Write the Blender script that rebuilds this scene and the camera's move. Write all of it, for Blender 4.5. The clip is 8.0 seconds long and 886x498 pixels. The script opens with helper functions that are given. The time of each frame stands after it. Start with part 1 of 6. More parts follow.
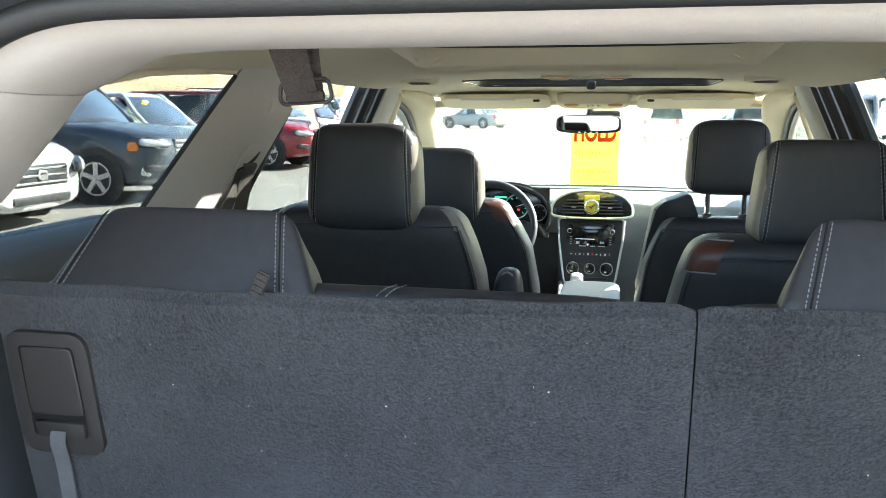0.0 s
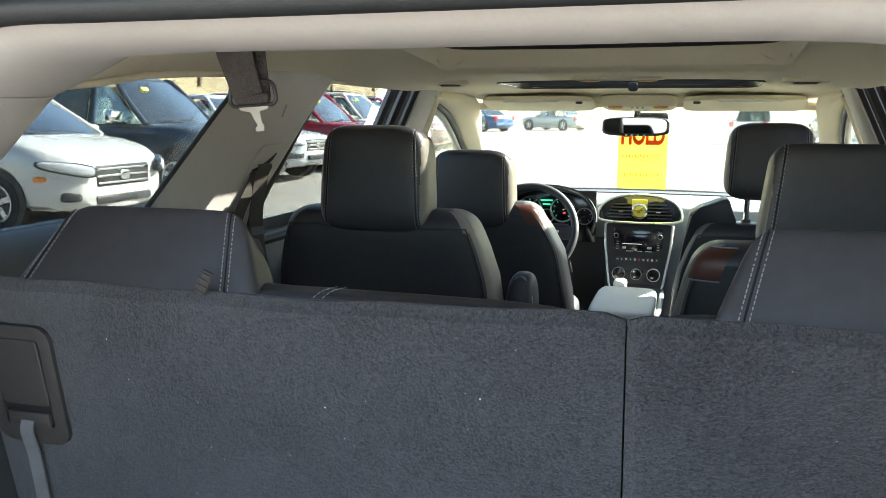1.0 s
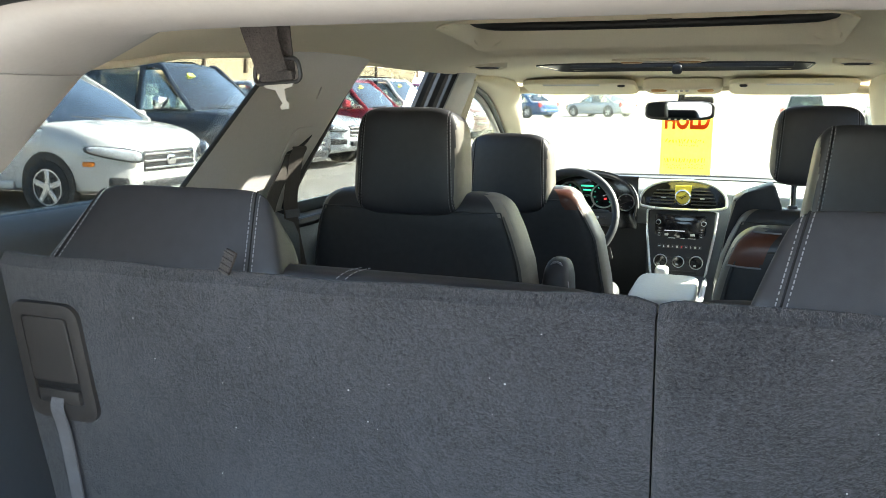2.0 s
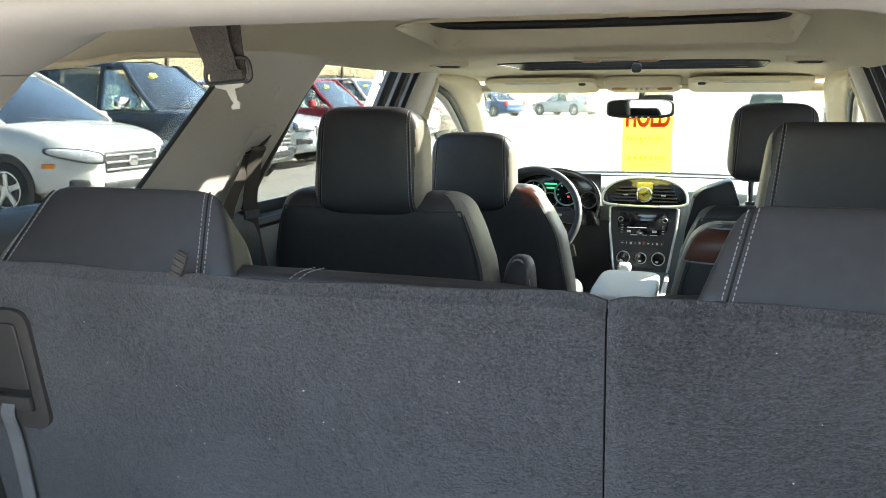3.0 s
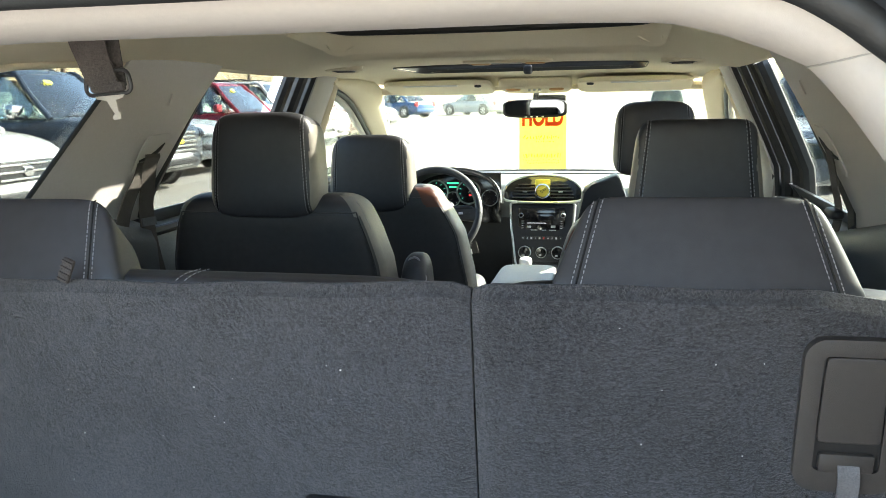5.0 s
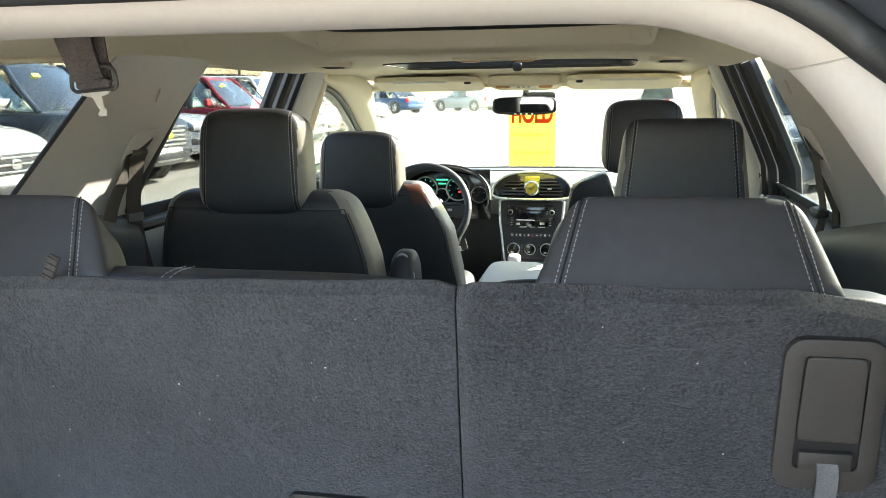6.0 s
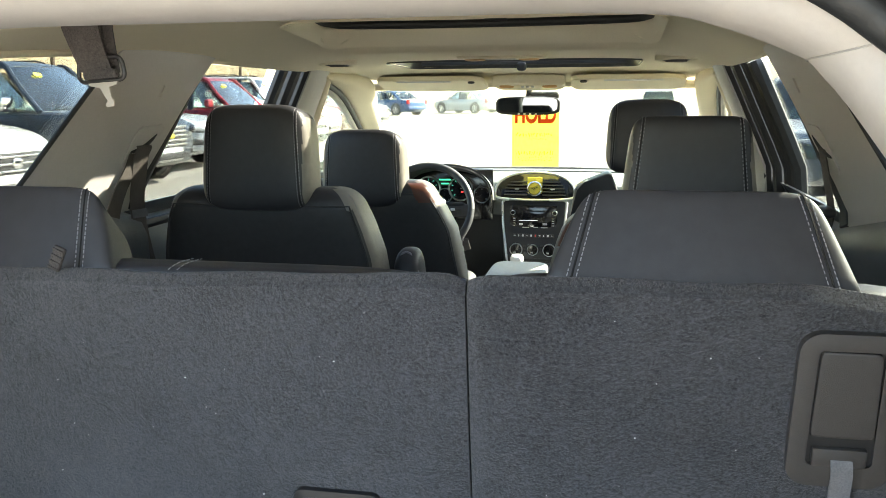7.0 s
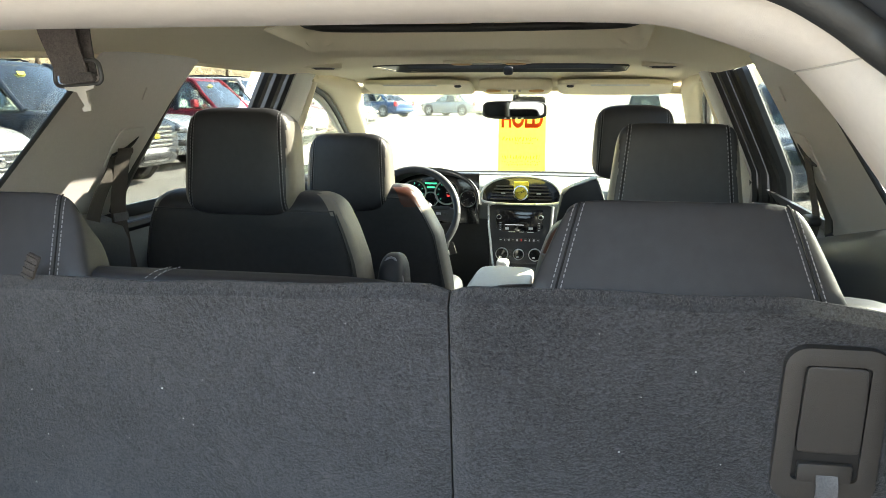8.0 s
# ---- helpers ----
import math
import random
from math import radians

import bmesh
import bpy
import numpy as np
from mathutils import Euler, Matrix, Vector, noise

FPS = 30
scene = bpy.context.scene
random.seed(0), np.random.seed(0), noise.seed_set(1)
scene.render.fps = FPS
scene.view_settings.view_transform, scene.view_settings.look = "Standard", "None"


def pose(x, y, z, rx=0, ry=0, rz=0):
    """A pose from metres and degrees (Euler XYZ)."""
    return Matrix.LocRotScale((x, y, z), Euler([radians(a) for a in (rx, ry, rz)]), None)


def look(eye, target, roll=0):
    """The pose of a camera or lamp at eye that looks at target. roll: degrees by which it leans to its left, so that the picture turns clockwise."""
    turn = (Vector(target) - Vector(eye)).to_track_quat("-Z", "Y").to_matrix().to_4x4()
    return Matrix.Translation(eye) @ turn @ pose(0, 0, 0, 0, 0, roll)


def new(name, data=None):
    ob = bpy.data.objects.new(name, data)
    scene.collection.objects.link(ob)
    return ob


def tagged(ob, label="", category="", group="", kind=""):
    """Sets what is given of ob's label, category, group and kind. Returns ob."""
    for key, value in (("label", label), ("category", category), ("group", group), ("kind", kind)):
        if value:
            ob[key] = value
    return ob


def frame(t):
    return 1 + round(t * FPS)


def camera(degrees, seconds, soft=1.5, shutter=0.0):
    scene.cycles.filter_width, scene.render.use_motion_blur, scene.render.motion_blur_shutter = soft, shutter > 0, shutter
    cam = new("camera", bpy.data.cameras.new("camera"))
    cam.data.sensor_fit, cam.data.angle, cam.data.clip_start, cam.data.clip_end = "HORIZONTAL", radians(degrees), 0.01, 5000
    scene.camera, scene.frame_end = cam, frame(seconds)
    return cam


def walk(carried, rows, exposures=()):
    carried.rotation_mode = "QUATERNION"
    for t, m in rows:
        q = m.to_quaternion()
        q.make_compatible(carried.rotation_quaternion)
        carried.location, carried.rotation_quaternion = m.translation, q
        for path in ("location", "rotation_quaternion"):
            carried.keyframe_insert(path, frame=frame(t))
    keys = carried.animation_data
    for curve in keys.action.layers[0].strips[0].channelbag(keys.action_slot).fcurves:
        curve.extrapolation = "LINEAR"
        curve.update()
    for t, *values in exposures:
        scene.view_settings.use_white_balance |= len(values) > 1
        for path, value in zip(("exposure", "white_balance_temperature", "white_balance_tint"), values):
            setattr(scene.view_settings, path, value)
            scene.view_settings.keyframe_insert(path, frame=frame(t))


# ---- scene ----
cam = camera(56.5, 8.0, soft=0.7)
EXPOSURES = [(0.0, 4.12, 6400, 8), (0.5, 4.28, 6400, 8), (0.7, 3.88, 6450, 8), (1.0, 3.78, 6600, 8), (1.5, 4.02, 6600, 8), (3.0, 4.04, 6750, 8), (3.5, 4.00, 6750, 8), (4.0, 3.94, 6800, 8), (4.5, 4.04, 6750, 8), (5.0, 4.10, 6800, 8), (6.5, 4.10, 7000, 8), (7.5, 4.00, 7100, 8), (8.0, 4.00, 7100, 8)]
PATH = [
    (0, (0.085, -0.135, 1.528), (-0.31, 1.799, 1.201), 0.1),
    (0.5, (0.137, -0.128, 1.536), (-0.279, 1.802, 1.214), 0.4),
    (1, (0.238, -0.089, 1.529), (-0.343, 1.797, 1.206), 0.2),
    (1.5, (0.253, -0.061, 1.516), (-0.394, 1.799, 1.167), 0.1),
    (1.7, (0.247, -0.063, 1.517), (-0.43, 1.785, 1.162), 0.2),
    (2.8, (0.265, -0.061, 1.522), (-0.395, 1.793, 1.167), -0.4),
    (3, (0.266, -0.059, 1.519), (-0.339, 1.813, 1.162), -0.1),
    (3.5, (0.265, -0.06, 1.525), (-0.324, 1.818, 1.169), -0.1),
    (4, (0.261, -0.066, 1.529), (-0.332, 1.811, 1.174), -0.0),
    (4.5, (0.297, -0.076, 1.523), (-0.277, 1.807, 1.169), -0.9),
    (5, (0.328, -0.112, 1.524), (-0.081, 1.813, 1.168), -1.1),
    (5.2, (0.336, -0.111, 1.53), (-0.053, 1.813, 1.149), -0.7),
    (6.5, (0.33, -0.116, 1.522), (-0.054, 1.813, 1.163), -0.7),
    (7, (0.322, -0.11, 1.516), (-0.064, 1.82, 1.155), -0.4),
    (7.5, (0.324, -0.1, 1.52), (-0.063, 1.83, 1.161), -0.1),
    (8, (0.323, -0.094, 1.522), (-0.031, 1.842, 1.166), 0.1),
]
walk(cam, [(t, look(eye, target, roll)) for t, eye, target, roll in PATH], EXPOSURES)

# ---- world, sun ----
SUN_AZ, SUN_EL = 58.0, 35.5          # degrees: clockwise from straight ahead, above the horizon
world = bpy.data.worlds.new("sky")
scene.world = world
world.use_nodes = True
wn = world.node_tree.nodes
sky = wn.new("ShaderNodeTexSky")
sky.sky_type = "NISHITA"
sky.sun_disc = False
sky.sun_elevation = radians(SUN_EL)
sky.sun_rotation = radians(SUN_AZ)
wn["Background"].inputs["Strength"].default_value = 0.07
world.node_tree.links.new(sky.outputs["Color"], wn["Background"].inputs["Color"])

sun_data = bpy.data.lights.new("sun", "SUN")
sun_data.energy = 5.0
sun_data.angle = radians(0.5)
sun_data.color = (1.0, 0.95, 0.87)
sun = new("sun", sun_data)
_az, _el = radians(SUN_AZ), radians(SUN_EL)
sun_way = Vector((math.sin(_az) * math.cos(_el), math.cos(_az) * math.cos(_el), math.sin(_el)))
sun.matrix_world = look((sun_way * 60)[:], (0, 0, 0))

# ---- materials ----
def mat(name, color, rough=0.5, metal=0.0, var=0.15, scale=40.0, big=3.0, bump=0.0, bump_scale=400.0,
        rough_var=0.1, coat=0.0, tint=None, spec=0.5, sheen=0.0, pieces=0.0):
    """A surface with variation at two scales (fine grain and broad patches) and a fine relief."""
    m = bpy.data.materials.new(name)
    m.use_nodes = True
    nt = m.node_tree
    n, l = nt.nodes, nt.links
    b = n["Principled BSDF"]
    tc = n.new("ShaderNodeTexCoord")

    def noise_node(s, detail=4.0):
        t = n.new("ShaderNodeTexNoise")
        t.inputs["Scale"].default_value = s
        t.inputs["Detail"].default_value = detail
        l.new(tc.outputs["Object"], t.inputs["Vector"])
        return t
    fine, broad = noise_node(scale), noise_node(big, 3.0)
    add = n.new("ShaderNodeMath")
    add.operation = "ADD"
    l.new(fine.outputs["Fac"], add.inputs[0])
    l.new(broad.outputs["Fac"], add.inputs[1])
    ramp = n.new("ShaderNodeValToRGB")
    ramp.color_ramp.elements[0].position = 0.3
    ramp.color_ramp.elements[1].position = 0.7
    lo = [c * (1 - var) for c in color]
    hi = [min(1.0, c * (1 + var)) for c in (tint or color)]
    ramp.color_ramp.elements[0].color = (*lo, 1)
    ramp.color_ramp.elements[1].color = (*hi, 1)
    half = n.new("ShaderNodeMath")
    half.operation = "MULTIPLY"
    half.inputs[1].default_value = 0.5
    l.new(add.outputs[0], half.inputs[0])
    l.new(half.outputs[0], ramp.inputs["Fac"])
    colour = ramp.outputs["Color"]
    if pieces:
        info = n.new("ShaderNodeObjectInfo")
        hsv = n.new("ShaderNodeHueSaturation")
        mr = n.new("ShaderNodeMapRange")
        mr.inputs["To Min"].default_value, mr.inputs["To Max"].default_value = 1 - pieces, 1 + pieces
        l.new(info.outputs["Random"], mr.inputs["Value"])
        l.new(mr.outputs["Result"], hsv.inputs["Value"])
        l.new(colour, hsv.inputs["Color"])
        colour = hsv.outputs["Color"]
    l.new(colour, b.inputs["Base Color"])
    rr = n.new("ShaderNodeMapRange")
    rr.inputs["To Min"].default_value = max(0.02, rough - rough_var)
    rr.inputs["To Max"].default_value = min(1.0, rough + rough_var)
    l.new(broad.outputs["Fac"], rr.inputs["Value"])
    l.new(rr.outputs["Result"], b.inputs["Roughness"])
    b.inputs["Metallic"].default_value = metal
    b.inputs["Specular IOR Level"].default_value = spec
    b.inputs["Coat Weight"].default_value = coat
    b.inputs["Coat Roughness"].default_value = 0.05
    if sheen:
        b.inputs["Sheen Weight"].default_value = sheen
        b.inputs["Sheen Roughness"].default_value = 0.4
    if bump:
        t = noise_node(bump_scale, 2.0)
        bp = n.new("ShaderNodeBump")
        bp.inputs["Strength"].default_value = bump
        bp.inputs["Distance"].default_value = 0.002
        l.new(t.outputs["Fac"], bp.inputs["Height"])
        l.new(bp.outputs["Normal"], b.inputs["Normal"])
    return m


def glass(name, tint, gloss=0.06, rough=0.02):
    """A thin pane: tinted clear glass with a mirror-like gloss that grows at grazing angles."""
    m = bpy.data.materials.new(name)
    m.use_nodes = True
    n, l = m.node_tree.nodes, m.node_tree.links
    n.remove(n["Principled BSDF"])
    t, g, mix = n.new("ShaderNodeBsdfTransparent"), n.new("ShaderNodeBsdfGlossy"), n.new("ShaderNodeMixShader")
    t.inputs["Color"].default_value = (*tint, 1)
    g.inputs["Roughness"].default_value = rough
    g.inputs["Color"].default_value = (1.0, 0.97, 0.90, 1)
    f = n.new("ShaderNodeFresnel")
    f.inputs["IOR"].default_value = 1.35
    k = n.new("ShaderNodeMath")
    k.operation = "MULTIPLY"
    k.inputs[1].default_value = gloss / 0.06 * 0.7
    k.use_clamp = True
    l.new(f.outputs[0], k.inputs[0])
    l.new(k.outputs[0], mix.inputs[0])
    l.new(t.outputs[0], mix.inputs[1])
    l.new(g.outputs[0], mix.inputs[2])
    l.new(mix.outputs[0], n["Material Output"].inputs["Surface"])
    return m


def carpet(name, low, high):
    """Short pile: speckled fibres, brushed streaks and broad worn patches."""
    m = bpy.data.materials.new(name)
    m.use_nodes = True
    n, l = m.node_tree.nodes, m.node_tree.links
    b = n["Principled BSDF"]
    tc = n.new("ShaderNodeTexCoord")

    def tex(scale, detail, rough, stretch=(1, 1, 1)):
        mp, t = n.new("ShaderNodeMapping"), n.new("ShaderNodeTexNoise")
        mp.inputs["Scale"].default_value = stretch
        t.inputs["Scale"].default_value, t.inputs["Detail"].default_value, t.inputs["Roughness"].default_value = scale, detail, rough
        l.new(tc.outputs["Object"], mp.inputs["Vector"])
        l.new(mp.outputs["Vector"], t.inputs["Vector"])
        return t.outputs["Fac"]

    def op(kind, a, b_):
        k = n.new("ShaderNodeMath")
        k.operation = kind
        for i, v in enumerate((a, b_)):
            if isinstance(v, (int, float)):
                k.inputs[i].default_value = v
            else:
                l.new(v, k.inputs[i])
        return k.outputs[0]
    speck = tex(290, 5, 0.75)
    streak = tex(70, 4, 0.6, (1.5, 1, 0.6))
    broad = tex(5, 3, 0.5)
    v = op("ADD", op("MULTIPLY", op("SUBTRACT", speck, 0.5), 2.2), op("ADD", op("MULTIPLY", op("SUBTRACT", streak, 0.5), 0.35), op("MULTIPLY", op("SUBTRACT", broad, 0.5), 0.7)))
    ramp = n.new("ShaderNodeValToRGB")
    ramp.color_ramp.elements[0].color, ramp.color_ramp.elements[1].color = (*low, 1), (*high, 1)
    ramp.color_ramp.elements[0].position, ramp.color_ramp.elements[1].position = 0.08, 0.98
    l.new(op("ADD", v, 0.45), ramp.inputs["Fac"])
    l.new(ramp.outputs["Color"], b.inputs["Base Color"])
    b.inputs["Roughness"].default_value = 0.95
    b.inputs["Specular IOR Level"].default_value = 0.1
    b.inputs["Sheen Weight"].default_value = 0.25
    b.inputs["Sheen Roughness"].default_value = 0.5
    bp = n.new("ShaderNodeBump")
    bp.inputs["Strength"].default_value = 1.0
    bp.inputs["Distance"].default_value = 0.004
    l.new(op("ADD", speck, op("MULTIPLY", streak, 0.4)), bp.inputs["Height"])
    l.new(bp.outputs["Normal"], b.inputs["Normal"])
    return m


def glow(name, color, strength):
    m = bpy.data.materials.new(name)
    m.use_nodes = True
    b = m.node_tree.nodes["Principled BSDF"]
    b.inputs["Base Color"].default_value = (*[c * 0.3 for c in color], 1)
    b.inputs["Emission Color"].default_value = (*color, 1)
    b.inputs["Emission Strength"].default_value = strength
    return m


# Flank copy of the black leather: sunlight and sheen put into its colour.
LEATHER_LIT = mat("black leather coloured as sunlit", (0.19, 0.176, 0.150), 0.42, spec=0.6, var=0.15, scale=60, big=4, bump=0.12, bump_scale=900)
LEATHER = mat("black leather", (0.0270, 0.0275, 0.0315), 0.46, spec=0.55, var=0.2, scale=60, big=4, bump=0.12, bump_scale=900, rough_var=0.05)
LEATHER_BACK = mat("matt black vinyl", (0.038, 0.038, 0.039), 0.62, var=0.2, scale=60, big=5, bump=0.25, bump_scale=700)
# Brown here is the black leather's reddish sun sheen, put into a colour.
LEATHER_WARM_SHEEN = mat("black leather with painted warm sheen", (0.085, 0.027, 0.014), 0.36, var=0.25, scale=50, big=6, bump=0.2, bump_scale=900)
THREAD = mat("grey thread", (0.24, 0.242, 0.255), 0.7, scale=900)
SEAM_DARK = mat("seam groove", (0.008, 0.008, 0.009), 0.9)
CARPET = carpet("charcoal carpet", (0.0060, 0.0063, 0.0085), (0.082, 0.084, 0.098))
CARPET_TUFT = mat("carpet fibre", (0.085, 0.082, 0.085), 0.95, var=0.4, scale=300, sheen=0.3)
LINT = mat("pale lint", (0.6, 0.6, 0.6), 0.9)
PLASTIC_DK = mat("charcoal moulded plastic", (0.042, 0.038, 0.036), 0.5, var=0.12, scale=120, bump=0.35, bump_scale=1400)
PLASTIC_BLK = mat("black plastic", (0.018, 0.018, 0.019), 0.4, var=0.15, scale=80, bump=0.1)
RUBBER = mat("black rubber seal", (0.019, 0.020, 0.021), 0.55, var=0.2, scale=60, bump=0.2, bump_scale=300)
HEADLINER = mat("beige headliner cloth", (0.72, 0.645, 0.49), 0.95, var=0.06, scale=300, big=2.5, bump=0.35, bump_scale=1300, rough_var=0.03)
TRIM = mat("light grey trim plastic", (0.50, 0.473, 0.447), 0.6, var=0.05, scale=160, big=3, bump=0.3, bump_scale=1500)
PILLAR_GREY = mat("mid grey pillar plastic", (0.36, 0.345, 0.32), 0.6, var=0.06, scale=160, big=3, bump=0.3, bump_scale=1500)
DASH = mat("grey dashboard skin", (0.215, 0.232, 0.234), 0.55, var=0.12, scale=120, big=5, bump=0.35, bump_scale=900)
DASH_DK = mat("dark dashboard skin", (0.042, 0.044, 0.046), 0.55, var=0.15, scale=120, big=5, bump=0.35, bump_scale=900)
# Paler copy of the belt webbing, with sunlight put into its colour.
WEBBING_LIT = mat("woven webbing coloured as sunlit", (0.085, 0.074, 0.064), 0.8, var=0.4, scale=500, big=20, bump=0.9, bump_scale=900)
DOOR_SKIN = mat("grey door skin", (0.21, 0.225, 0.222), 0.55, var=0.12, scale=120, big=5, bump=0.35, bump_scale=900)
# Charcoal trim plastic with its steel-blue reflection put into the base colour.
QUARTER = mat("charcoal plastic with painted blue reflection", (0.075, 0.082, 0.090), 0.42, var=0.1, scale=120, bump=0.3, bump_scale=1400)
SILVER = mat("satin silver trim", (0.72, 0.73, 0.73), 0.30, metal=0.55, var=0.06, scale=60)
CHROME = mat("chrome", (0.8, 0.8, 0.8), 0.1, metal=1.0, var=0.04, scale=30, rough_var=0.05)
GLOSS_BLK = mat("gloss black panel", (0.008, 0.008, 0.009), 0.15, coat=0.3, var=0.1)
WEBBING = mat("dark brown woven webbing", (0.040, 0.034, 0.032), 0.8, var=0.7, scale=420, big=20, bump=1.0, bump_scale=500)
WEBBING_G = mat("grey woven webbing", (0.17, 0.17, 0.18), 0.8, var=0.3, scale=500, big=20, bump=0.9, bump_scale=900)
BODY_DK = mat("dark body paint", (0.035, 0.04, 0.05), 0.35, coat=0.5, var=0.1)
CONSOLE = mat("pale console lid leather", (0.46, 0.45, 0.41), 0.5, var=0.1, scale=80, bump=0.3, bump_scale=900)

GLASS_CLEAR = glass("clear car glass", (0.86, 0.9, 0.87), 0.05)
GLASS_TINT = glass("privacy tinted glass", (0.47, 0.495, 0.485), 0.02)
GLASS_ROOF = glass("tinted roof glass", (0.74, 0.75, 0.74), 0.05)


# ---- mesh tools ----
def origin_of(ob):
    v = Vector((0, 0, 0))
    while ob is not None:
        v += ob.location
        ob = ob.parent
    return v


def finish(bm, name, material, angle=38.0):
    bmesh.ops.recalc_face_normals(bm, faces=bm.faces[:])
    lim = radians(angle)
    for e in bm.edges:
        e.smooth = len(e.link_faces) != 2 or e.calc_face_angle(0.0) < lim
    for f in bm.faces:
        f.smooth = True
    me = bpy.data.meshes.new(name)
    bm.to_mesh(me)
    bm.free()
    for m in material if isinstance(material, (list, tuple)) else [material]:
        me.materials.append(m)
    return me


def part(name, bm, material, parent, label="", angle=38.0):
    """Links a bmesh, drawn in world coordinates, as one mesh under a thing or a part."""
    base = origin_of(parent)
    bmesh.ops.translate(bm, verts=bm.verts[:], vec=-base)
    ob = new(name, finish(bm, name, material, angle))
    ob.parent = parent
    return tagged(ob, label) if label else ob


def thing(name, at, label, category, group="", kind=""):
    ob = new(name)
    ob.location = at
    ob.empty_display_size = 0.05
    return tagged(ob, label, category, group, kind)


def solo(name, bm, material, label, category="", group="", kind="", angle=38.0):
    """A thing, or a piece of the setting, that is one mesh. Its origin lies at the middle of its foot."""
    vs = [v.co for v in bm.verts]
    base = Vector(((min(v.x for v in vs) + max(v.x for v in vs)) / 2, (min(v.y for v in vs) + max(v.y for v in vs)) / 2, min(v.z for v in vs)))
    bmesh.ops.translate(bm, verts=bm.verts[:], vec=-base)
    ob = new(name, finish(bm, name, material, angle))
    ob.location = base
    return tagged(ob, label, category, group, kind)


def B():
    return bmesh.new()


def box(bm, c, s, bevel=0.0, seg=2, turn=None):
    made = bmesh.ops.create_cube(bm, size=1.0)["verts"]
    m = Matrix.Translation(c) @ (turn.to_4x4() if turn else Matrix.Identity(4)) @ Matrix.Diagonal((*s, 1))
    bmesh.ops.transform(bm, matrix=m, verts=made)
    if bevel:
        edges = list({e for v in made for e in v.link_edges})
        bmesh.ops.bevel(bm, geom=edges, offset=bevel, segments=seg, profile=0.5, affect="EDGES")
    return bm


def pillow(bm, c, s, e=5.0, res=10, shape=None):
    """A rounded block (a superellipsoid of the sizes s): e 2 is an ellipsoid, 8 nearly a box. shape(p) bends it, p within -1..1."""
    start = len(bm.verts)
    made = {}

    def vert(i, j, k):
        key = (i, j, k)
        if key not in made:
            p = Vector([2 * math.sin(math.pi / 2 * (2 * a / res - 1)) / 2 for a in key])
            q = (abs(p.x) ** e + abs(p.y) ** e + abs(p.z) ** e) ** (1 / e)
            p = p / q
            if shape:
                p = Vector(shape(p))
            made[key] = bm.verts.new((c[0] + p.x * s[0] / 2, c[1] + p.y * s[1] / 2, c[2] + p.z * s[2] / 2))
        return made[key]
    for axis in range(3):
        for side in (0, res):
            for a in range(res):
                for b in range(res):
                    q = []
                    for da, db in ((0, 0), (1, 0), (1, 1), (0, 1)):
                        k = [a + da, b + db]
                        k.insert(axis, side)
                        q.append(vert(*k))
                    bm.faces.new(q if side else q[::-1])
    return bm


def loft(bm, rings, closed=True, caps=True):
    """Joins rings of equally many points."""
    vs = [[bm.verts.new(p) for p in r] for r in rings]
    n = len(vs[0])
    for a, b in zip(vs, vs[1:]):
        for i in range(n if closed else n - 1):
            j = (i + 1) % n
            bm.faces.new((a[i], a[j], b[j], b[i]))
    if caps and closed:
        bm.faces.new(vs[0][::-1])
        bm.faces.new(vs[-1])
    return bm


def tube(bm, pts, r, seg=8, caps=True, flat=1.0):
    pts = [Vector(p) for p in pts]
    rings, up = [], None
    for i, p in enumerate(pts):
        d = (pts[min(i + 1, len(pts) - 1)] - pts[max(i - 1, 0)]).normalized()
        if up is None:
            up = Vector((0, 0, 1)) if abs(d.z) < 0.9 else Vector((1, 0, 0))
        side = d.cross(up).normalized()
        up = side.cross(d).normalized()
        rr = r[i] if isinstance(r, (list, tuple)) else r
        rings.append([p + (side * math.cos(2 * math.pi * k / seg) + up * math.sin(2 * math.pi * k / seg) * flat) * rr for k in range(seg)])
    return loft(bm, rings, True, caps)


def lathe(bm, profile, c, axis=(0, 0, 1), seg=24):
    """Turns (radius, height) rows about an axis through c."""
    a = Vector(axis).normalized()
    u = a.orthogonal().normalized()
    w = a.cross(u)
    c = Vector(c)
    rings = [[c + a * h + (u * math.cos(2 * math.pi * k / seg) + w * math.sin(2 * math.pi * k / seg)) * max(r, 1e-4) for k in range(seg)] for r, h in profile]
    return loft(bm, rings, True, True)


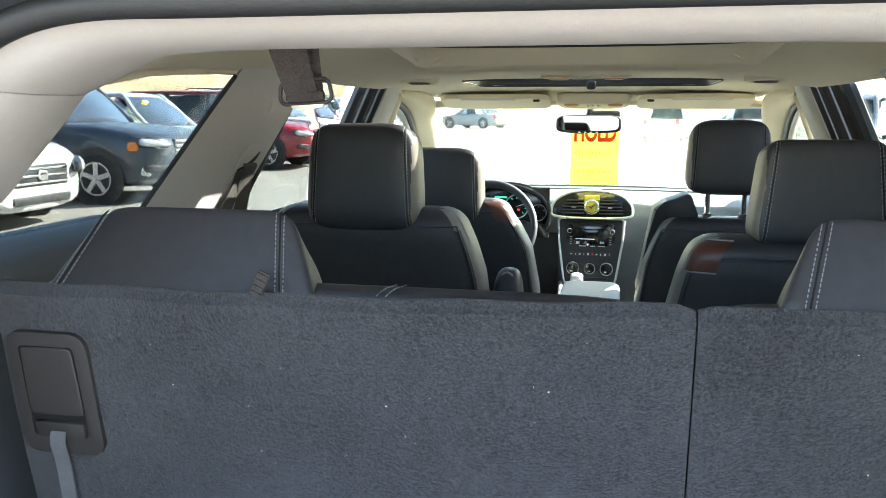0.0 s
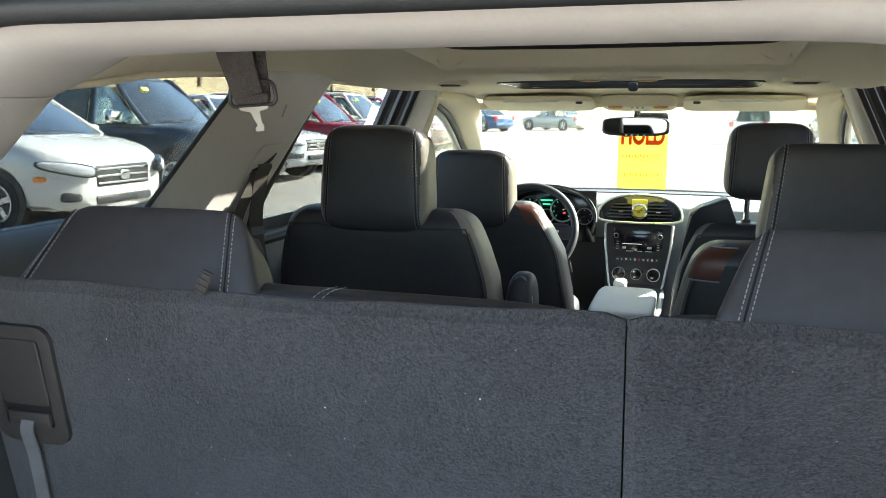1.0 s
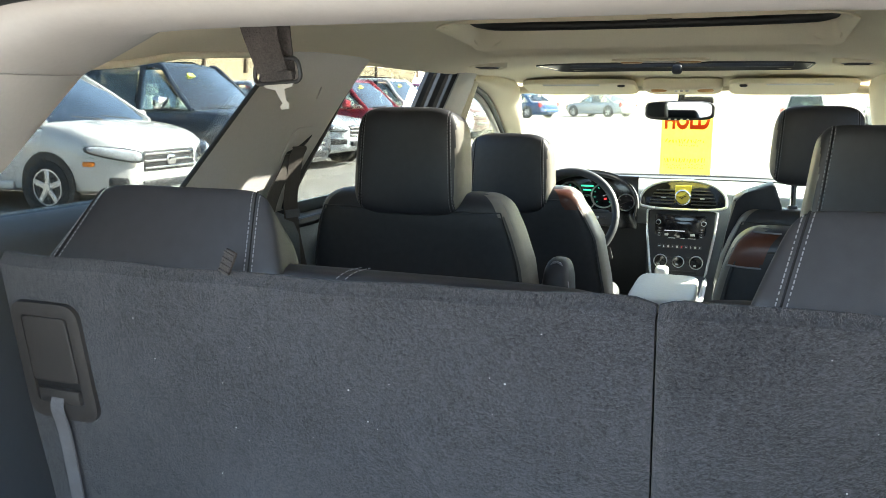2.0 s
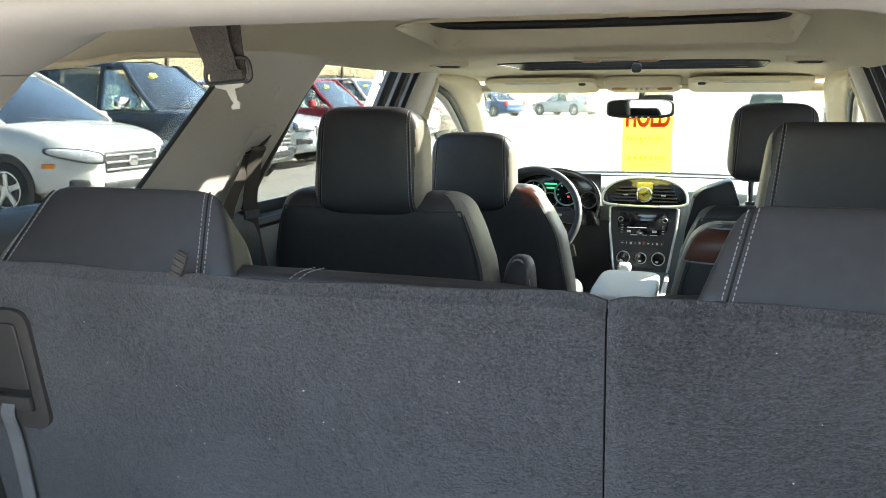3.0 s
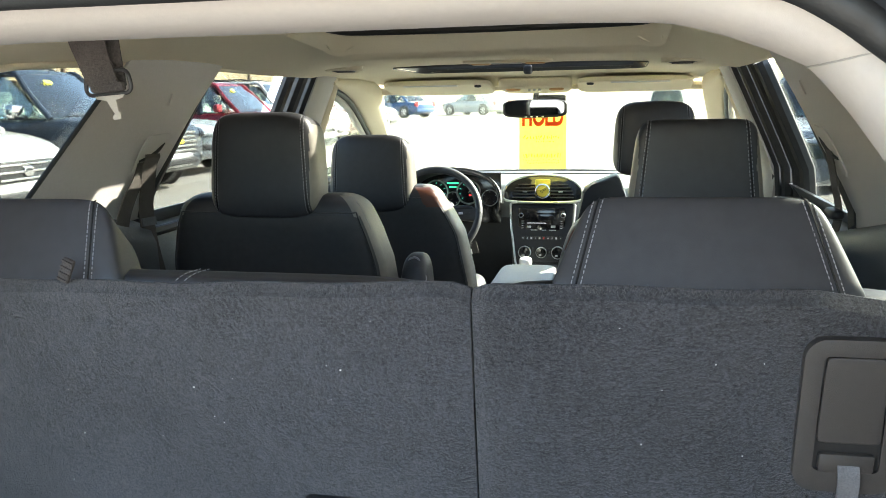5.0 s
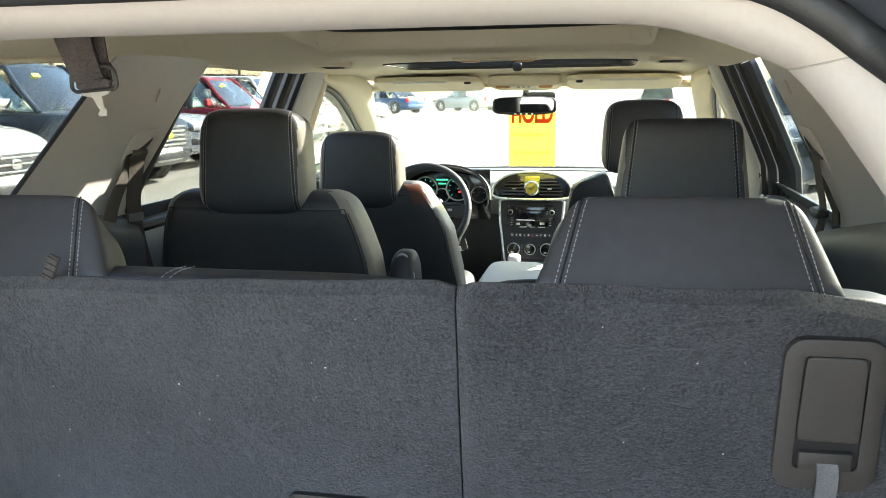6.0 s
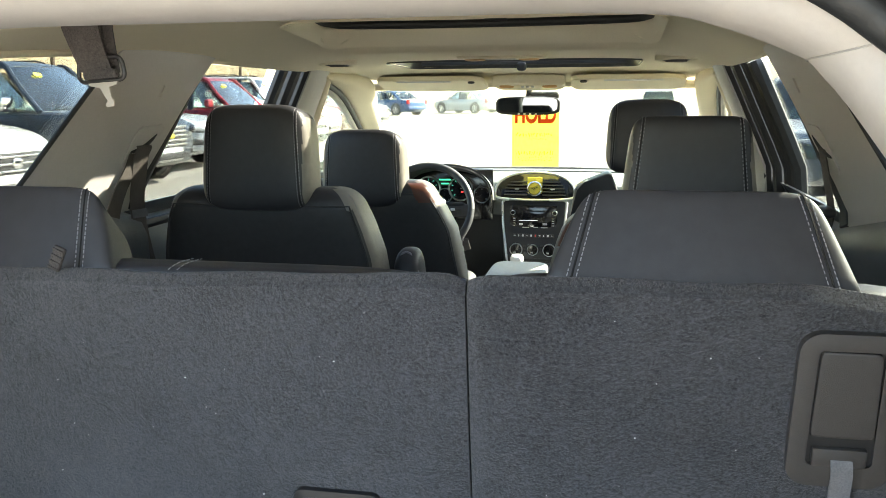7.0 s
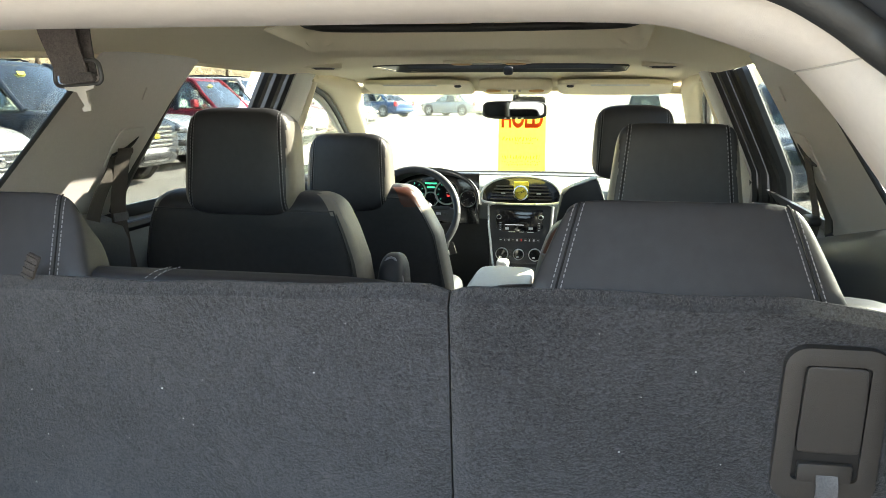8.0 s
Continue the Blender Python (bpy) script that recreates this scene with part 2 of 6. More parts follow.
def sheet(bm, f, nu, nv, thick, skip=None):
    """A curved plate: f(u, v) -> point, u and v in 0..1; thick is a vector from its face to its back. skip(u, v) leaves cells out."""
    t = Vector(thick)
    pts = [[Vector(f(i / nu, j / nv)) for j in range(nv + 1)] for i in range(nu + 1)]
    a = [[bm.verts.new(p) for p in row] for row in pts]
    b = [[bm.verts.new(p + t) for p in row] for row in pts]
    keep = lambda i, j: 0 <= i < nu and 0 <= j < nv and not (skip and skip((i + 0.5) / nu, (j + 0.5) / nv))
    for i in range(nu):
        for j in range(nv):
            if not keep(i, j):
                continue
            bm.faces.new((a[i][j], a[i + 1][j], a[i + 1][j + 1], a[i][j + 1]))
            bm.faces.new((b[i][j], b[i][j + 1], b[i + 1][j + 1], b[i + 1][j]))
            for di, dj, p, q in ((-1, 0, (i, j), (i, j + 1)), (1, 0, (i + 1, j), (i + 1, j + 1)), (0, -1, (i, j), (i + 1, j)), (0, 1, (i, j + 1), (i + 1, j + 1))):
                if not keep(i + di, j + dj):
                    bm.faces.new((a[p[0]][p[1]], a[q[0]][q[1]], b[q[0]][q[1]], b[p[0]][p[1]]))
    loose = [v for v in bm.verts if not v.link_faces]
    bmesh.ops.delete(bm, geom=loose, context="VERTS")
    return bm


def plate(bm, outline, thick, bevel=0.0):
    """A flat plate from a loop of points; thick is a vector from its face to its back."""
    t = Vector(thick)
    a = [bm.verts.new(p) for p in outline]
    b = [bm.verts.new(Vector(p) + t) for p in outline]
    n = len(a)
    faces = [bm.faces.new(a), bm.faces.new(b[::-1])]
    for i in range(n):
        faces.append(bm.faces.new((a[i], b[i], b[(i + 1) % n], a[(i + 1) % n])))
    if bevel:
        bmesh.ops.bevel(bm, geom=[e for e in faces[0].edges], offset=bevel, segments=2, profile=0.5, affect="EDGES")
    return bm


def ribbon(bm, pts, width, thick=0.0015, side=(1, 0, 0), end=1.0):
    """A strap along pts; side is the direction of its width (one vector, or one for each point); end: its width at the foot as a part of width."""
    pts = [Vector(p) for p in pts]
    rings = []
    for i, p in enumerate(pts):
        s = Vector(side[i] if isinstance(side[0], (list, tuple, Vector)) else side).normalized()
        d = (pts[min(i + 1, len(pts) - 1)] - pts[max(i - 1, 0)]).normalized()
        nrm = d.cross(s).normalized() * thick / 2
        w = s * width / 2 * (1 + (end - 1) * (i / (len(pts) - 1)) ** 0.8)
        rings.append([p - w - nrm, p + w - nrm, p + w + nrm, p - w + nrm])
    return loft(bm, rings)


def interp(x, table):
    """Linear reading of a table of (x, value) rows."""
    if x <= table[0][0]:
        return table[0][1]
    for (a, va), (b, vb) in zip(table, table[1:]):
        if x <= b:
            return va + (vb - va) * (x - a) / (b - a)
    return table[-1][1]


def smooth_path(pts, n=8):
    """Catmull-Rom points through pts."""
    pts = [Vector(p) for p in pts]
    out = []
    for i in range(len(pts) - 1):
        p0, p1, p2, p3 = pts[max(i - 1, 0)], pts[i], pts[i + 1], pts[min(i + 2, len(pts) - 1)]
        for k in range(n):
            t = k / n
            out.append(0.5 * (2 * p1 + (p2 - p0) * t + (2 * p0 - 5 * p1 + 4 * p2 - p3) * t * t + (3 * p1 - p0 - 3 * p2 + p3) * t ** 3))
    out.append(pts[-1])
    return out


def stitches(bm, pts, step=0.0062, length=0.0042, r=0.0008):
    """A row of short threads along a path."""
    pts = [Vector(p) for p in pts]
    carry = 0.0
    for a, b in zip(pts, pts[1:]):
        d = b - a
        ln = d.length
        if ln < 1e-6:
            continue
        u = d / ln
        s = carry
        while s < ln:
            tube(bm, [a + u * s, a + u * min(s + length, ln + length * 0.5)], r, 4)
            s += step
        carry = s - ln
    return bm


def mirrored(p, s):
    return Vector((p[0] * s, p[1], p[2]))

# ---- the car's shell ----
def wall_x(z):
    """Half the width of the cabin at a height: the sides lean inward above the belt line."""
    return interp(z, [(0.45, 0.72), (1.0, 0.79), (1.28, 0.805), (1.34, 0.782), (1.60, 0.66), (1.75, 0.58)])


def roof_z(x, y):
    """The headliner's height: a high rear part round the skylight and a step down to the lower front part, softer towards the sides."""
    a = abs(x)
    high = interp(y, [(0.70, 1.603), (0.80, 1.612), (1.0, 1.645), (1.3, 1.682), (1.6, 1.700), (1.95, 1.700), (2.08, 1.695), (2.3, 1.695)])
    low = interp(y, [(1.8, 1.640), (2.22, 1.638), (2.6, 1.638), (3.0, 1.634), (3.2, 1.612), (3.37, 1.572)])
    side = min(1.0, max(0.0, (a - 0.33) / 0.24))
    side = side * side * (3 - 2 * side)
    mid_y, half = 2.138 - 0.10 * min(1.0, a / 0.44) ** 5 + 0.04 * side, 0.030 + 0.15 * side
    t = min(1.0, max(0.0, (y - mid_y + half) / (2 * half)))
    mid = high + (min(low, high) - high) * t * t * (3 - 2 * t)
    edge = interp(y, [(0.78, 1.552), (1.0, 1.572), (1.10, 1.589), (1.25, 1.599), (1.40, 1.602)])
    return mid - (mid - edge + 0.03 * max(0.0, y - 3.0)) * (a / 0.68) ** 4

# headliner with two roof openings
SKY_X, SKY_Y0, SKY_Y1 = 0.43, 1.74, 2.085
SUN_X, SUN_Y0, SUN_Y1 = 0.42, 2.62, 3.03


def cells(cuts, n):
    out = []
    for a, b in zip(cuts, cuts[1:]):
        k = max(1, round(n * (b - a) / (cuts[-1] - cuts[0])))
        out += [a + (b - a) * i / k for i in range(k)]
    return out + [cuts[-1]]


xs = cells([-0.675, -SKY_X, -SUN_X, 0.0, SUN_X, SKY_X, 0.675], 40)
ys = [*cells([0.782, 1.0, SKY_Y0, SKY_Y1], 34), *cells([SKY_Y1 + 0.006, 2.24], 18), *cells([2.28, SUN_Y0, SUN_Y1, 3.37], 28)]


def in_openings(u, v):
    i, j = int(u * (len(xs) - 1)), int(v * (len(ys) - 1))
    x, y = (xs[i] + xs[i + 1]) / 2, (ys[j] + ys[j + 1]) / 2
    return (abs(x) < SKY_X and SKY_Y0 < y < SKY_Y1) or (abs(x) < SUN_X and SUN_Y0 < y < SUN_Y1)


def headliner_at(u, v):
    x, y = xs[round(u * (len(xs) - 1))], ys[round(v * (len(ys) - 1))]
    return (x, y, roof_z(x, y))


solo("ceiling", sheet(B(), headliner_at, len(xs) - 1, len(ys) - 1, (0, 0, 0.012), in_openings), HEADLINER,
     "beige cloth headliner with two roof openings", "ceiling", kind="structure")


def rounded_rect(x0, x1, y0, y1, r, n=6):
    pts = []
    for cx, cy, a0 in ((x1 - r, y1 - r, 0), (x0 + r, y1 - r, 90), (x0 + r, y0 + r, 180), (x1 - r, y0 + r, 270)):
        for k in range(n + 1):
            a = radians(a0 + 90 * k / n)
            pts.append((cx + r * math.cos(a), cy + r * math.sin(a)))
    return pts


def recess(x, y0, y1, z_top, flare):
    """The lining that leads up from a roof opening to its glass."""
    low = rounded_rect(-x - flare, x + flare, y0 - flare, y1 + flare, 0.055)
    mid = rounded_rect(-x + 0.004, x - 0.004, y0 + 0.004, y1 - 0.004, 0.05)
    top = rounded_rect(-x + 0.012, x - 0.012, y0 + 0.012, y1 - 0.02, 0.045)
    rings = [[(a, b, roof_z(a, b) + 0.004) for a, b in low], [(a, b, roof_z(a, b) - 0.004) for a, b in low],
             [(a, b, roof_z(a, b) + 0.006) for a, b in mid], [(a, b, z_top) for a, b in top],
             [(a * 1.03, b, z_top + 0.002) for a, b in top]]
    return loft(B(), rings, True, False)


solo("trim_skylight", recess(SKY_X, SKY_Y0, SKY_Y1, 1.721, 0.012), HEADLINER, "beige cloth lining round the rear skylight", "trim", kind="structure")
solo("trim_sunroof", recess(SUN_X, SUN_Y0, SUN_Y1, 1.650, 0.004), PLASTIC_BLK, "black lining round the front sunroof", "trim", kind="structure")
skylight = thing("window_skylight", (0, 1.77, 1.717), "dark tinted fixed glass skylight in the roof", "skylight", kind="structure")
bm = B()
sheet(bm, lambda u, v: (-0.44 + 0.88 * u, 1.73 + 0.37 * v, 1.7245), 2, 2, (0, 0, 0.004))
part("pane", bm, GLASS_ROOF, skylight)
bm = B()
box(bm, (0.03, 2.060, 1.7125), (0.06, 0.010, 0.006), 0.002)
part("drain_cover", bm, RUBBER, skylight)
bm = B()
front = smooth_path([(-0.424, 1.96, 1.716), (-0.410, 2.03, 1.712), (-0.34, 2.066, 1.708), (0.0, 2.074, 1.706), (0.34, 2.066, 1.708), (0.410, 2.03, 1.712), (0.424, 1.96, 1.716)], 6)
tube(bm, front, 0.0115, 8)
part("front_seal", bm, RUBBER, skylight, "black seal along the front edge", 80)
bm = B()
box(bm, (0, 1.988, 1.7212), (0.836, 0.170, 0.003), 0.001)
part("frit_band", bm, GLOSS_BLK, skylight, "black band along the glass edge")
# unseen side bands, added to bound the sun patch on the C-pillar
for sd in (-1, 1):
    bm = B()
    box(bm, (sd * 0.3745, 1.828, 1.7212), (0.091, 0.148, 0.003), 0.001)
    part("frit_band", bm, GLOSS_BLK, skylight, "black band along the glass edge")

shade = thing("window_sunroof", (0, 2.82, 1.668), "tinted glass sunroof with a dark strip at its front and a small pull", "sunroof", kind="structure")
bm = B()
sheet(bm, lambda u, v: (-0.44 + 0.88 * u, 2.61 + 0.43 * v, 1.653), 2, 2, (0, 0, 0.004))
part("pane", bm, GLASS_ROOF, shade)
bm = B()
pillow(bm, (0, 3.005, 1.628), (0.036, 0.022, 0.034), 3.0, 6)
part("pull", bm, PLASTIC_BLK, shade, "dark oval pull")
# black strip put in for the shaded slot along the front wall
bm = B()
box(bm, (0, 3.012, 1.641), (0.76, 0.008, 0.012), 0.002)
part("seal", bm, RUBBER, shade)

# roof skin above the headliner
bm = B()


def skin_at(u, v):
    x, y = xs[round(u * (len(xs) - 1))], ys[round(v * (len(ys) - 1))]
    return (x * 1.07, y - 0.15 * (1 - v) + 0.05 * v, 1.728 - 0.045 * max(0.0, y - 2.9) * 4 - 0.02 * max(0.0, 1.0 - y) * 4 - 0.03 * (abs(x) / 0.68) ** 4)


solo("roof", sheet(bm, skin_at, len(xs) - 1, len(ys) - 1, (0, 0, 0.004), in_openings),
     BODY_DK, "dark painted steel roof panel over the headliner", "roof", kind="structure")

# rear header and D-pillar trim round the tailgate opening: one row of sections from the middle of the header down the pillar,
# each with its edge at the seal, the padded lip and the far edge inside (x, z), and how far it leans back
RING = [
    ((0.0, 1.612), (0.0, 1.588), (0.0, 1.606), 0.0), ((0.13, 1.612), (0.13, 1.588), (0.14, 1.606), 0.0),
    ((0.25, 1.612), (0.245, 1.588), (0.28, 1.606), 0.0), ((0.335, 1.612), (0.32, 1.586), (0.36, 1.606), 0.0),
    ((0.395, 1.606), (0.37, 1.582), (0.415, 1.604), 0.0), ((0.44, 1.593), (0.41, 1.572), (0.452, 1.590), 0.0),
    ((0.475, 1.574), (0.445, 1.560), (0.500, 1.570), 0.0), ((0.505, 1.552), (0.477, 1.545), (0.552, 1.550), 0.0),
    ((0.535, 1.520), (0.503, 1.510), (0.562, 1.508), -0.04), ((0.562, 1.485), (0.527, 1.470), (0.580, 1.468), -0.07),
    ((0.585, 1.450), (0.547, 1.435), (0.595, 1.430), -0.10), ((0.600, 1.410), (0.562, 1.400), (0.612, 1.395), -0.14),
    ((0.610, 1.360), (0.570, 1.350), (0.622, 1.340), -0.19)]
JOINT = 7


def ring_row(i, s):
    """One section of the trim, from behind the seal over the padded lip to the return inside."""
    (ox, oz), (tx, tz), (fx, fz), lean = RING[i]
    mix = lambda a, b, t: (a[0] + (b[0] - a[0]) * t, a[1] + (b[1] - a[1]) * t)
    o, t, f = (ox, oz), (tx, tz), (fx, fz)
    row = [(ox + (ox - tx) * 0.5, 0.515, oz + (oz - tz) * 0.5), (ox, 0.53, oz)]
    for k, y in ((0.45, 0.540), (0.78, 0.558), (0.95, 0.578), (1.0, 0.600)):
        row.append((*mix(o, t, k), y))
    for k, y in ((0.04, 0.630), (0.20, 0.680), (0.55, 0.735), (0.88, 0.772), (1.0, 0.788)):
        row.append((*mix(t, f, k), y))
    rows = [row[0], row[1]] + [(x, y, z) for x, z, y in row[2:]]
    rows.append((fx + 0.012, 0.800, fz + 0.020))
    return [Vector((x * s, y + lean, z)) for x, y, z in rows]


def ring_loft(rows, n):
    cols = [smooth_path([r[k] for r in rows], n) for k in range(len(rows[0]))]
    return [[c[i] for c in cols] for i in range(len(cols[0]))]


bm = B()
loft(bm, ring_loft([ring_row(i, 1) for i in range(JOINT, 0, -1)] + [ring_row(i, -1) for i in range(0, JOINT + 1)], 4), False, False)
solo("trim_rear_header", bm, TRIM, "light grey padded header trim over the tailgate opening", "trim", kind="structure", angle=60)
for s, nm in ((-1, "trim_d_pillar_left"), (1, "trim_d_pillar_right")):
    rr = ring_loft([ring_row(i, s) for i in range(JOINT, len(RING))], 4)
    for r in rr:                       # the back of the pillar, out to the side window
        z, y = r[-1].z, r[-1].y
        r.append(Vector((s * (wall_x(z) - 0.03), y + 0.08, z)))
        r.append(Vector((s * (wall_x(z) + 0.03), y + 0.10, z)))
    bm = B()
    loft(bm, rr, False, False)
    ob = thing(nm, (s * 0.58, 0.62, 1.34), "light grey plastic D-pillar trim beside the tailgate opening", "pillar trim", kind="structure")
    part("panel", bm, TRIM, ob, angle=60)
    joint = B()
    tube(joint, [q + Vector((-s * 0.0004, -0.0003, -0.0006)) for q in ring_row(JOINT, s)[1:11]], 0.0008, 5)
    part("joint", joint, PILLAR_GREY, ob, "grey joint line")
    # flush cover of the air bag, low on the pillar
    bm = B()
    f0, f1 = ring_row(9, s), ring_row(10, s)
    cov = [f0[6].lerp(f0[9], 0.15), f0[6].lerp(f0[9], 0.62), f1[6].lerp(f1[9], 0.62), f1[6].lerp(f1[9], 0.30)]
    tube(bm, [q + Vector((-s * 0.0012, -0.0006, 0)) for q in smooth_path(cov + cov[:1], 4)], 0.0007, 5, False)
    part("cover_edge", bm, PILLAR_GREY, ob, "edge of a flush cover")

# rubber seal and painted frame of the opening
bm = B()
line = [(r[0][0] + 0.004, 0.514 + r[3], r[0][1] + 0.006) for r in RING]
line += [(0.628, 0.26, 1.26), (0.636, 0.19, 1.10), (0.636, 0.19, 0.86)]
line = line[::-1] + [(-x, y, z) for x, y, z in line[1:]]
tube(bm, smooth_path(line, 5), 0.014, 10)
solo("trim_tailgate_seal", bm, RUBBER, "black rubber weatherstrip round the tailgate opening", "seal", kind="structure", angle=80)
bm = B()
path = smooth_path(line, 4)


def grow(p, d):
    v = Vector((p.x * 1.0, 0, (p.z - 1.3) * 1.2)).normalized()
    return Vector((p.x + v.x * d, 0, p.z + v.z * d))


sec = [(0.012, -0.007), (0.02, -0.04), (0.05, -0.07), (0.10, -0.08), (0.15, -0.10), (0.17, -0.05), (0.17, 0.10)]
loft(bm, [[Vector((grow(p, d).x, p.y + y, grow(p, d).z)) for p in path] for d, y in sec], False, False)
solo("frame_tailgate", bm, BODY_DK, "dark painted frame of the tailgate opening", "frame", kind="structure", angle=60)


# side pillars, glass and door panels
def side_sheet(s, y_of, z0, z1, thick=0.035, nu=6, nv=10, lift=0.0, crown=0.0):
    """A panel on the cabin side: y_of(z) gives its rear and front edge."""
    def f(u, v):
        z = z0 + (z1 - z0) * v
        a, b = y_of(z)
        return (s * (wall_x(z) - lift - crown * (1 - (2 * u - 1) ** 4)), a + (b - a) * u, z)
    return sheet(B(), f, nu, nv, (s * thick, 0, 0))


def c_edge(z):
    return (interp(z, [(1.20, 1.17), (1.34, 1.262), (1.522, 1.385), (1.625, 1.46)]), interp(z, [(1.20, 1.645), (1.28, 1.69), (1.42, 1.755), (1.52, 1.80), (1.625, 1.865)]))


def b_edge(z):
    return (interp(z, [(1.15, 2.47), (1.625, 2.45)]), interp(z, [(1.15, 2.84), (1.4, 2.77), (1.625, 2.735)]))


def a_edge(z):
    return interp(z, [(1.10, 4.02), (1.38, 3.50), (1.52, 3.33), (1.60, 3.22)])


for s, side in ((-1, "left"), (1, "right")):
    ob = thing("trim_c_pillar_" + side, (s * 0.78, 1.4, 1.25), "light grey C-pillar trim with a seat belt guide slot", "pillar trim", kind="structure")
    part("panel", side_sheet(s, c_edge, 1.255, 1.622, 0.006, 10, 14, 0.0, 0.006), TRIM, ob)
    bm = B()
    sheet(bm, lambda u, v: (s * (wall_x(1.521 + 0.028 * v) - 0.0098), 1.65 + 0.03 * u, 1.521 + 0.028 * v), 2, 2, (s * 0.004, 0, 0))
    part("cap", bm, TRIM, ob, "small square cap")
    bm = B()
    guide = [(1.590, 1.372), (1.596, 1.420), (1.606, 1.447), (1.622, 1.456), (1.700, 1.459), (1.716, 1.452), (1.716, 1.436), (1.690, 1.405), (1.66, 1.375), (1.640, 1.364), (1.605, 1.362)]
    plate(bm, [(s * (wall_x(z) - 0.0095), y, z) for y, z in guide], (s * 0.006, 0, 0), 0.0015)
    part("belt_guide", bm, TRIM, ob, "grey belt guide plate")
    bm = B()
    tube(bm, [(s * (wall_x(z) - 0.0095), y, z) for y, z in ((1.690, 1.436), (1.675, 1.424), (1.655, 1.411), (1.63, 1.402), (1.602, 1.398))], [0.0015, 0.0045, 0.006, 0.0055, 0.003], 6)
    part("slot", bm, RUBBER, ob, "dark slot")
    bm = B()
    for dy in (-0.004, ):
        tube(bm, [(s * (wall_x(z) + 0.002), c_edge(z)[0] + dy, z) for z in [1.25 + 0.035 * k for k in range(11)]], 0.005, 6)
    tube(bm, [(s * (wall_x(z) + 0.014), c_edge(z)[1] + 0.012, z) for z in [1.25 + 0.035 * k for k in range(11)]], [0.026 - 0.0022 * k for k in range(11)], 8)
    part("edge_seal", bm, RUBBER, ob, "black rubber edge seal")

    ob = thing("trim_b_pillar_" + side, (s * 0.78, 2.6, 1.15), "light grey B-pillar trim with black rubber door seals", "pillar trim", kind="structure")
    part("panel", side_sheet(s, lambda z: (b_edge(z)[0] + 0.10, b_edge(z)[1]), 0.6, 1.612, 0.03, 6, 12, 0.004, 0.012), PILLAR_GREY, ob)
    for k, (dy, dx, r) in enumerate(((0.112, 0.016, 0.018), (0.055, 0.036, 0.022), (-0.008, 0.054, 0.020), (-0.060, 0.066, 0.022))[:3 if s < 0 else 4]):
        bm = B()
        tube(bm, [(s * (wall_x(z) + dx), b_edge(z)[0] + dy, z) for z in [0.7 + 0.0762 * k2 for k2 in range(13)]], r, 8)
        part("door_seal", bm, RUBBER, ob, "black rubber door seal")
    bm = B()
    tube(bm, [(s * (wall_x(z) + 0.006), b_edge(z)[1] + 0.010 + 0.03 * math.sin(math.pi * (z - 1.25) / 0.36) * (1 if z > 1.25 else 0), z) for z in [0.7 + 0.0755 * k2 for k2 in range(13)]], 0.020, 10)
    part("front_edge", bm, HEADLINER, ob, "pale beige front edge")

    # A-pillar: a bowed panel between the door arch and the windscreen's edge
    arch = smooth_path([(0.676, 2.70, 1.588), (0.684, 2.82, 1.572), (0.700, 3.02, 1.538), (0.735, 3.27, 1.468), (0.785, 3.60, 1.360), (0.800, 3.92, 1.235)], 5)
    inner = smooth_path([(0.655, 2.70, 1.604), (0.652, 2.85, 1.606), (0.645, 3.08, 1.603), (0.645, 3.29, 1.570), (0.70, 3.55, 1.41), (0.775, 3.95, 1.160)], 5)
    bm = B()

    def a_panel(u, v):
        k = round(v * (len(arch) - 1))
        p = arch[k].lerp(inner[k], u)
        return (s * (p.x - 0.022 * math.sin(math.pi * u)), p.y, p.z - 0.012 * math.sin(math.pi * u))
    sheet(bm, a_panel, 8, len(arch) - 1, (s * 0.01, 0, 0.008))
    ob = thing("trim_a_pillar_" + side, (s * 0.72, 3.4, 1.16), "pale beige A-pillar trim beside the windscreen", "pillar trim", kind="structure")
    part("panel", bm, HEADLINER, ob, angle=80)
    bm = B()
    tube(bm, [(s * (q.x + 0.006), q.y - 0.004, q.z - 0.006) for q in arch], 0.011, 8)
    part("door_seal", bm, RUBBER, ob, "dark rubber door seal", 80)
    bm = B()
    tube(bm, [(s * (q.x + 0.022), q.y - 0.012, q.z - 0.020) for q in arch], 0.012, 8)
    part("door_frame", bm, PILLAR_GREY, ob, "grey door frame edge", 80)

    # panes
    q = solo("window_quarter_" + side, side_sheet(s, lambda z: (0.55, c_edge(z)[0] + 0.02), 1.32, 1.60, 0.004, 4, 8, -0.02), GLASS_TINT, "privacy tinted rear quarter glass", "window", kind="structure")
    q = solo("window_rear_door_" + side, side_sheet(s, lambda z: (c_edge(z)[1] - 0.01, b_edge(z)[0] - 0.05), 1.20, 1.61, 0.004, 4, 8, -0.088), GLASS_TINT, "privacy tinted rear door glass", "window", kind="structure")
    q = solo("window_front_door_" + side, side_sheet(s, lambda z: (b_edge(z)[1] - 0.01, a_edge(z) + 0.0), 1.20, 1.575, 0.004, 6, 8, -0.025), GLASS_CLEAR, "clear front door glass", "window", kind="structure")

    # roof side rail, above the glass
    bm = B()
    tube(bm, [(s * 0.668, y, interp(y, [(0.8, 1.553), (1.0, 1.570), (1.1, 1.587), (1.25, 1.597), (1.4, 1.604), (2.4, 1.612), (3.0, 1.606), (3.2, 1.594)]) + 0.004) for y in [0.9 + 0.115 * k for k in range(21)]], 0.007, 8)
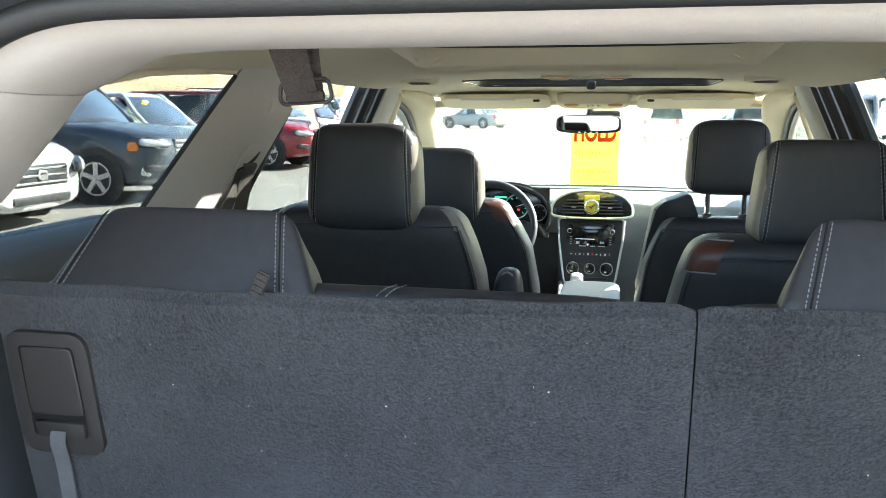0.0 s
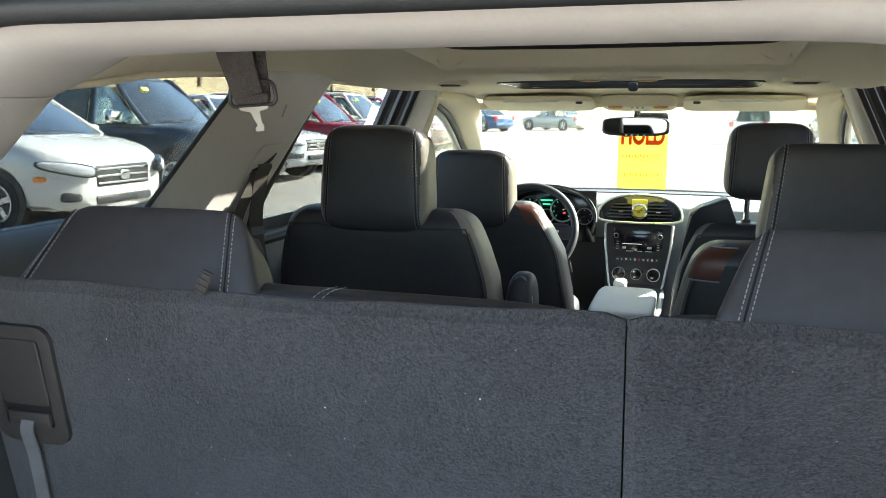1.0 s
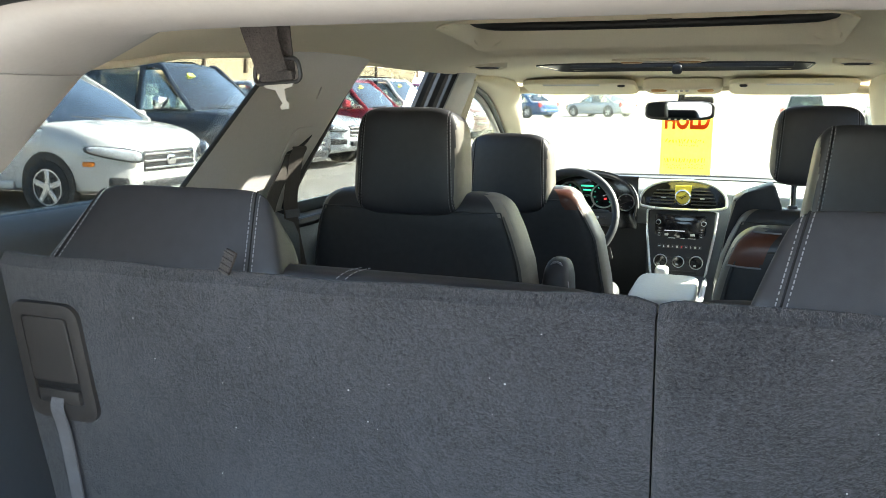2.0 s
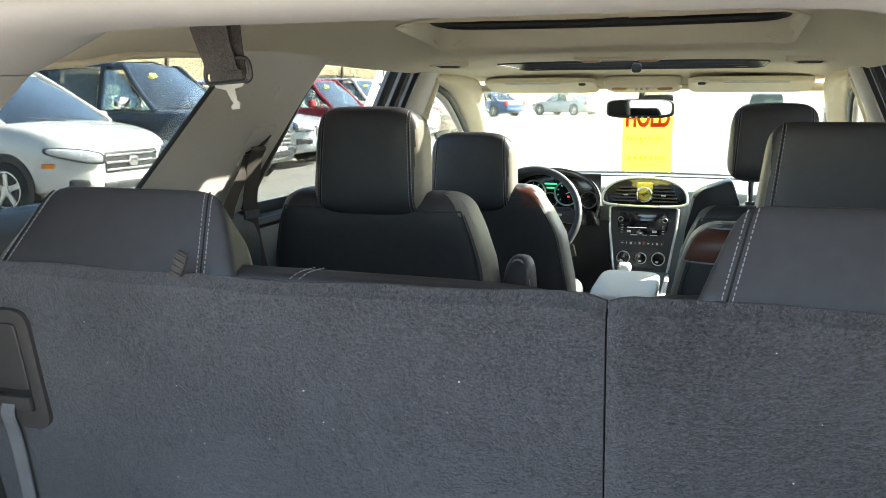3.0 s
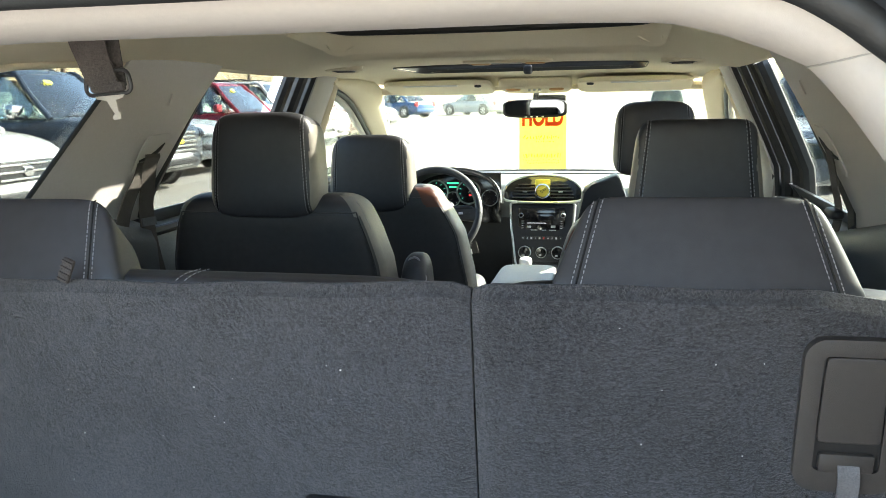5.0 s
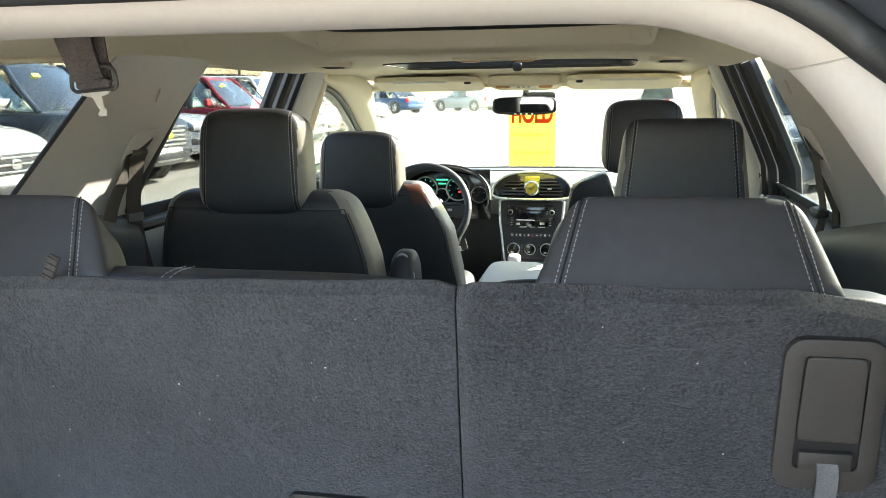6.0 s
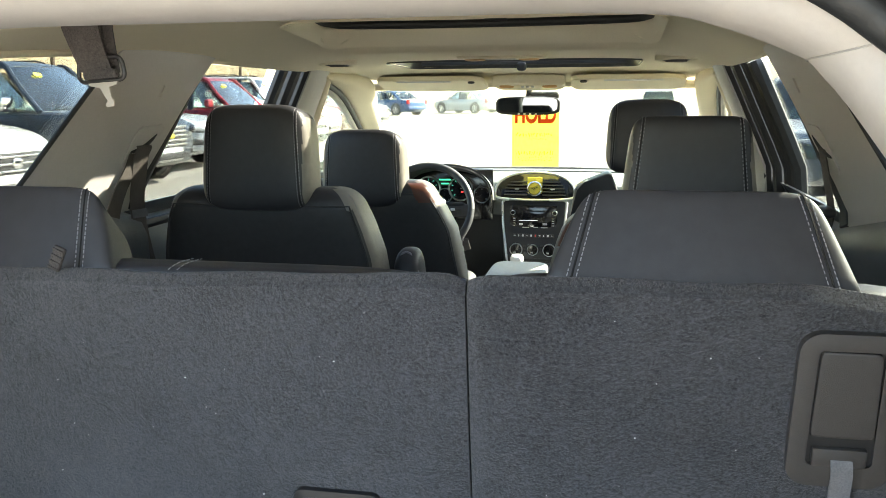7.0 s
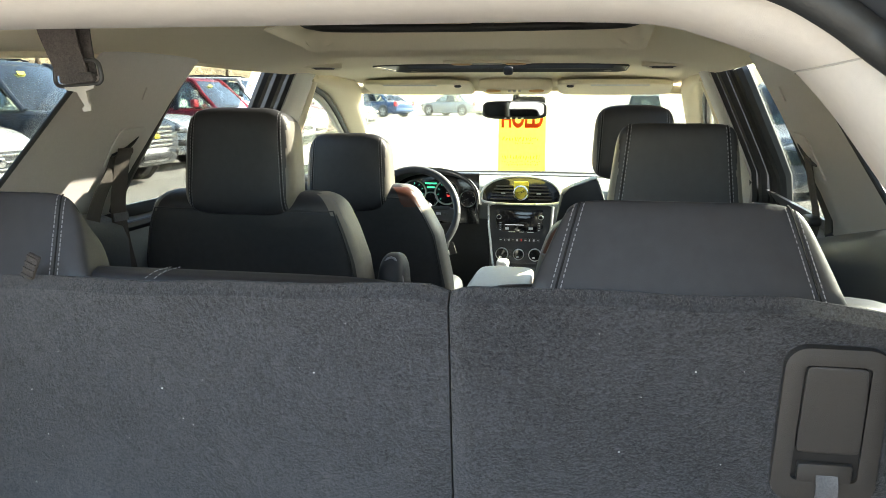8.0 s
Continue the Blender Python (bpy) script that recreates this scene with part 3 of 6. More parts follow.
    solo("trim_roof_rail_" + side, bm, HEADLINER, "beige side rail edge of the headliner", "trim", kind="structure", angle=80)
    bm = B()
    tube(bm, [(s * (0.683), y, interp(y, [(0.9, 1.588), (1.4, 1.602), (2.4, 1.608), (3.0, 1.602), (3.25, 1.586)]) + 0.010) for y in [1.84 + 0.04 * k for k in range(36)]], 0.009, 6)
    solo("trim_door_seal_" + side, bm, RUBBER, "black rubber seal along the top of the doors", "seal", kind="structure", angle=80)
    # closing panel between rail and roof skin
    bm = B()
    sheet(bm, lambda u, v: (s * (0.69 + 0.015 * v), 0.55 + 2.75 * u, 1.613 + 0.085 * v), 10, 1, (s * 0.004, 0, 0))
    solo("roof_side_" + side, bm, BODY_DK, "dark painted roof side above the doors", "roof side", kind="structure")

    # lower quarter trim, door trims
    bm = B()

    def quarter(u, v):
        y = 0.20 + 1.45 * u
        z = interp(v, [(0, 0.72), (0.8, 1.30), (0.9, 1.335), (1.0, 1.345)])
        x = interp(v, [(0, 0.70), (0.6, 0.695), (0.8, 0.70), (0.9, 0.722), (1.0, 0.785)])
        lip = interp(y, [(0.20, 0.66), (0.56, 0.675), (0.80, 0.715), (0.95, 0.72)]) - 0.70 + (interp(y, [(0.4, 0.0), (0.7, 0.026)]) if s < 0 else 0.0)
        z = min(z, interp(y, [(0.20, 1.20), (0.42, 1.345), (2.0, 1.345)]))
        zd = interp(y, [(1.2, 0), (1.45, -0.05), (1.65, -0.09)])
        return (s * (x + (lip if v < 0.95 else lip * 0.5)), y, z + zd)
    sheet(bm, quarter, 16, 14, (s * 0.03, 0, -0.002))
    solo("trim_quarter_" + side, bm, QUARTER, "charcoal lower quarter trim below the rear side window", "trim", kind="structure")
    for nm, y0, y1 in (("rear", 1.64, 2.46), ("front", 2.80, 3.95)):
        ob = thing("door_%s_%s" % (nm, side), (s * 0.80, (y0 + y1) / 2, 0.5), "grey padded %s door trim below the window" % nm, "car door", kind="structure")
        bm = B()
        sheet(bm, lambda u, v: (s * (interp(v, [(0, 0.70), (0.5, 0.735), (0.72, 0.73), (0.93, 0.765), (1.0, 0.80)])), y0 + (y1 - y0) * u, 0.5 + 0.725 * v), 6, 14, (s * 0.07, 0, -0.002))
        part("panel", bm, DOOR_SKIN, ob)
        bm = B()
        pillow(bm, (s * 0.715, (y0 + y1) / 2, 1.02), (0.07, (y1 - y0) * 0.7, 0.07), 4, 8)
        part("armrest", bm, DASH_DK, ob, "dark padded armrest")
        bm = B()
        tube(bm, [(s * 0.79, y0, 1.216), (s * 0.79, y1, 1.216)], 0.012, 6)
        part("belt_seal", bm, RUBBER, ob)
    # outer side closing panel
    bm = B()
    sheet(bm, lambda u, v: (s * interp(v, [(0, 0.86), (0.5, 0.93), (0.9, 0.90), (1, 0.83)]), 0.16 + 3.9 * u, 0.40 + 0.86 * v), 4, 8, (s * 0.01, 0, 0))
    solo("wall_side_" + side, bm, BODY_DK, "dark painted outer body side below the windows", "body side", kind="structure")

# windscreen
bm = B()
sheet(bm, lambda u, v: ((2 * u - 1) * (0.66 + 0.12 * v), 3.375 + 0.745 * v - 0.10 * v * (2 * u - 1) ** 2 - 0.14 * (2 * u - 1) ** 4 * 0.4, 1.578 - 0.445 * v - 0.012 * (2 * u - 1) ** 2), 10, 8, (0, 0.004, 0.003))
frit = B()
tube(frit, [((2 * u - 1) * 0.76, 4.085 - 0.10 * (2 * u - 1) ** 2 - 0.056 * (2 * u - 1) ** 4, 1.160 - 0.010 * (2 * u - 1) ** 2) for u in [k / 16 for k in range(17)]], 0.013, 8, True, 0.7)
solo("trim_windscreen_foot", frit, RUBBER, "black border along the foot of the windscreen", "trim", kind="structure", angle=80)
solo("window_windscreen", bm, GLASS_CLEAR, "clear raked windscreen glass", "windscreen", kind="structure")
bm = B()
tube(bm, [((2 * u - 1) * 0.665, 3.37 - 0.05 * (2 * u - 1) ** 4, 1.574 - 0.012 * (2 * u - 1) ** 2) for u in [k / 12 for k in range(13)]], 0.016, 8)
solo("trim_windscreen_header", bm, HEADLINER, "beige header edge above the windscreen", "trim", kind="structure", angle=80)

# floors and bulkhead
bm = B()
box(bm, (0, 2.55, 0.44), (1.50, 3.1, 0.04), 0.005)
solo("floor", bm, CARPET, "dark carpeted cabin floor", "floor", kind="structure")
bm = B()
box(bm, (0, 0.60, 0.80), (1.26, 0.82, 0.04), 0.005)
solo("floor_cargo", bm, CARPET, "dark carpeted cargo floor behind the third row", "floor", kind="structure")
bm = B()
box(bm, (0, 0.165, 0.62), (1.40, 0.05, 0.44), 0.01)
solo("wall_rear_sill", bm, PLASTIC_DK, "charcoal plastic tailgate sill", "sill", kind="structure")
bm = B()
box(bm, (0, 4.13, 0.76), (1.56, 0.03, 0.72), 0.005)
solo("wall_bulkhead", bm, DASH_DK, "dark bulkhead in front of the footwells", "bulkhead", kind="structure")

# the raised tailgate over the opening
gate = thing("tailgate", (0, 0.40, 1.75), "dark painted tailgate raised above the load opening", "tailgate", kind="structure")


def gate_at(u, v):
    x = (2 * u - 1) * (0.64 - 0.05 * v * v)
    return (x, 0.40 - 0.92 * v, 1.775 + 0.30 * v - 0.05 * v * v - 0.03 * (2 * u - 1) ** 4)


part("panel", sheet(B(), gate_at, 12, 10, (0, 0, 0.02)), BODY_DK, gate)
part("lining", sheet(B(), lambda u, v: Vector(gate_at(0.04 + 0.92 * u, 0.05 + 0.9 * v)) + Vector((0, 0, -0.05)), 12, 10, (0, 0, 0.03)), PLASTIC_DK, gate, "charcoal plastic inner lining")

# ---- third row ----
R3_TOP_Y, R3_TOP_Z, R3_LEAN = 0.735, 1.320, 9.1
_l = radians(R3_LEAN)
SPLIT_X = 0.1775


def r3(x, down, out=0.0):
    """A point on the third row's carpeted back: x, metres down from its top edge, metres out towards the tailgate."""
    return Vector((x, R3_TOP_Y + down * math.sin(_l) - out * math.cos(_l), R3_TOP_Z - down * math.cos(_l) - out * math.sin(_l)))


def edge_wave(x):
    """How far the carpet's top edge lies below the seat's top line: it climbs to the narrow section and dips at the split and the outer corner."""
    rise = interp(x, [(-0.70, 0.0), (-0.15, 0.0), (0.10, 0.008), (0.20, 0.010), (0.52, 0.011), (0.66, -0.006)])
    return 0.0012 * math.sin(x * 31.0 + 1) - rise + 0.008 * math.exp(-((x - SPLIT_X) / 0.011) ** 2)


def third_row_seat(name, x0, x1, left, right, seams, rise, label):
    ob = thing(name, ((x0 + x1) / 2, 1.05, 0.62), label, "car seat", "third row seats")
    # carpeted back panel, rounded at its top and side edges
    bm = B()

    def f(u, v):
        x = x0 + (x1 - x0) * u
        edge = min(u * (x1 - x0), (1 - u) * (x1 - x0))
        r = max(0.0, 1 - edge / 0.0035)
        d = v * 0.48 + (1 - v) * edge_wave(x)
        top = max(0.0, 1 - v * 0.48 / 0.012)
        return r3(x, d, 0.008 - 0.004 * r * r - 0.012 * top * top + 0.003 * math.sin(7 * u + 3 * v) * math.sin(5 * v))
    us = 40
    sheet(bm, f, us, 40, r3(0, 0.003, -0.012) - r3(0, 0, 0))
    part("back_panel", bm, CARPET, ob, "charcoal carpeted back panel")
    # loose fibres along the top edge
    fb = B()
    rng = random.Random(int(x1 * 100))
    for k in range(int((x1 - x0) * 2600)):
        x = rng.uniform(x0 + 0.004, x1 - 0.004)
        d = abs(rng.gauss(0.0, 0.004)) + edge_wave(x)
        a = r3(x, d, 0.004 - 0.010 * max(0.0, 1 - (d - edge_wave(x)) / 0.014) ** 2 + 0.004)
        tip = a + Vector((rng.uniform(-0.003, 0.003), rng.uniform(-0.003, 0.001), rng.uniform(0.001, 0.005)))
        w = Vector((0.00035, 0, 0))
        fb.faces.new([fb.verts.new(a - w), fb.verts.new(a + w), fb.verts.new(tip)])
    tagged(part("fibre", fb, CARPET_TUFT, ob, "loose carpet fibres"), kind="stuff")
    lb = B()
    for k in range(int((x1 - x0) * 34)):
        x, d = rng.uniform(x0 + 0.03, x1 - 0.03), rng.uniform(0.03, 0.36)
        sz = rng.choice((0.0009, 0.0012, 0.0016))
        pillow(lb, r3(x, d, 0.0095), (sz * rng.uniform(0.7, 1.6), sz, sz), 2.5, 3)
    tagged(part("lint", lb, LINT, ob, "pale specks of lint"), kind="stuff")
    # leather cushion in front of it
    bm = B()
    w = x1 - x0
    c = r3((x0 + x1) / 2, 0.252, -0.066)
    pillow(bm, (0, 0, 0), (w - 0.004, 0.105, 0.50), 9, 20, lambda p: (p.x, p.y * (1 - 0.35 * max(0, p.z) ** 8) - 0.30 * max(0, p.z) ** 8, p.z - 0.10 * max(0, p.y) * max(0, p.z) ** 6))
    rot = Matrix.Rotation(_l, 4, "X")
    bmesh.ops.transform(bm, matrix=Matrix.Translation(c) @ rot, verts=bm.verts[:])
    part("backrest", bm, LEATHER, ob, "black leather backrest")
    # head restraint: a broad trapezoid
    hc, hw = (left[0] + right[0]) / 2, right[0] - left[0]

    def shape(p):
        t = max(p.z, -0.2)
        lo, hi = left[0] + (left[1] - left[0]) * t, right[0] + (right[1] - right[0]) * t
        x = ((lo + hi) / 2 + p.x * (hi - lo) / 2 - hc) / (hw / 2)
        return (x, p.y * (1 - 0.12 * p.z) + 0.06 * p.z + 3.4 * max(0.0, -p.z - 0.15), (p.z * (rise if p.z > 0 else 1.0)) - 0.24 * (p.y + 1) * max(0.0, p.z) ** 2)
    bm = B()
    pillow(bm, (0, 0, 0), (hw, 0.072, 0.20), 10, 28, shape)
    place = Matrix.Translation(r3(hc, 0.012 + edge_wave(hc), -0.044)) @ Matrix.Rotation(radians(-24), 4, "X")
    bmesh.ops.transform(bm, matrix=place, verts=bm.verts[:])
    head = part("head_restraint", bm, LEATHER, ob, "black leather head restraint with grey twin stitching")
    # twin stitched seams on both flanks of the rear face
    for (xb, xt), sd in zip(seams, (1, -1)):
        bm, gm = B(), B()
        for off in (0.0, 0.010):
            path = []
            for k in range(19):
                pz = -0.22 + 1.185 * k / 18
                x = xb + (xt - xb) * max(pz, -0.2) + sd * off
                t = max(pz, -0.2)
                lo, hi = left[0] + (left[1] - left[0]) * t, right[0] + (right[1] - right[0]) * t
                px = (x - (lo + hi) / 2) / ((hi - lo) / 2)
                q = abs(px) ** 10 + abs(pz) ** 10
                if q >= 0.93:
                    continue
                py = -((1 - q) ** 0.1)
                y = py * (1 - 0.12 * pz) + 0.06 * pz + 3.4 * max(0.0, -pz - 0.15)
                path.append(place @ Vector((x - hc, y * 0.036 - 0.0006, (pz * (rise if pz > 0 else 1.0) - 0.24 * (py + 1) * max(0.0, pz) ** 2) * 0.100)))
            stitches(bm, path, 0.0058, 0.0040, 0.0007)
        tube(gm, [p + Vector((-sd * 0.0050, 0.0004, 0)) for p in path], 0.0012, 4)
        tagged(part("stitching", bm, THREAD, head, "grey thread"), kind="stuff")
        part("seam", gm, SEAM_DARK, head)
    # cushion
    bm = B()
    pillow(bm, ((x0 + x1) / 2, 1.26, 0.82), (w - 0.01, 0.46, 0.16), 6, 12)
    part("seat_cushion", bm, LEATHER, ob, "black leather seat cushion")
    bm = B()
    box(bm, ((x0 + x1) / 2, 1.2, 0.61), (w * 0.8, 0.36, 0.30), 0.01)
    part("base", bm, PLASTIC_BLK, ob)
    return ob


def latch(ob, x0, x1, d0, d1, s):
    """The recessed release handle of a seat back, with its pull strap; d: metres down from the top edge."""
    cx, w, h, cd = (x0 + x1) / 2, x1 - x0, d1 - d0, (d0 + d1) / 2
    rot = Matrix.Rotation(_l, 4, "X")

    def put(bm, x, d, out):
        bmesh.ops.transform(bm, matrix=Matrix.Translation(r3(x, d, out)) @ rot, verts=bm.verts[:])
        return bm
    taper = lambda p: (p.x * (1 - 0.07 * p.z * 0.5) , p.y, p.z)
    # bezel: a frame with an opening
    bm = B()
    outer = rounded_rect(-w / 2, w / 2, -h / 2, h / 2, 0.022, 6)
    inner = rounded_rect(-w / 2 + 0.018, w / 2 - 0.018, -h / 2 + 0.026, h / 2 - 0.018, 0.006, 6)
    tp = lambda q: (q[0] * (1 - 0.02 * (q[1] / (h / 2))), q[1])
    outer, inner = [tp(q) for q in outer], [tp(q) for q in inner]
    mid = [((a[0] + b[0]) / 2, (a[1] + b[1]) / 2) for a, b in zip(outer, inner)]
    rings = [[(a, 0.006, b) for a, b in outer], [(a, -0.004, b) for a, b in outer], [(a, -0.0085, b) for a, b in [(o[0] * 0.97 + m_[0] * 0.03, o[1] * 0.97 + m_[1] * 0.03) for o, m_ in zip(outer, mid)]],
             [(a, -0.0105, b) for a, b in mid], [(a, -0.0095, b) for a, b in inner], [(a, 0.003, b) for a, b in inner]]
    loft(bm, rings, True, False)
    put(bm, cx, cd, 0.008)
    lt = part("release_handle", bm, PLASTIC_DK, ob, "charcoal plastic release handle bezel")
    # paddle
    bm = B()
    pillow(bm, (0, 0, 0), (w - 0.040, 0.008, h * 0.55), 14, 8, taper)
    put(bm, cx, d0 + 0.019 + h * 0.275, 0.015)
    part("paddle", bm, PLASTIC_DK, lt)
    # dark pocket behind, sloping tray and strap
    bm = B()
    box(bm, (0, 0, 0), (w - 0.03, 0.002, h - 0.04))
    put(bm, cx, cd, 0.0125)
    part("pocket", bm, PLASTIC_BLK, lt)
    bm = B()
    box(bm, (0, 0, 0), (w - 0.046, 0.012, 0.022), 0.003)
    put(bm, cx, d1 - 0.036, 0.014)
    part("tray", bm, PLASTIC_DK, lt)
    bm = B()
    pts = [r3(cx + 0.002 * s, d1 - 0.036, 0.018), r3(cx + 0.003 * s, d1 - 0.02, 0.024), r3(cx + 0.004 * s, d1 + 0.01, 0.020), r3(cx + 0.006 * s, d1 + 0.06, 0.018), r3(cx + 0.010 * s, d1 + 0.16, 0.018)]
    ribbon(bm, smooth_path(pts, 5), 0.021, 0.0025)
    part("pull_strap", bm, WEBBING_G, lt, "grey woven pull strap")
    return lt


seat_l = third_row_seat("third_row_seat", -0.662, SPLIT_X - 0.0011, (-0.590, -0.534), (-0.252, -0.290), ((-0.577, -0.536), (-0.285, -0.300)), 1.00, "black leather third row seat, wide section with carpeted back")
seat_r = third_row_seat("third_row_seat", SPLIT_X + 0.0011, 0.655, (0.264, 0.298), (0.568, 0.532), ((0.285, 0.306), (0.547, 0.523)), 0.965, "black leather third row seat, narrow section with carpeted back")
latch(seat_l, -0.650, -0.536, 0.058, 0.228, -1)
latch(seat_r, 0.513, 0.612, 0.031, 0.205, 1)
# strap tab at the foot of the wide section's head restraint
bm = B()
box(bm, (-0.304, 0.727, 1.335), (0.015, 0.006, 0.030), 0.002, 2, Matrix.Rotation(radians(24), 3, "Y"))
for k in range(4):
    box(bm, (-0.304 + (k - 1.5) * 0.003, 0.7235, 1.335 + (k - 1.5) * 0.007), (0.014, 0.003, 0.0022), 0.0006, 1, Matrix.Rotation(radians(24), 3, "Y"))
part("strap_tab", bm, WEBBING, seat_l, "black ribbed strap tab")
bm = B()
for off in (0.0, 0.011):
    stitches(bm, smooth_path([(-0.170 + off, 0.738, 1.3240), (-0.163 + off, 0.750, 1.3300), (-0.153 + off, 0.768, 1.3320)], 5), 0.0065, 0.0045, 0.0006)
tagged(part("stitching", bm, THREAD, seat_l, "grey thread across the rim"), kind="stuff")
# handle low on the wide section
bm = B()
outer = rounded_rect(-0.054, 0.054, -0.03, 0.03, 0.012)
rings = [[(a, 0.004, b) for a, b in outer], [(a, -0.008, b) for a, b in outer], [(a * 0.85, -0.010, b * 0.72) for a, b in outer], [(a * 0.8, 0.002, b * 0.66) for a, b in outer]]
loft(bm, rings, True, True)
bmesh.ops.transform(bm, matrix=Matrix.Translation(r3(0.0155, 0.297, 0.008)) @ Matrix.Rotation(_l, 4, "X"), verts=bm.verts[:])
part("release_handle", bm, PLASTIC_BLK, seat_l, "black plastic release handle")


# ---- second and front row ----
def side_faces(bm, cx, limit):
    """Gives the faces of a seat's flanks the second material, coloured as if sunlit."""
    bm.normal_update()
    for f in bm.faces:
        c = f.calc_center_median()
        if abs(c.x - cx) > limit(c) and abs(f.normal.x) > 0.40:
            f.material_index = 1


def captain_chair(name, cx, y, z_head, head_w, head_h, z_shoulder, half_top, half_low, posts, label, group, back, brown=0.0, wings=False, box_e=8.0, taper=0.055, tuck=0.0):
    """A single seat facing ahead. y: the rear face of its head restraint; z_head: its top; half_top, half_low: half widths at the shoulders and 0.35 below."""
    ob = thing(name, (cx, y + 0.35, 0.46), label, "car seat", group)
    lean = radians(12)

    def shape_head(p):
        return (p.x * (1 - taper * p.z), p.y, p.z - 0.07 * (p.y + 1) * max(0.0, p.z) ** 3)
    bm = B()
    pillow(bm, (0, 0, 0), (head_w, 0.120, head_h), box_e, 24, shape_head)
    hm = Matrix.Translation((cx, y + 0.060, z_head - head_h / 2)) @ Matrix.Rotation(radians(-4), 4, "X")
    bmesh.ops.transform(bm, matrix=hm, verts=bm.verts[:])
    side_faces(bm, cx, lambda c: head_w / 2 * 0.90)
    head = part("head_restraint", bm, [LEATHER, LEATHER_LIT], ob, "black leather head restraint with grey piping stitches", 70)
    for sd in (-1, 1):
        st, gr = B(), B()
        for edge in (0.79, 0.815, 0.84):
            path = []
            for k in range(33):
                a = -0.96 + 1.92 * k / 32
                q = edge ** box_e + abs(a) ** box_e
                if q < 0.97:
                    px, py, pz = shape_head(Vector((edge, -(1 - q) ** (1 / box_e), a)))
                    path.append(hm @ Vector((sd * px * head_w / 2, py * 0.060 - 0.0005, pz * head_h / 2)))
            if edge == 0.815:
                tube(gr, path, 0.0012, 4)
            else:
                stitches(st, path, 0.0075, 0.005, 0.0008)
        tagged(part("stitching", st, THREAD, head, "grey thread"), kind="stuff")
        part("seam", gr, SEAM_DARK, head)
    if posts:
        for sd in (-1, 1):
            bm = B()
            tube(bm, [(cx + sd * 0.055, y + 0.06, z_head - head_h + 0.01), (cx + sd * 0.055, y + 0.065, z_shoulder - 0.03)], 0.008, 8)
            part("post", bm, CHROME, ob, "chrome head restraint post")
            bm = B()
            lathe(bm, [(0.0, 0), (0.016, 0), (0.014, 0.012), (0.0, 0.013)], (cx + sd * 0.055, y + 0.065, z_shoulder - 0.004), (0, 0, 1), 12)
            part("post_collar", bm, PLASTIC_BLK, ob)
    # back: sections from the seat up to the rounded shoulders
    def half_at(d):
        full = interp(d, [(0.0, half_top), (0.05, half_top), (0.09, half_top + (half_low - half_top) * 0.28), (0.16, half_top + (half_low - half_top) * 0.65), (0.35, half_low), (0.62, half_low)])
        r = 0.065
        return full - (0.062 * (1 - math.sqrt(max(0.0, 1 - (1 - d / r) ** 2))) if d < r else 0.0)

    def depth_at(d):
        full = interp(d, [(0.0, 0.070), (0.06, 0.076), (0.3, 0.088), (0.62, 0.092)])
        r = 0.045
        return full - (0.050 * (1 - math.sqrt(max(0.0, 1 - (1 - d / r) ** 2))) if d < r else 0.0)

    def on_back(t, d, out=0.0):
        """A point of the back: t the angle round it, d metres below the shoulder."""
        cs, sn = math.cos(t), math.sin(t)
        yc = y + 0.055 + tuck + d * math.tan(lean)
        return Vector((cx + (half_at(d) + out) * math.copysign(abs(cs) ** 0.30, cs), yc + (depth_at(d) + out) * math.copysign(abs(sn) ** 0.42, sn), z_shoulder - d))
    downs = [0.62, 0.5, 0.4, 0.3, 0.22, 0.16, 0.12, 0.09, 0.07, 0.055, 0.042, 0.03, 0.02, 0.012, 0.006, 0.002, 0.0]
    bm = B()
    loft(bm, [[on_back(2 * math.pi * a / 56, d) for a in range(56)] for d in downs])
    # flanks get the leather with the sunlight in its colour
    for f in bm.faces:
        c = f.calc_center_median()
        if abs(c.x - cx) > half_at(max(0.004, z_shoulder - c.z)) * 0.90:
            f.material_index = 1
    bk = part("backrest", bm, [LEATHER, LEATHER_LIT], ob, "black leather backrest, sides coloured as if sunlit", 70)
    if wings:
        for sd in (-1, 1):
            bm = B()
            zs = z_shoulder + 0.037
            xo, xi = cx + sd * (half_top + 0.012), cx + sd * (half_top - 0.135)
            prof = [(xo + sd * 0.045, zs - 0.30), (xo + sd * 0.015, zs - 0.12), (xo, zs - 0.012), (cx + sd * (half_top - 0.02), zs + 0.008), (cx + sd * (half_top - 0.088), zs + 0.036), (cx + sd * (half_top - 0.104), zs + 0.034), (xi + sd * 0.010, zs - 0.025), (xi, zs - 0.06), (xi, zs - 0.30)]
            yb = y + 0.02
            plate(bm, [(px, yb + (zs - pz) * math.tan(lean), pz) for px, pz in prof], (0, 0.125, 0), 0)
            bmesh.ops.bevel(bm, geom=bm.edges[:], offset=0.010, segments=3, profile=0.5, affect="EDGES")
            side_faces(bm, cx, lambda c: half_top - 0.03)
            part("bolster", bm, [LEATHER, LEATHER_LIT], ob, "black leather side bolster")
    # rear shell
    bm = B()

    def shell(u, v):
        d = 0.040 + 0.54 * v
        a = (2 * u - 1) * 0.955
        sn = math.sqrt(max(0.0, 1 - abs(a) ** (2 / 0.30)))
        top = max(0.0, 1 - v * 0.54 / 0.02)
        yc = y + 0.055 + tuck + d * math.tan(lean)
        return (cx + half_at(d) * a, yc - (depth_at(d) + 0.0045 - 0.006 * top * top) * sn ** 0.42, z_shoulder - d)
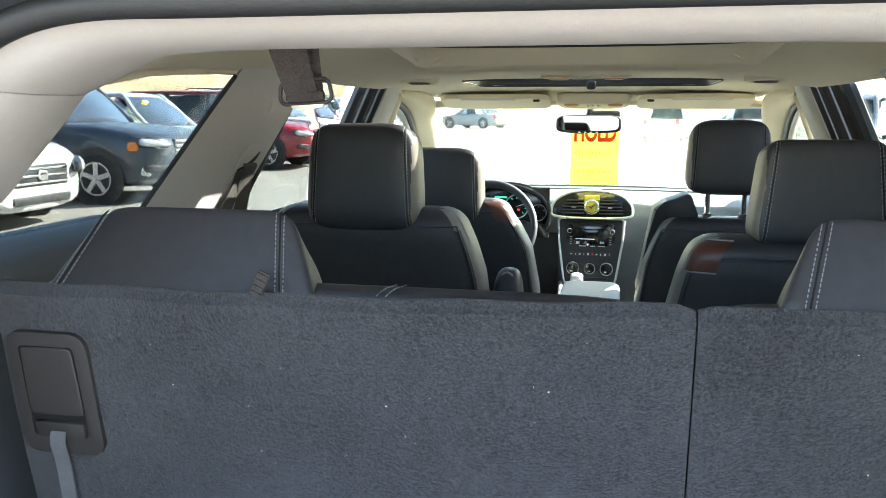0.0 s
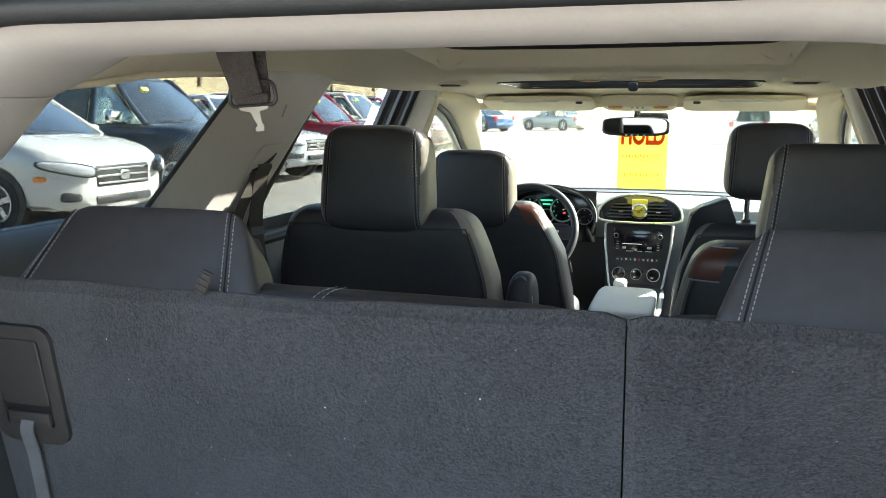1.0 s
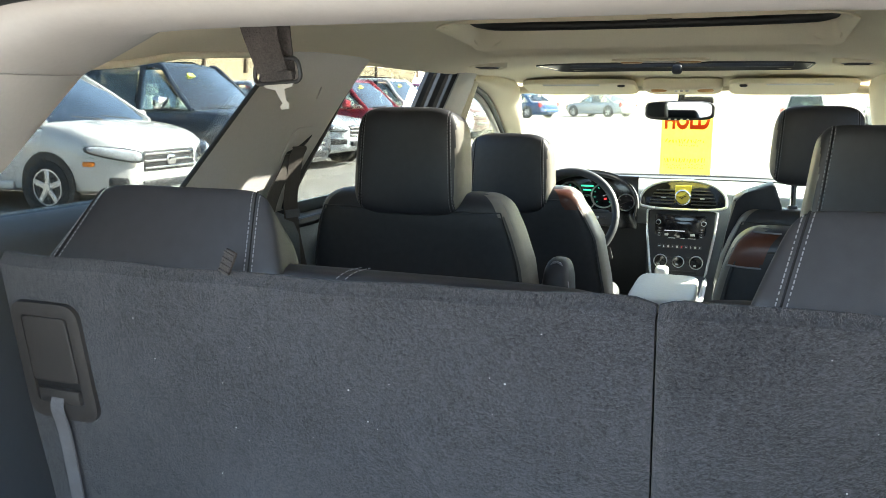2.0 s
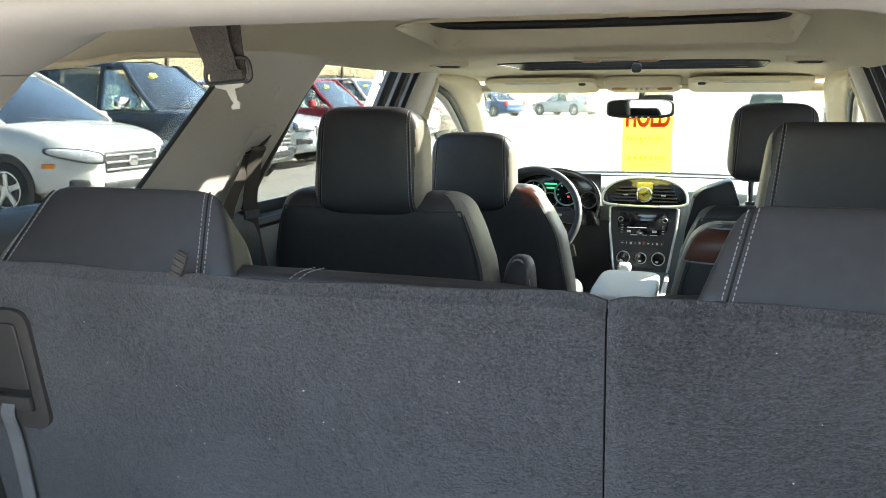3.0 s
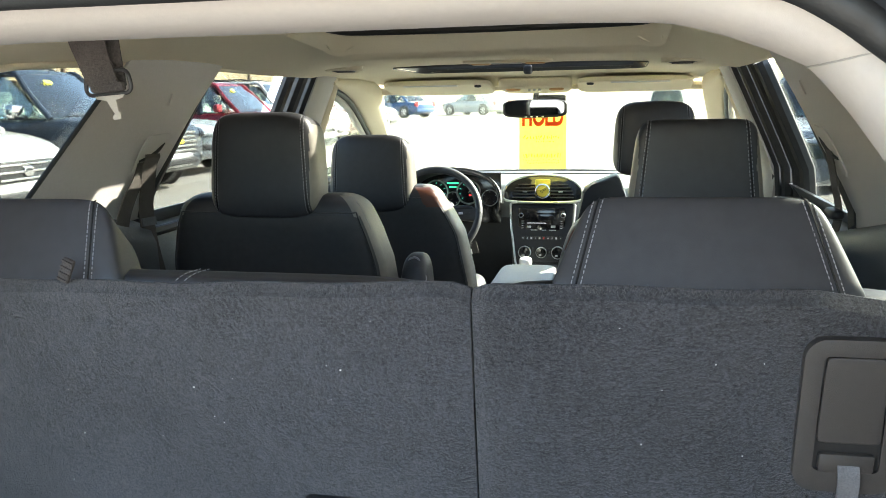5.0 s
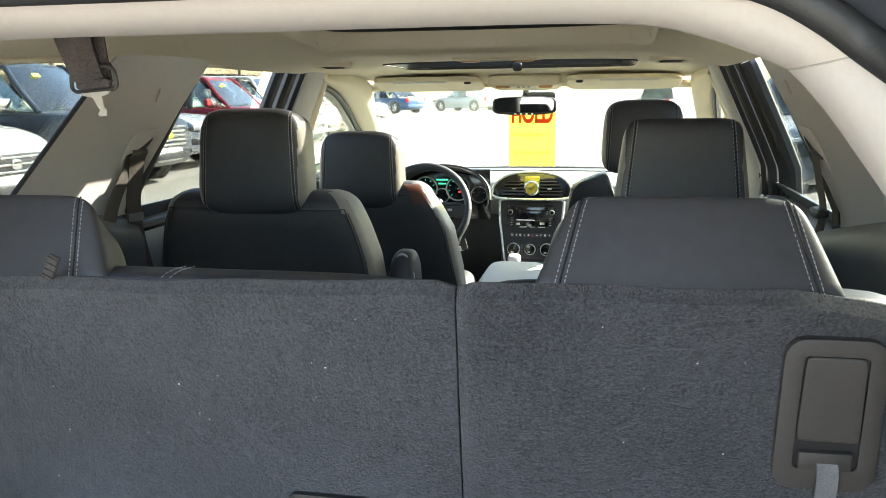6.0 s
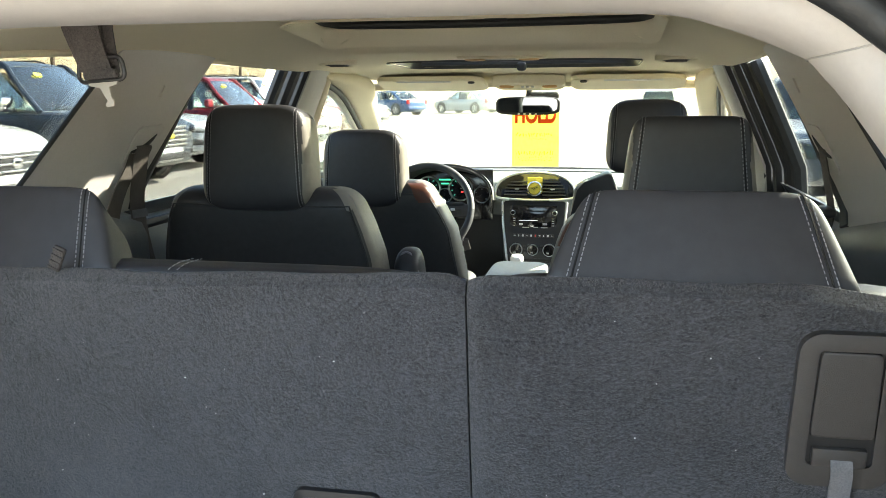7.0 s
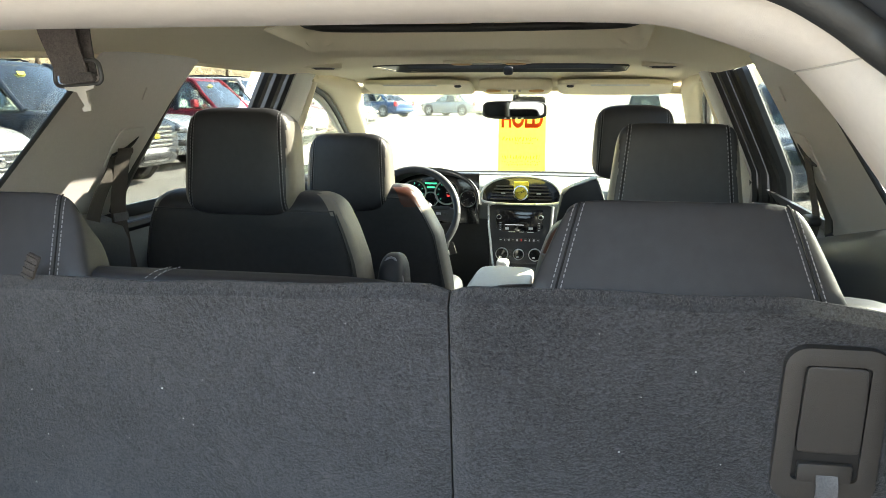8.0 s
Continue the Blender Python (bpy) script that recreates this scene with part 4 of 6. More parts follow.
    sheet(bm, shell, 28, 26, (0, 0.006, 0))
    part("back_shell", bm, back, ob, "matt black back shell", 70)
    bm = B()
    tube(bm, [Vector(shell(0.01, 1 - k / 20)) + Vector((0, -0.001, 0)) for k in range(21)] + [Vector(shell(0.01 + 0.98 * k / 30, 0.0)) + Vector((0, -0.001, 0.001)) for k in range(1, 31)] + [Vector(shell(0.99, k / 20)) + Vector((0, -0.001, 0)) for k in range(1, 21)], 0.0022, 6)
    part("piping", bm, LEATHER_BACK, bk, "black piping", 80)
    # shoulder seams
    for sd in (-1, 1):
        st = B()
        t0 = radians(270 + sd * 72)
        pts = [on_back(t0, 0.014 + 0.065 * k / 11, 0.0010) for k in range(12)]
        stitches(st, pts, 0.007, 0.0045, 0.0009)
        tagged(part("stitching", st, THREAD, bk), kind="stuff")
    # reddish sun sheen on the shoulder, laid on as a coloured patch
    if brown:
        bm = B()

        def ins(u, v):
            t = radians(270 + brown * (22 + 44 * u))
            q = on_back(t, 0.006 + 0.062 * v, 0.0022)
            return (q.x, q.y - 0.002, q.z)
        sheet(bm, ins, 10, 6, (0, 0.003, 0))
        part("shoulder_panel", bm, LEATHER_WARM_SHEEN, bk, "reddish brown sun sheen painted on the shoulder", 70)
        for v in (0.0, 1.0) if brown < 0 else ():
            bm = B()
            tube(bm, [Vector(ins(k / 12, v)) - Vector((0, 0.001, 0)) for k in range(13)], 0.0017, 6)
            part("piping", bm, THREAD, bk, "pale piping along the painted brown sheen", 80)
    # cushion and base
    bm = B()
    pillow(bm, (cx, y + 0.52, 0.74), (2 * half_low - 0.10, 0.54, 0.17), 6, 12)
    part("seat_cushion", bm, LEATHER, ob, "black leather seat cushion")
    bm = B()
    box(bm, (cx, y + 0.50, 0.60), (2 * half_low * 0.75, 0.40, 0.28), 0.02)
    part("base", bm, PLASTIC_BLK, ob)
    return ob


r2l = captain_chair("captain_chair", -0.473, 1.650, 1.507, 0.262, 0.250, 1.312, 0.238, 0.290, False, "black leather second row captain's chair, head restraint lowered", "second row seats", LEATHER_BACK, 0, box_e=5.0, tuck=0.028)
r2r = captain_chair("captain_chair", 0.474, 1.487, 1.480, 0.236, 0.200, 1.294, 0.245, 0.285, False, "black leather second row captain's chair with a brown sheen painted on its shoulder", "second row seats", LEATHER_BACK, -1, taper=0.10)
r1l = captain_chair("front_seat", -0.458, 2.447, 1.421, 0.278, 0.260, 1.252, 0.232, 0.325, False, "black leather driver's seat with lowered head restraint", "front seats", LEATHER_BACK, 1, box_e=4.4, tuck=0.022)
r1r = captain_chair("front_seat", 0.443, 2.545, 1.511, 0.252, 0.240, 1.202, 0.212, 0.275, True, "black leather passenger seat, head restraint raised on chrome posts", "front seats", LEATHER_BACK, 0, True, box_e=4.4)

# armrest folded up beside the second row seat
bm = B()
pillow(bm, (-0.155, 1.84, 1.005), (0.075, 0.11, 0.29), 3.5, 12, lambda p: (p.x, p.y + 0.25 * p.z, p.z))
arm = part("armrest", bm, LEATHER, r2l, "black leather armrest folded upright")
bm = B()
tube(bm, [(-0.155 + 0.036 * math.cos(a), 1.80 + 0.02 * math.sin(a), 1.03 + 0.115 * math.sin(a)) for a in [math.pi * k / 14 for k in range(15)]], 0.003, 5)
part("piping", bm, THREAD, arm)

# ---- dashboard ----
# Gold for the badges; on the clock, the tag's yellow reflection painted in.
YELLOW_METAL = mat("gold tinted satin metal", (0.75, 0.62, 0.10), 0.3, metal=0.6, var=0.1, scale=40)
SCREEN = mat("dark display glass", (0.010, 0.010, 0.012), 0.12, var=0.1)
GREEN_LIT = glow("green display light", (0.05, 0.9, 0.45), 0.09)
TEAL_LIT = glow("teal dial light", (0.10, 0.75, 0.55), 0.08)
WHITE_LIT = glow("white display light", (0.9, 0.95, 1.0), 0.05)
RED_LIT = glow("red warning light", (1.0, 0.06, 0.06), 0.07)
BLUE_LIT = glow("blue dial light", (0.15, 0.25, 1.0), 0.1)
PRINT = mat("white print", (0.6, 0.6, 0.6), 0.6)

dash = thing("dashboard", (0, 3.75, 0.62), "grey moulded dashboard with silver edged centre stack", "dashboard")


def dash_at(u, v):
    x = -0.78 + 1.56 * u
    prof = [(0.0, 4.10, 1.138), (0.18, 3.97, 1.152), (0.40, 3.76, 1.140), (0.50, 3.70, 1.115), (0.58, 3.675, 1.06), (0.72, 3.675, 0.95), (0.85, 3.69, 0.80), (1.0, 3.74, 0.62)]
    y = interp(v, [(p[0], p[1]) for p in prof])
    z = interp(v, [(p[0], p[2]) for p in prof])
    mid = math.exp(-((x + 0.015) / 0.22) ** 4)
    hump = max(0.0, 1 - abs(v - 0.42) / 0.25)
    z += 0.030 * mid * hump * hump
    y -= 0.05 * mid * max(0.0, 1 - abs(v - 0.62) / 0.3) * 0.3
    knee = 1 - math.exp(-((x + 0.015) / 0.20) ** 6)
    y += 0.12 * knee * max(0.0, v - 0.62)
    return (x, y - x * x * 0.05, z)


part("body", sheet(B(), dash_at, 64, 44, (0, 0.03, -0.01)), [DASH], dash, angle=70)
bm = B()


def lower_at(u, v):
    q = dash_at((0.02 + 0.385 * u), 0.68 + 0.32 * v)
    return (q[0], q[1] - 0.008, q[2])


sheet(bm, lower_at, 16, 12, (0, 0.006, 0))
part("lower_panel", bm, DASH_DK, dash, "dark knee panel below the instruments")
bm = B()
sheet(bm, lambda u, v: (-0.74 + 1.48 * u, 3.99 + 0.10 * v - 0.10 * (2 * u - 1) ** 2, 1.158 + 0.004 * v), 24, 3, (0, 0, -0.006))
part("defroster_strip", bm, DASH_DK, dash, "dark strip along the windscreen foot")
SX = 0.002                                      # middle of the centre stack


def stack(x, z, out=0.0):
    """A point of the centre stack, whose face leans towards the seats at its foot."""
    z = 1.110 + (z - 1.098) * 0.92
    return Vector((SX + x * 0.98, 3.648 - out + (z - 1.11) * 0.32, z))


def flat(bm, x, z, w, h, out, depth=0.006, bevel=0.0):
    return box(bm, stack(x, z, out), (w, depth, h), bevel)


# vent oval
N = 40
oval = []
for k in range(N):
    a = 2 * math.pi * k / N
    cx_, sz_ = math.cos(a), math.sin(a)
    oval.append((0.183 * math.copysign(abs(cx_) ** 0.85, cx_), 1.072 + (0.103 * abs(sz_) ** 0.9 if sz_ > 0 else -0.030 * abs(sz_) ** 0.5)))
vent = part("vent_panel", plate(B(), [stack(x, z, 0.022) for x, z in oval], (0, 0.03, 0), 0.004), GLOSS_BLK, dash, "oval dark vent panel with silver rim")
bm = B()
tube(bm, [stack(x * 1.01, z, 0.026) for x, z in oval] + [stack(oval[0][0] * 1.01, oval[0][1], 0.026)], 0.0058, 8, False)
part("rim", bm, SILVER, vent, "silver rim")
for sd in (-1, 1):
    for k in range(5):
        bm = B()
        z = 1.066 + 0.0155 * k
        half = 0.105 * math.sqrt(max(0.05, 1 - ((z - 1.062) / 0.10) ** 2))
        box(bm, stack(sd * (0.036 + half / 2), z, 0.027), (half, 0.010, 0.0036), 0.0008, 1, Matrix.Rotation(radians(14), 3, "X"))
        part("slat", bm, PLASTIC_DK, vent)
    bm = B()
    flat(bm, sd * 0.082, 1.095, 0.02, 0.006, 0.036, 0.006, 0.002)
    part("vent_tab", bm, SILVER, vent)
# the yellow stands in for the tag mirrored in the satin metal
bm = B()
flat(bm, 0, 1.100, 0.068, 0.098, 0.026, 0.008, 0.004)
part("clock_panel", bm, YELLOW_METAL, vent, "satin centre panel with the tag's yellow reflection painted in")
bm = B()
lathe(bm, [(0.034, 0), (0.034, 0.012), (0.030, 0.016), (0.026, 0.012), (0.0, 0.010)], stack(0, 1.098, 0.028), (0, -1, 0), 28)
clock = part("clock", bm, CHROME, vent, "round chrome rimmed clock")
bm = B()
lathe(bm, [(0.026, 0.0), (0.026, 0.002), (0, 0.0025)], stack(0, 1.098, 0.0405), (0, -1, 0), 24)
part("clock_face", bm, YELLOW_METAL, clock, "clock face with the tag's yellow reflection painted in")
bm = B()
box(bm, stack(0.006, 1.102, 0.046), (0.02, 0.002, 0.003), 0, 1, Matrix.Rotation(radians(-25), 3, "Y"))
part("clock_hand", bm, GLOSS_BLK, clock)
bm = B()
box(bm, stack(-0.006, 1.096, 0.046), (0.016, 0.002, 0.003), 0, 1, Matrix.Rotation(radians(30), 3, "Y"))
part("clock_hand", bm, GLOSS_BLK, clock)

# radio and climate panel
outl = [(-0.150, 1.030), (-0.135, 1.040), (0.135, 1.040), (0.150, 1.030), (0.143, 0.93), (0.118, 0.76), (0.110, 0.735), (-0.110, 0.735), (-0.118, 0.76), (-0.143, 0.93)]
panel = part("radio_panel", plate(B(), [stack(x * 0.95, z, 0.012) for x, z in outl], (0, 0.12, 0), 0.003), PLASTIC_BLK, dash, "dark radio and climate panel")
bm = B()
tube(bm, [stack(x, z, 0.014) for x, z in outl + outl[:1]], 0.0052, 8, False)
part("rim", bm, SILVER, panel, "silver rim")
bm = B()
flat(bm, -0.002, 0.945, 0.212, 0.136, 0.014, 0.008, 0.004)
radio = part("radio", bm, GLOSS_BLK, panel, "gloss black radio face")
bm = B()
flat(bm, 0, 1.002, 0.14, 0.005, 0.0195, 0.003)
part("disc_slot", bm, RUBBER, radio)
bm = B()
flat(bm, 0.0, 0.946, 0.154, 0.086, 0.020, 0.004, 0.001)
screen = part("screen", bm, SCREEN, radio, "dark display with small light lines")
for x, z, w, h, mt in ((0, 0.977, 0.13, 0.004, PRINT), (-0.05, 0.966, 0.03, 0.004, WHITE_LIT), (-0.055, 0.955, 0.02, 0.004, WHITE_LIT), (-0.025, 0.944, 0.085, 0.003, WHITE_LIT), (-0.058, 0.926, 0.016, 0.010, PRINT),
                       (0.052, 0.950, 0.009, 0.012, RED_LIT), (0.052, 0.928, 0.020, 0.010, PRINT), (-0.035, 0.911, 0.03, 0.004, PRINT), (0.01, 0.911, 0.02, 0.003, PRINT), (0.05, 0.911, 0.03, 0.003, PRINT)):
    bm = B()
    flat(bm, x, z, w, h, 0.0225, 0.001)
    part("display_line", bm, mt, screen)
for sd in (-1, 1):
    bm = B()
    lathe(bm, [(0.012, 0), (0.011, 0.014), (0.009, 0.017), (0.0, 0.017)], stack(sd * 0.096, 0.982, 0.018), (0, -1, 0), 18)
    part("knob", bm, SILVER, radio, "silver rimmed knob")
    bm = B()
    lathe(bm, [(0.0085, 0), (0.0085, 0.002), (0.0, 0.002)], stack(sd * 0.096, 0.982, 0.035), (0, -1, 0), 18)
    part("knob_cap", bm, GLOSS_BLK, radio)
    for k in range(4):
        bm = B()
        flat(bm, sd * 0.089, 0.953 - 0.011 * k, 0.016, 0.007, 0.019, 0.004, 0.001)
        part("button", bm, PLASTIC_DK, radio)
        bm = B()
        flat(bm, sd * 0.089, 0.953 - 0.011 * k, 0.008, 0.0025, 0.0217, 0.001)
        part("button_print", bm, PRINT, radio)
for k in range(10):
    x = -0.085 + 0.019 * k
    bm = B()
    flat(bm, x, 0.872, 0.015, 0.016, 0.015, 0.006, 0.002)
    part("switch", bm, PLASTIC_DK, panel)
    bm = B()
    flat(bm, x, 0.872, 0.004 if k % 2 else 0.008, 0.009 if k % 3 else 0.004, 0.0186, 0.001)
    part("switch_print", bm, RED_LIT if k == 5 else PRINT, panel)
for x, mt in ((-0.076, RED_LIT), (0.0, PRINT), (0.075, RED_LIT)):
    r = 0.029 if x else 0.025
    bm = B()
    lathe(bm, [(r, 0), (r, 0.010), (r * 0.97, 0.013), (r * 0.90, 0.012), (r * 0.87, 0.006), (0.0, 0.006)], stack(x, 0.805, 0.014), (0, -1, 0), 26)
    dial = part("climate_dial", bm, SILVER, panel, "silver ringed climate dial")
    bm = B()
    lathe(bm, [(r * 0.88, 0), (r * 0.84, 0.010), (0.0, 0.011)], stack(x, 0.805, 0.018), (0, -1, 0), 22)
    part("dial_cap", bm, GLOSS_BLK, dial)
    for a, m2 in ((60, mt), (120, BLUE_LIT if x else PRINT), (250, PRINT)):
        bm = B()
        box(bm, stack(x + r * 0.45 * math.cos(radians(a)), 0.805 + r * 0.45 * math.sin(radians(a)), 0.030), (0.011, 0.001, 0.007))
        part("dial_mark", bm, m2, dial)
for k in range(6):
    bm = B()
    flat(bm, (-0.04 if k < 3 else 0.04), 0.822 - 0.014 * (k % 3), 0.014, 0.008, 0.015, 0.004, 0.001)
    part("switch", bm, PLASTIC_DK, panel)
bm = B()
flat(bm, 0, 0.758, 0.16, 0.012, 0.014, 0.006, 0.002)
part("switch_bar", bm, PLASTIC_BLK, panel)

# instrument binnacle
IX, IZ = -0.395, 1.085
bm = B()


def hood_at(u, v):
    a = radians(200 - 220 * u)
    rx, rz = 0.222, 0.138
    k = 1 - 0.10 * v
    return (IX + rx * k * math.copysign(abs(math.cos(a)) ** 0.8, math.cos(a)), 3.44 + 0.17 * v, IZ + rz * k * (math.copysign(abs(math.sin(a)) ** 0.9, math.sin(a))) - 0.01 * v)


sheet(bm, hood_at, 30, 5, (0, 0, -0.012))
hood = part("instrument_hood", bm, DASH_DK, dash, "dark arched instrument hood", 60)
bm = B()
tube(bm, [Vector(hood_at(k / 30, 0)) + Vector((0, -0.003, -0.004)) for k in range(31)], 0.0045, 6)
part("hood_rim", bm, PLASTIC_DK, hood, "dark edge")
# outer shoulder that blends the hood into the dashboard top
bm = B()


def shoulder_at(u, v):
    a = radians(188 - 188 * u)
    kx, kz = 0.228 - 0.03 * v, 0.146 - 0.012 * v
    return (IX + kx * math.copysign(abs(math.cos(a)) ** 0.8, math.cos(a)), 3.45 + 0.42 * v, IZ + kz * math.copysign(abs(math.sin(a)) ** 0.9, math.sin(a)) - 0.06 * v)


sheet(bm, shoulder_at, 30, 8, (0, 0, -0.01))
part("hood_cover", bm, DASH_DK, dash, angle=60)
bm = B()
box(bm, (IX, 3.60, IZ - 0.005), (0.42, 0.01, 0.23), 0.003)
cluster = part("instrument_panel", bm, GLOSS_BLK, dash, "black instrument panel with round dials")
for x, z, r, lit in ((-0.088, 0.022, 0.056, 1), (0.062, 0.022, 0.056, 1), (-0.012, -0.010, 0.034, 0), (-0.165, 0.0, 0.036, 0), (0.160, -0.004, 0.038, 0)):
    bm = B()
    lathe(bm, [(r, 0), (r, 0.016), (r * 0.93, 0.018), (r * 0.90, 0.010), (r * 0.90, 0.004), (0.0, 0.004)], (IX + x, 3.593, IZ + z), (0, -1, 0), 30)
    d = part("dial", bm, [SILVER], cluster, "silver ringed dial")
    bm = B()
    lathe(bm, [(r * 0.89, 0), (r * 0.89, 0.002), (0.0, 0.002)], (IX + x, 3.588, IZ + z), (0, -1, 0), 26)
    part("dial_face", bm, SCREEN, d)
    for k in range(9 if lit else 5):
        a = radians(225 - 270 * k / (8 if lit else 4))
        bm = B()
        box(bm, (IX + x + r * 0.72 * math.cos(a), 3.5845, IZ + z + r * 0.72 * math.sin(a)), (r * 0.16, 0.001, r * 0.045), 0, 1, Matrix.Rotation(-a, 3, "Y"))
        part("dial_mark", bm, TEAL_LIT if lit else PRINT, d)
    bm = B()
    a = radians(205 if x != 0.062 else 20)
    box(bm, (IX + x + r * 0.3 * math.cos(a), 3.583, IZ + z + r * 0.3 * math.sin(a)), (r * 0.7, 0.001, r * 0.05), 0, 1, Matrix.Rotation(-a, 3, "Y"))
    part("needle", bm, PRINT if lit else PLASTIC_DK, d)
bm = B()
box(bm, (IX + 0.070, 3.582, IZ + 0.008), (0.012, 0.001, 0.008))
part("warning_light", bm, RED_LIT, cluster)
for k in range(2):
    bm = B()
    box(bm, (IX - 0.012, 3.592, IZ + 0.062 - 0.018 * k), (0.055 - 0.02 * k, 0.002, 0.007))
    part("display_line", bm, GREEN_LIT, cluster)

# steering wheel
sw = thing("steering_wheel", (-0.40, 3.15, 1.07), "black leather steering wheel with buttons on dark spokes", "steering wheel")
tilt = Matrix.Translation((-0.40, 3.15, 1.07)) @ Matrix.Rotation(radians(-24), 4, "X")
bm = B()
ringp = [tilt @ Vector((0.186 * math.cos(2 * math.pi * k / 48), 0, 0.186 * math.sin(2 * math.pi * k / 48))) for k in range(49)]
tube(bm, ringp, 0.0140, 10, False, 1.1)
part("rim", bm, LEATHER, sw, "black leather rim", 80)
bm = B()
pillow(bm, (0, 0, 0), (0.16, 0.07, 0.15), 3.5, 10, lambda p: (p.x * (1 + 0.15 * p.z), p.y, p.z))
bmesh.ops.transform(bm, matrix=tilt @ Matrix.Translation((0, 0.02, -0.015)), verts=bm.verts[:])
part("hub", bm, PLASTIC_BLK, sw)
for sd in (-1, 1):
    bm = B()
    pillow(bm, (0, 0, 0), (0.12, 0.02, 0.05), 4, 8, lambda p: (p.x, p.y, p.z * (1 + 0.3 * p.x * sd)))
    bmesh.ops.transform(bm, matrix=tilt @ Matrix.Translation((sd * 0.125, 0.0, -0.005)), verts=bm.verts[:])
    part("spoke", bm, PLASTIC_DK, sw)
    bm = B()
    pillow(bm, (0, 0, 0), (0.10, 0.012, 0.016), 4, 8)
    bmesh.ops.transform(bm, matrix=tilt @ Matrix.Translation((sd * 0.11, -0.006, 0.022)), verts=bm.verts[:])
    part("spoke_trim", bm, PLASTIC_BLK, sw, "black spoke trim")
    for i in range(3):
        bm = B()
        box(bm, (0, 0, 0), (0.018, 0.006, 0.010), 0.002)
        bmesh.ops.transform(bm, matrix=tilt @ Matrix.Translation((sd * (0.088 + 0.026 * i), -0.014, -0.004)), verts=bm.verts[:])
        part("button", bm, PRINT if i == 1 else PLASTIC_DK, sw)
    bm = B()
    pillow(bm, (0, 0, 0), (0.035, 0.02, 0.13), 4, 8, lambda p: (p.x - sd * 0.5 * p.z, p.y, p.z))
    bmesh.ops.transform(bm, matrix=tilt @ Matrix.Translation((sd * 0.075, 0.0, -0.105)), verts=bm.verts[:])
    part("lower_spoke", bm, PLASTIC_DK, sw, "dark lower spoke")
bm = B()
tube(bm, [tilt @ Vector((0, 0.04, 0)), tilt @ Vector((0, 0.42, 0.02))], 0.045, 12)
part("column", bm, PLASTIC_BLK, sw)
# keys in the ignition
for k, (dx, dz, w, h, rot, m2) in enumerate(((0, 0.03, 0.020, 0.055, 12, CHROME), (0.018, 0.0, 0.028, 0.05, -15, PLASTIC_DK), (-0.006, -0.035, 0.012, 0.045, 8, CHROME), (0.004, -0.02, 0.022, 0.02, 0, PRINT))):
    bm = B()
    box(bm, (-0.278 + dx, 3.30 + 0.006 * k, 0.90 + dz), (w, 0.004, h), 0.001, 1, Matrix.Rotation(radians(rot), 3, "Y"))
    part("ignition_key", bm, m2, sw, "bright metal key")

# centre console
con = thing("centre_console", (0.015, 2.9, 0.46), "dark centre console with a pale padded armrest lid", "console")
bm = B()
pillow(bm, (0.026, 2.63, 0.908), (0.200, 0.42, 0.05), 6, 12, lambda p: (p.x, p.y, p.z))
part("lid", bm, CONSOLE, con, "pale grey padded lid")
bm = B()
box(bm, (0.030, 2.63, 0.675), (0.19, 0.37, 0.41), 0.02, 3)
part("box", bm, PLASTIC_DK, con)
bm = B()
sheet(bm, lambda u, v: (-0.085 + 0.20 * u, 2.81 + 0.80 * v, 0.80 - 0.05 * math.sin(math.pi * v)), 4, 8, (0, 0, -0.30))
part("tunnel", bm, DASH_DK, con)
for sd in (-1, 1):
    bm = B()
    tube(bm, [(0.016 + sd * 0.105, 2.80, 0.83), (0.010 + sd * 0.112, 3.1, 0.79), (0.0 + sd * 0.118, 3.45, 0.775), (-0.01 + sd * 0.12, 3.60, 0.76)], 0.010, 8)
    part("side_trim", bm, SILVER, con, "silver side trim")
bm = B()
tube(bm, [(-0.04, 3.36, 0.76), (-0.045, 3.34, 0.82)], 0.010, 8)
lev = part("gear_lever", bm, PLASTIC_BLK, con)
bm = B()
pillow(bm, (-0.046, 3.335, 0.837), (0.055, 0.075, 0.042), 3, 8)
part("gear_knob", bm, SILVER, lev, "silver topped gear knob")
for sd in (-1, 1):
    bm = B()
    lathe(bm, [(0.038, 0), (0.040, 0.006), (0.036, 0.008), (0.033, -0.004), (0, -0.02)], (0.02 + sd * 0.0, 2.92 + sd * 0.05 + 0.02, 0.785), (0, 0, 1), 20)
    part("cup_holder", bm, PLASTIC_BLK, con)

# ---- roof fittings ----
LENS = mat("frosted amber lamp lens", (0.55, 0.30, 0.12), 0.5, var=0.1)
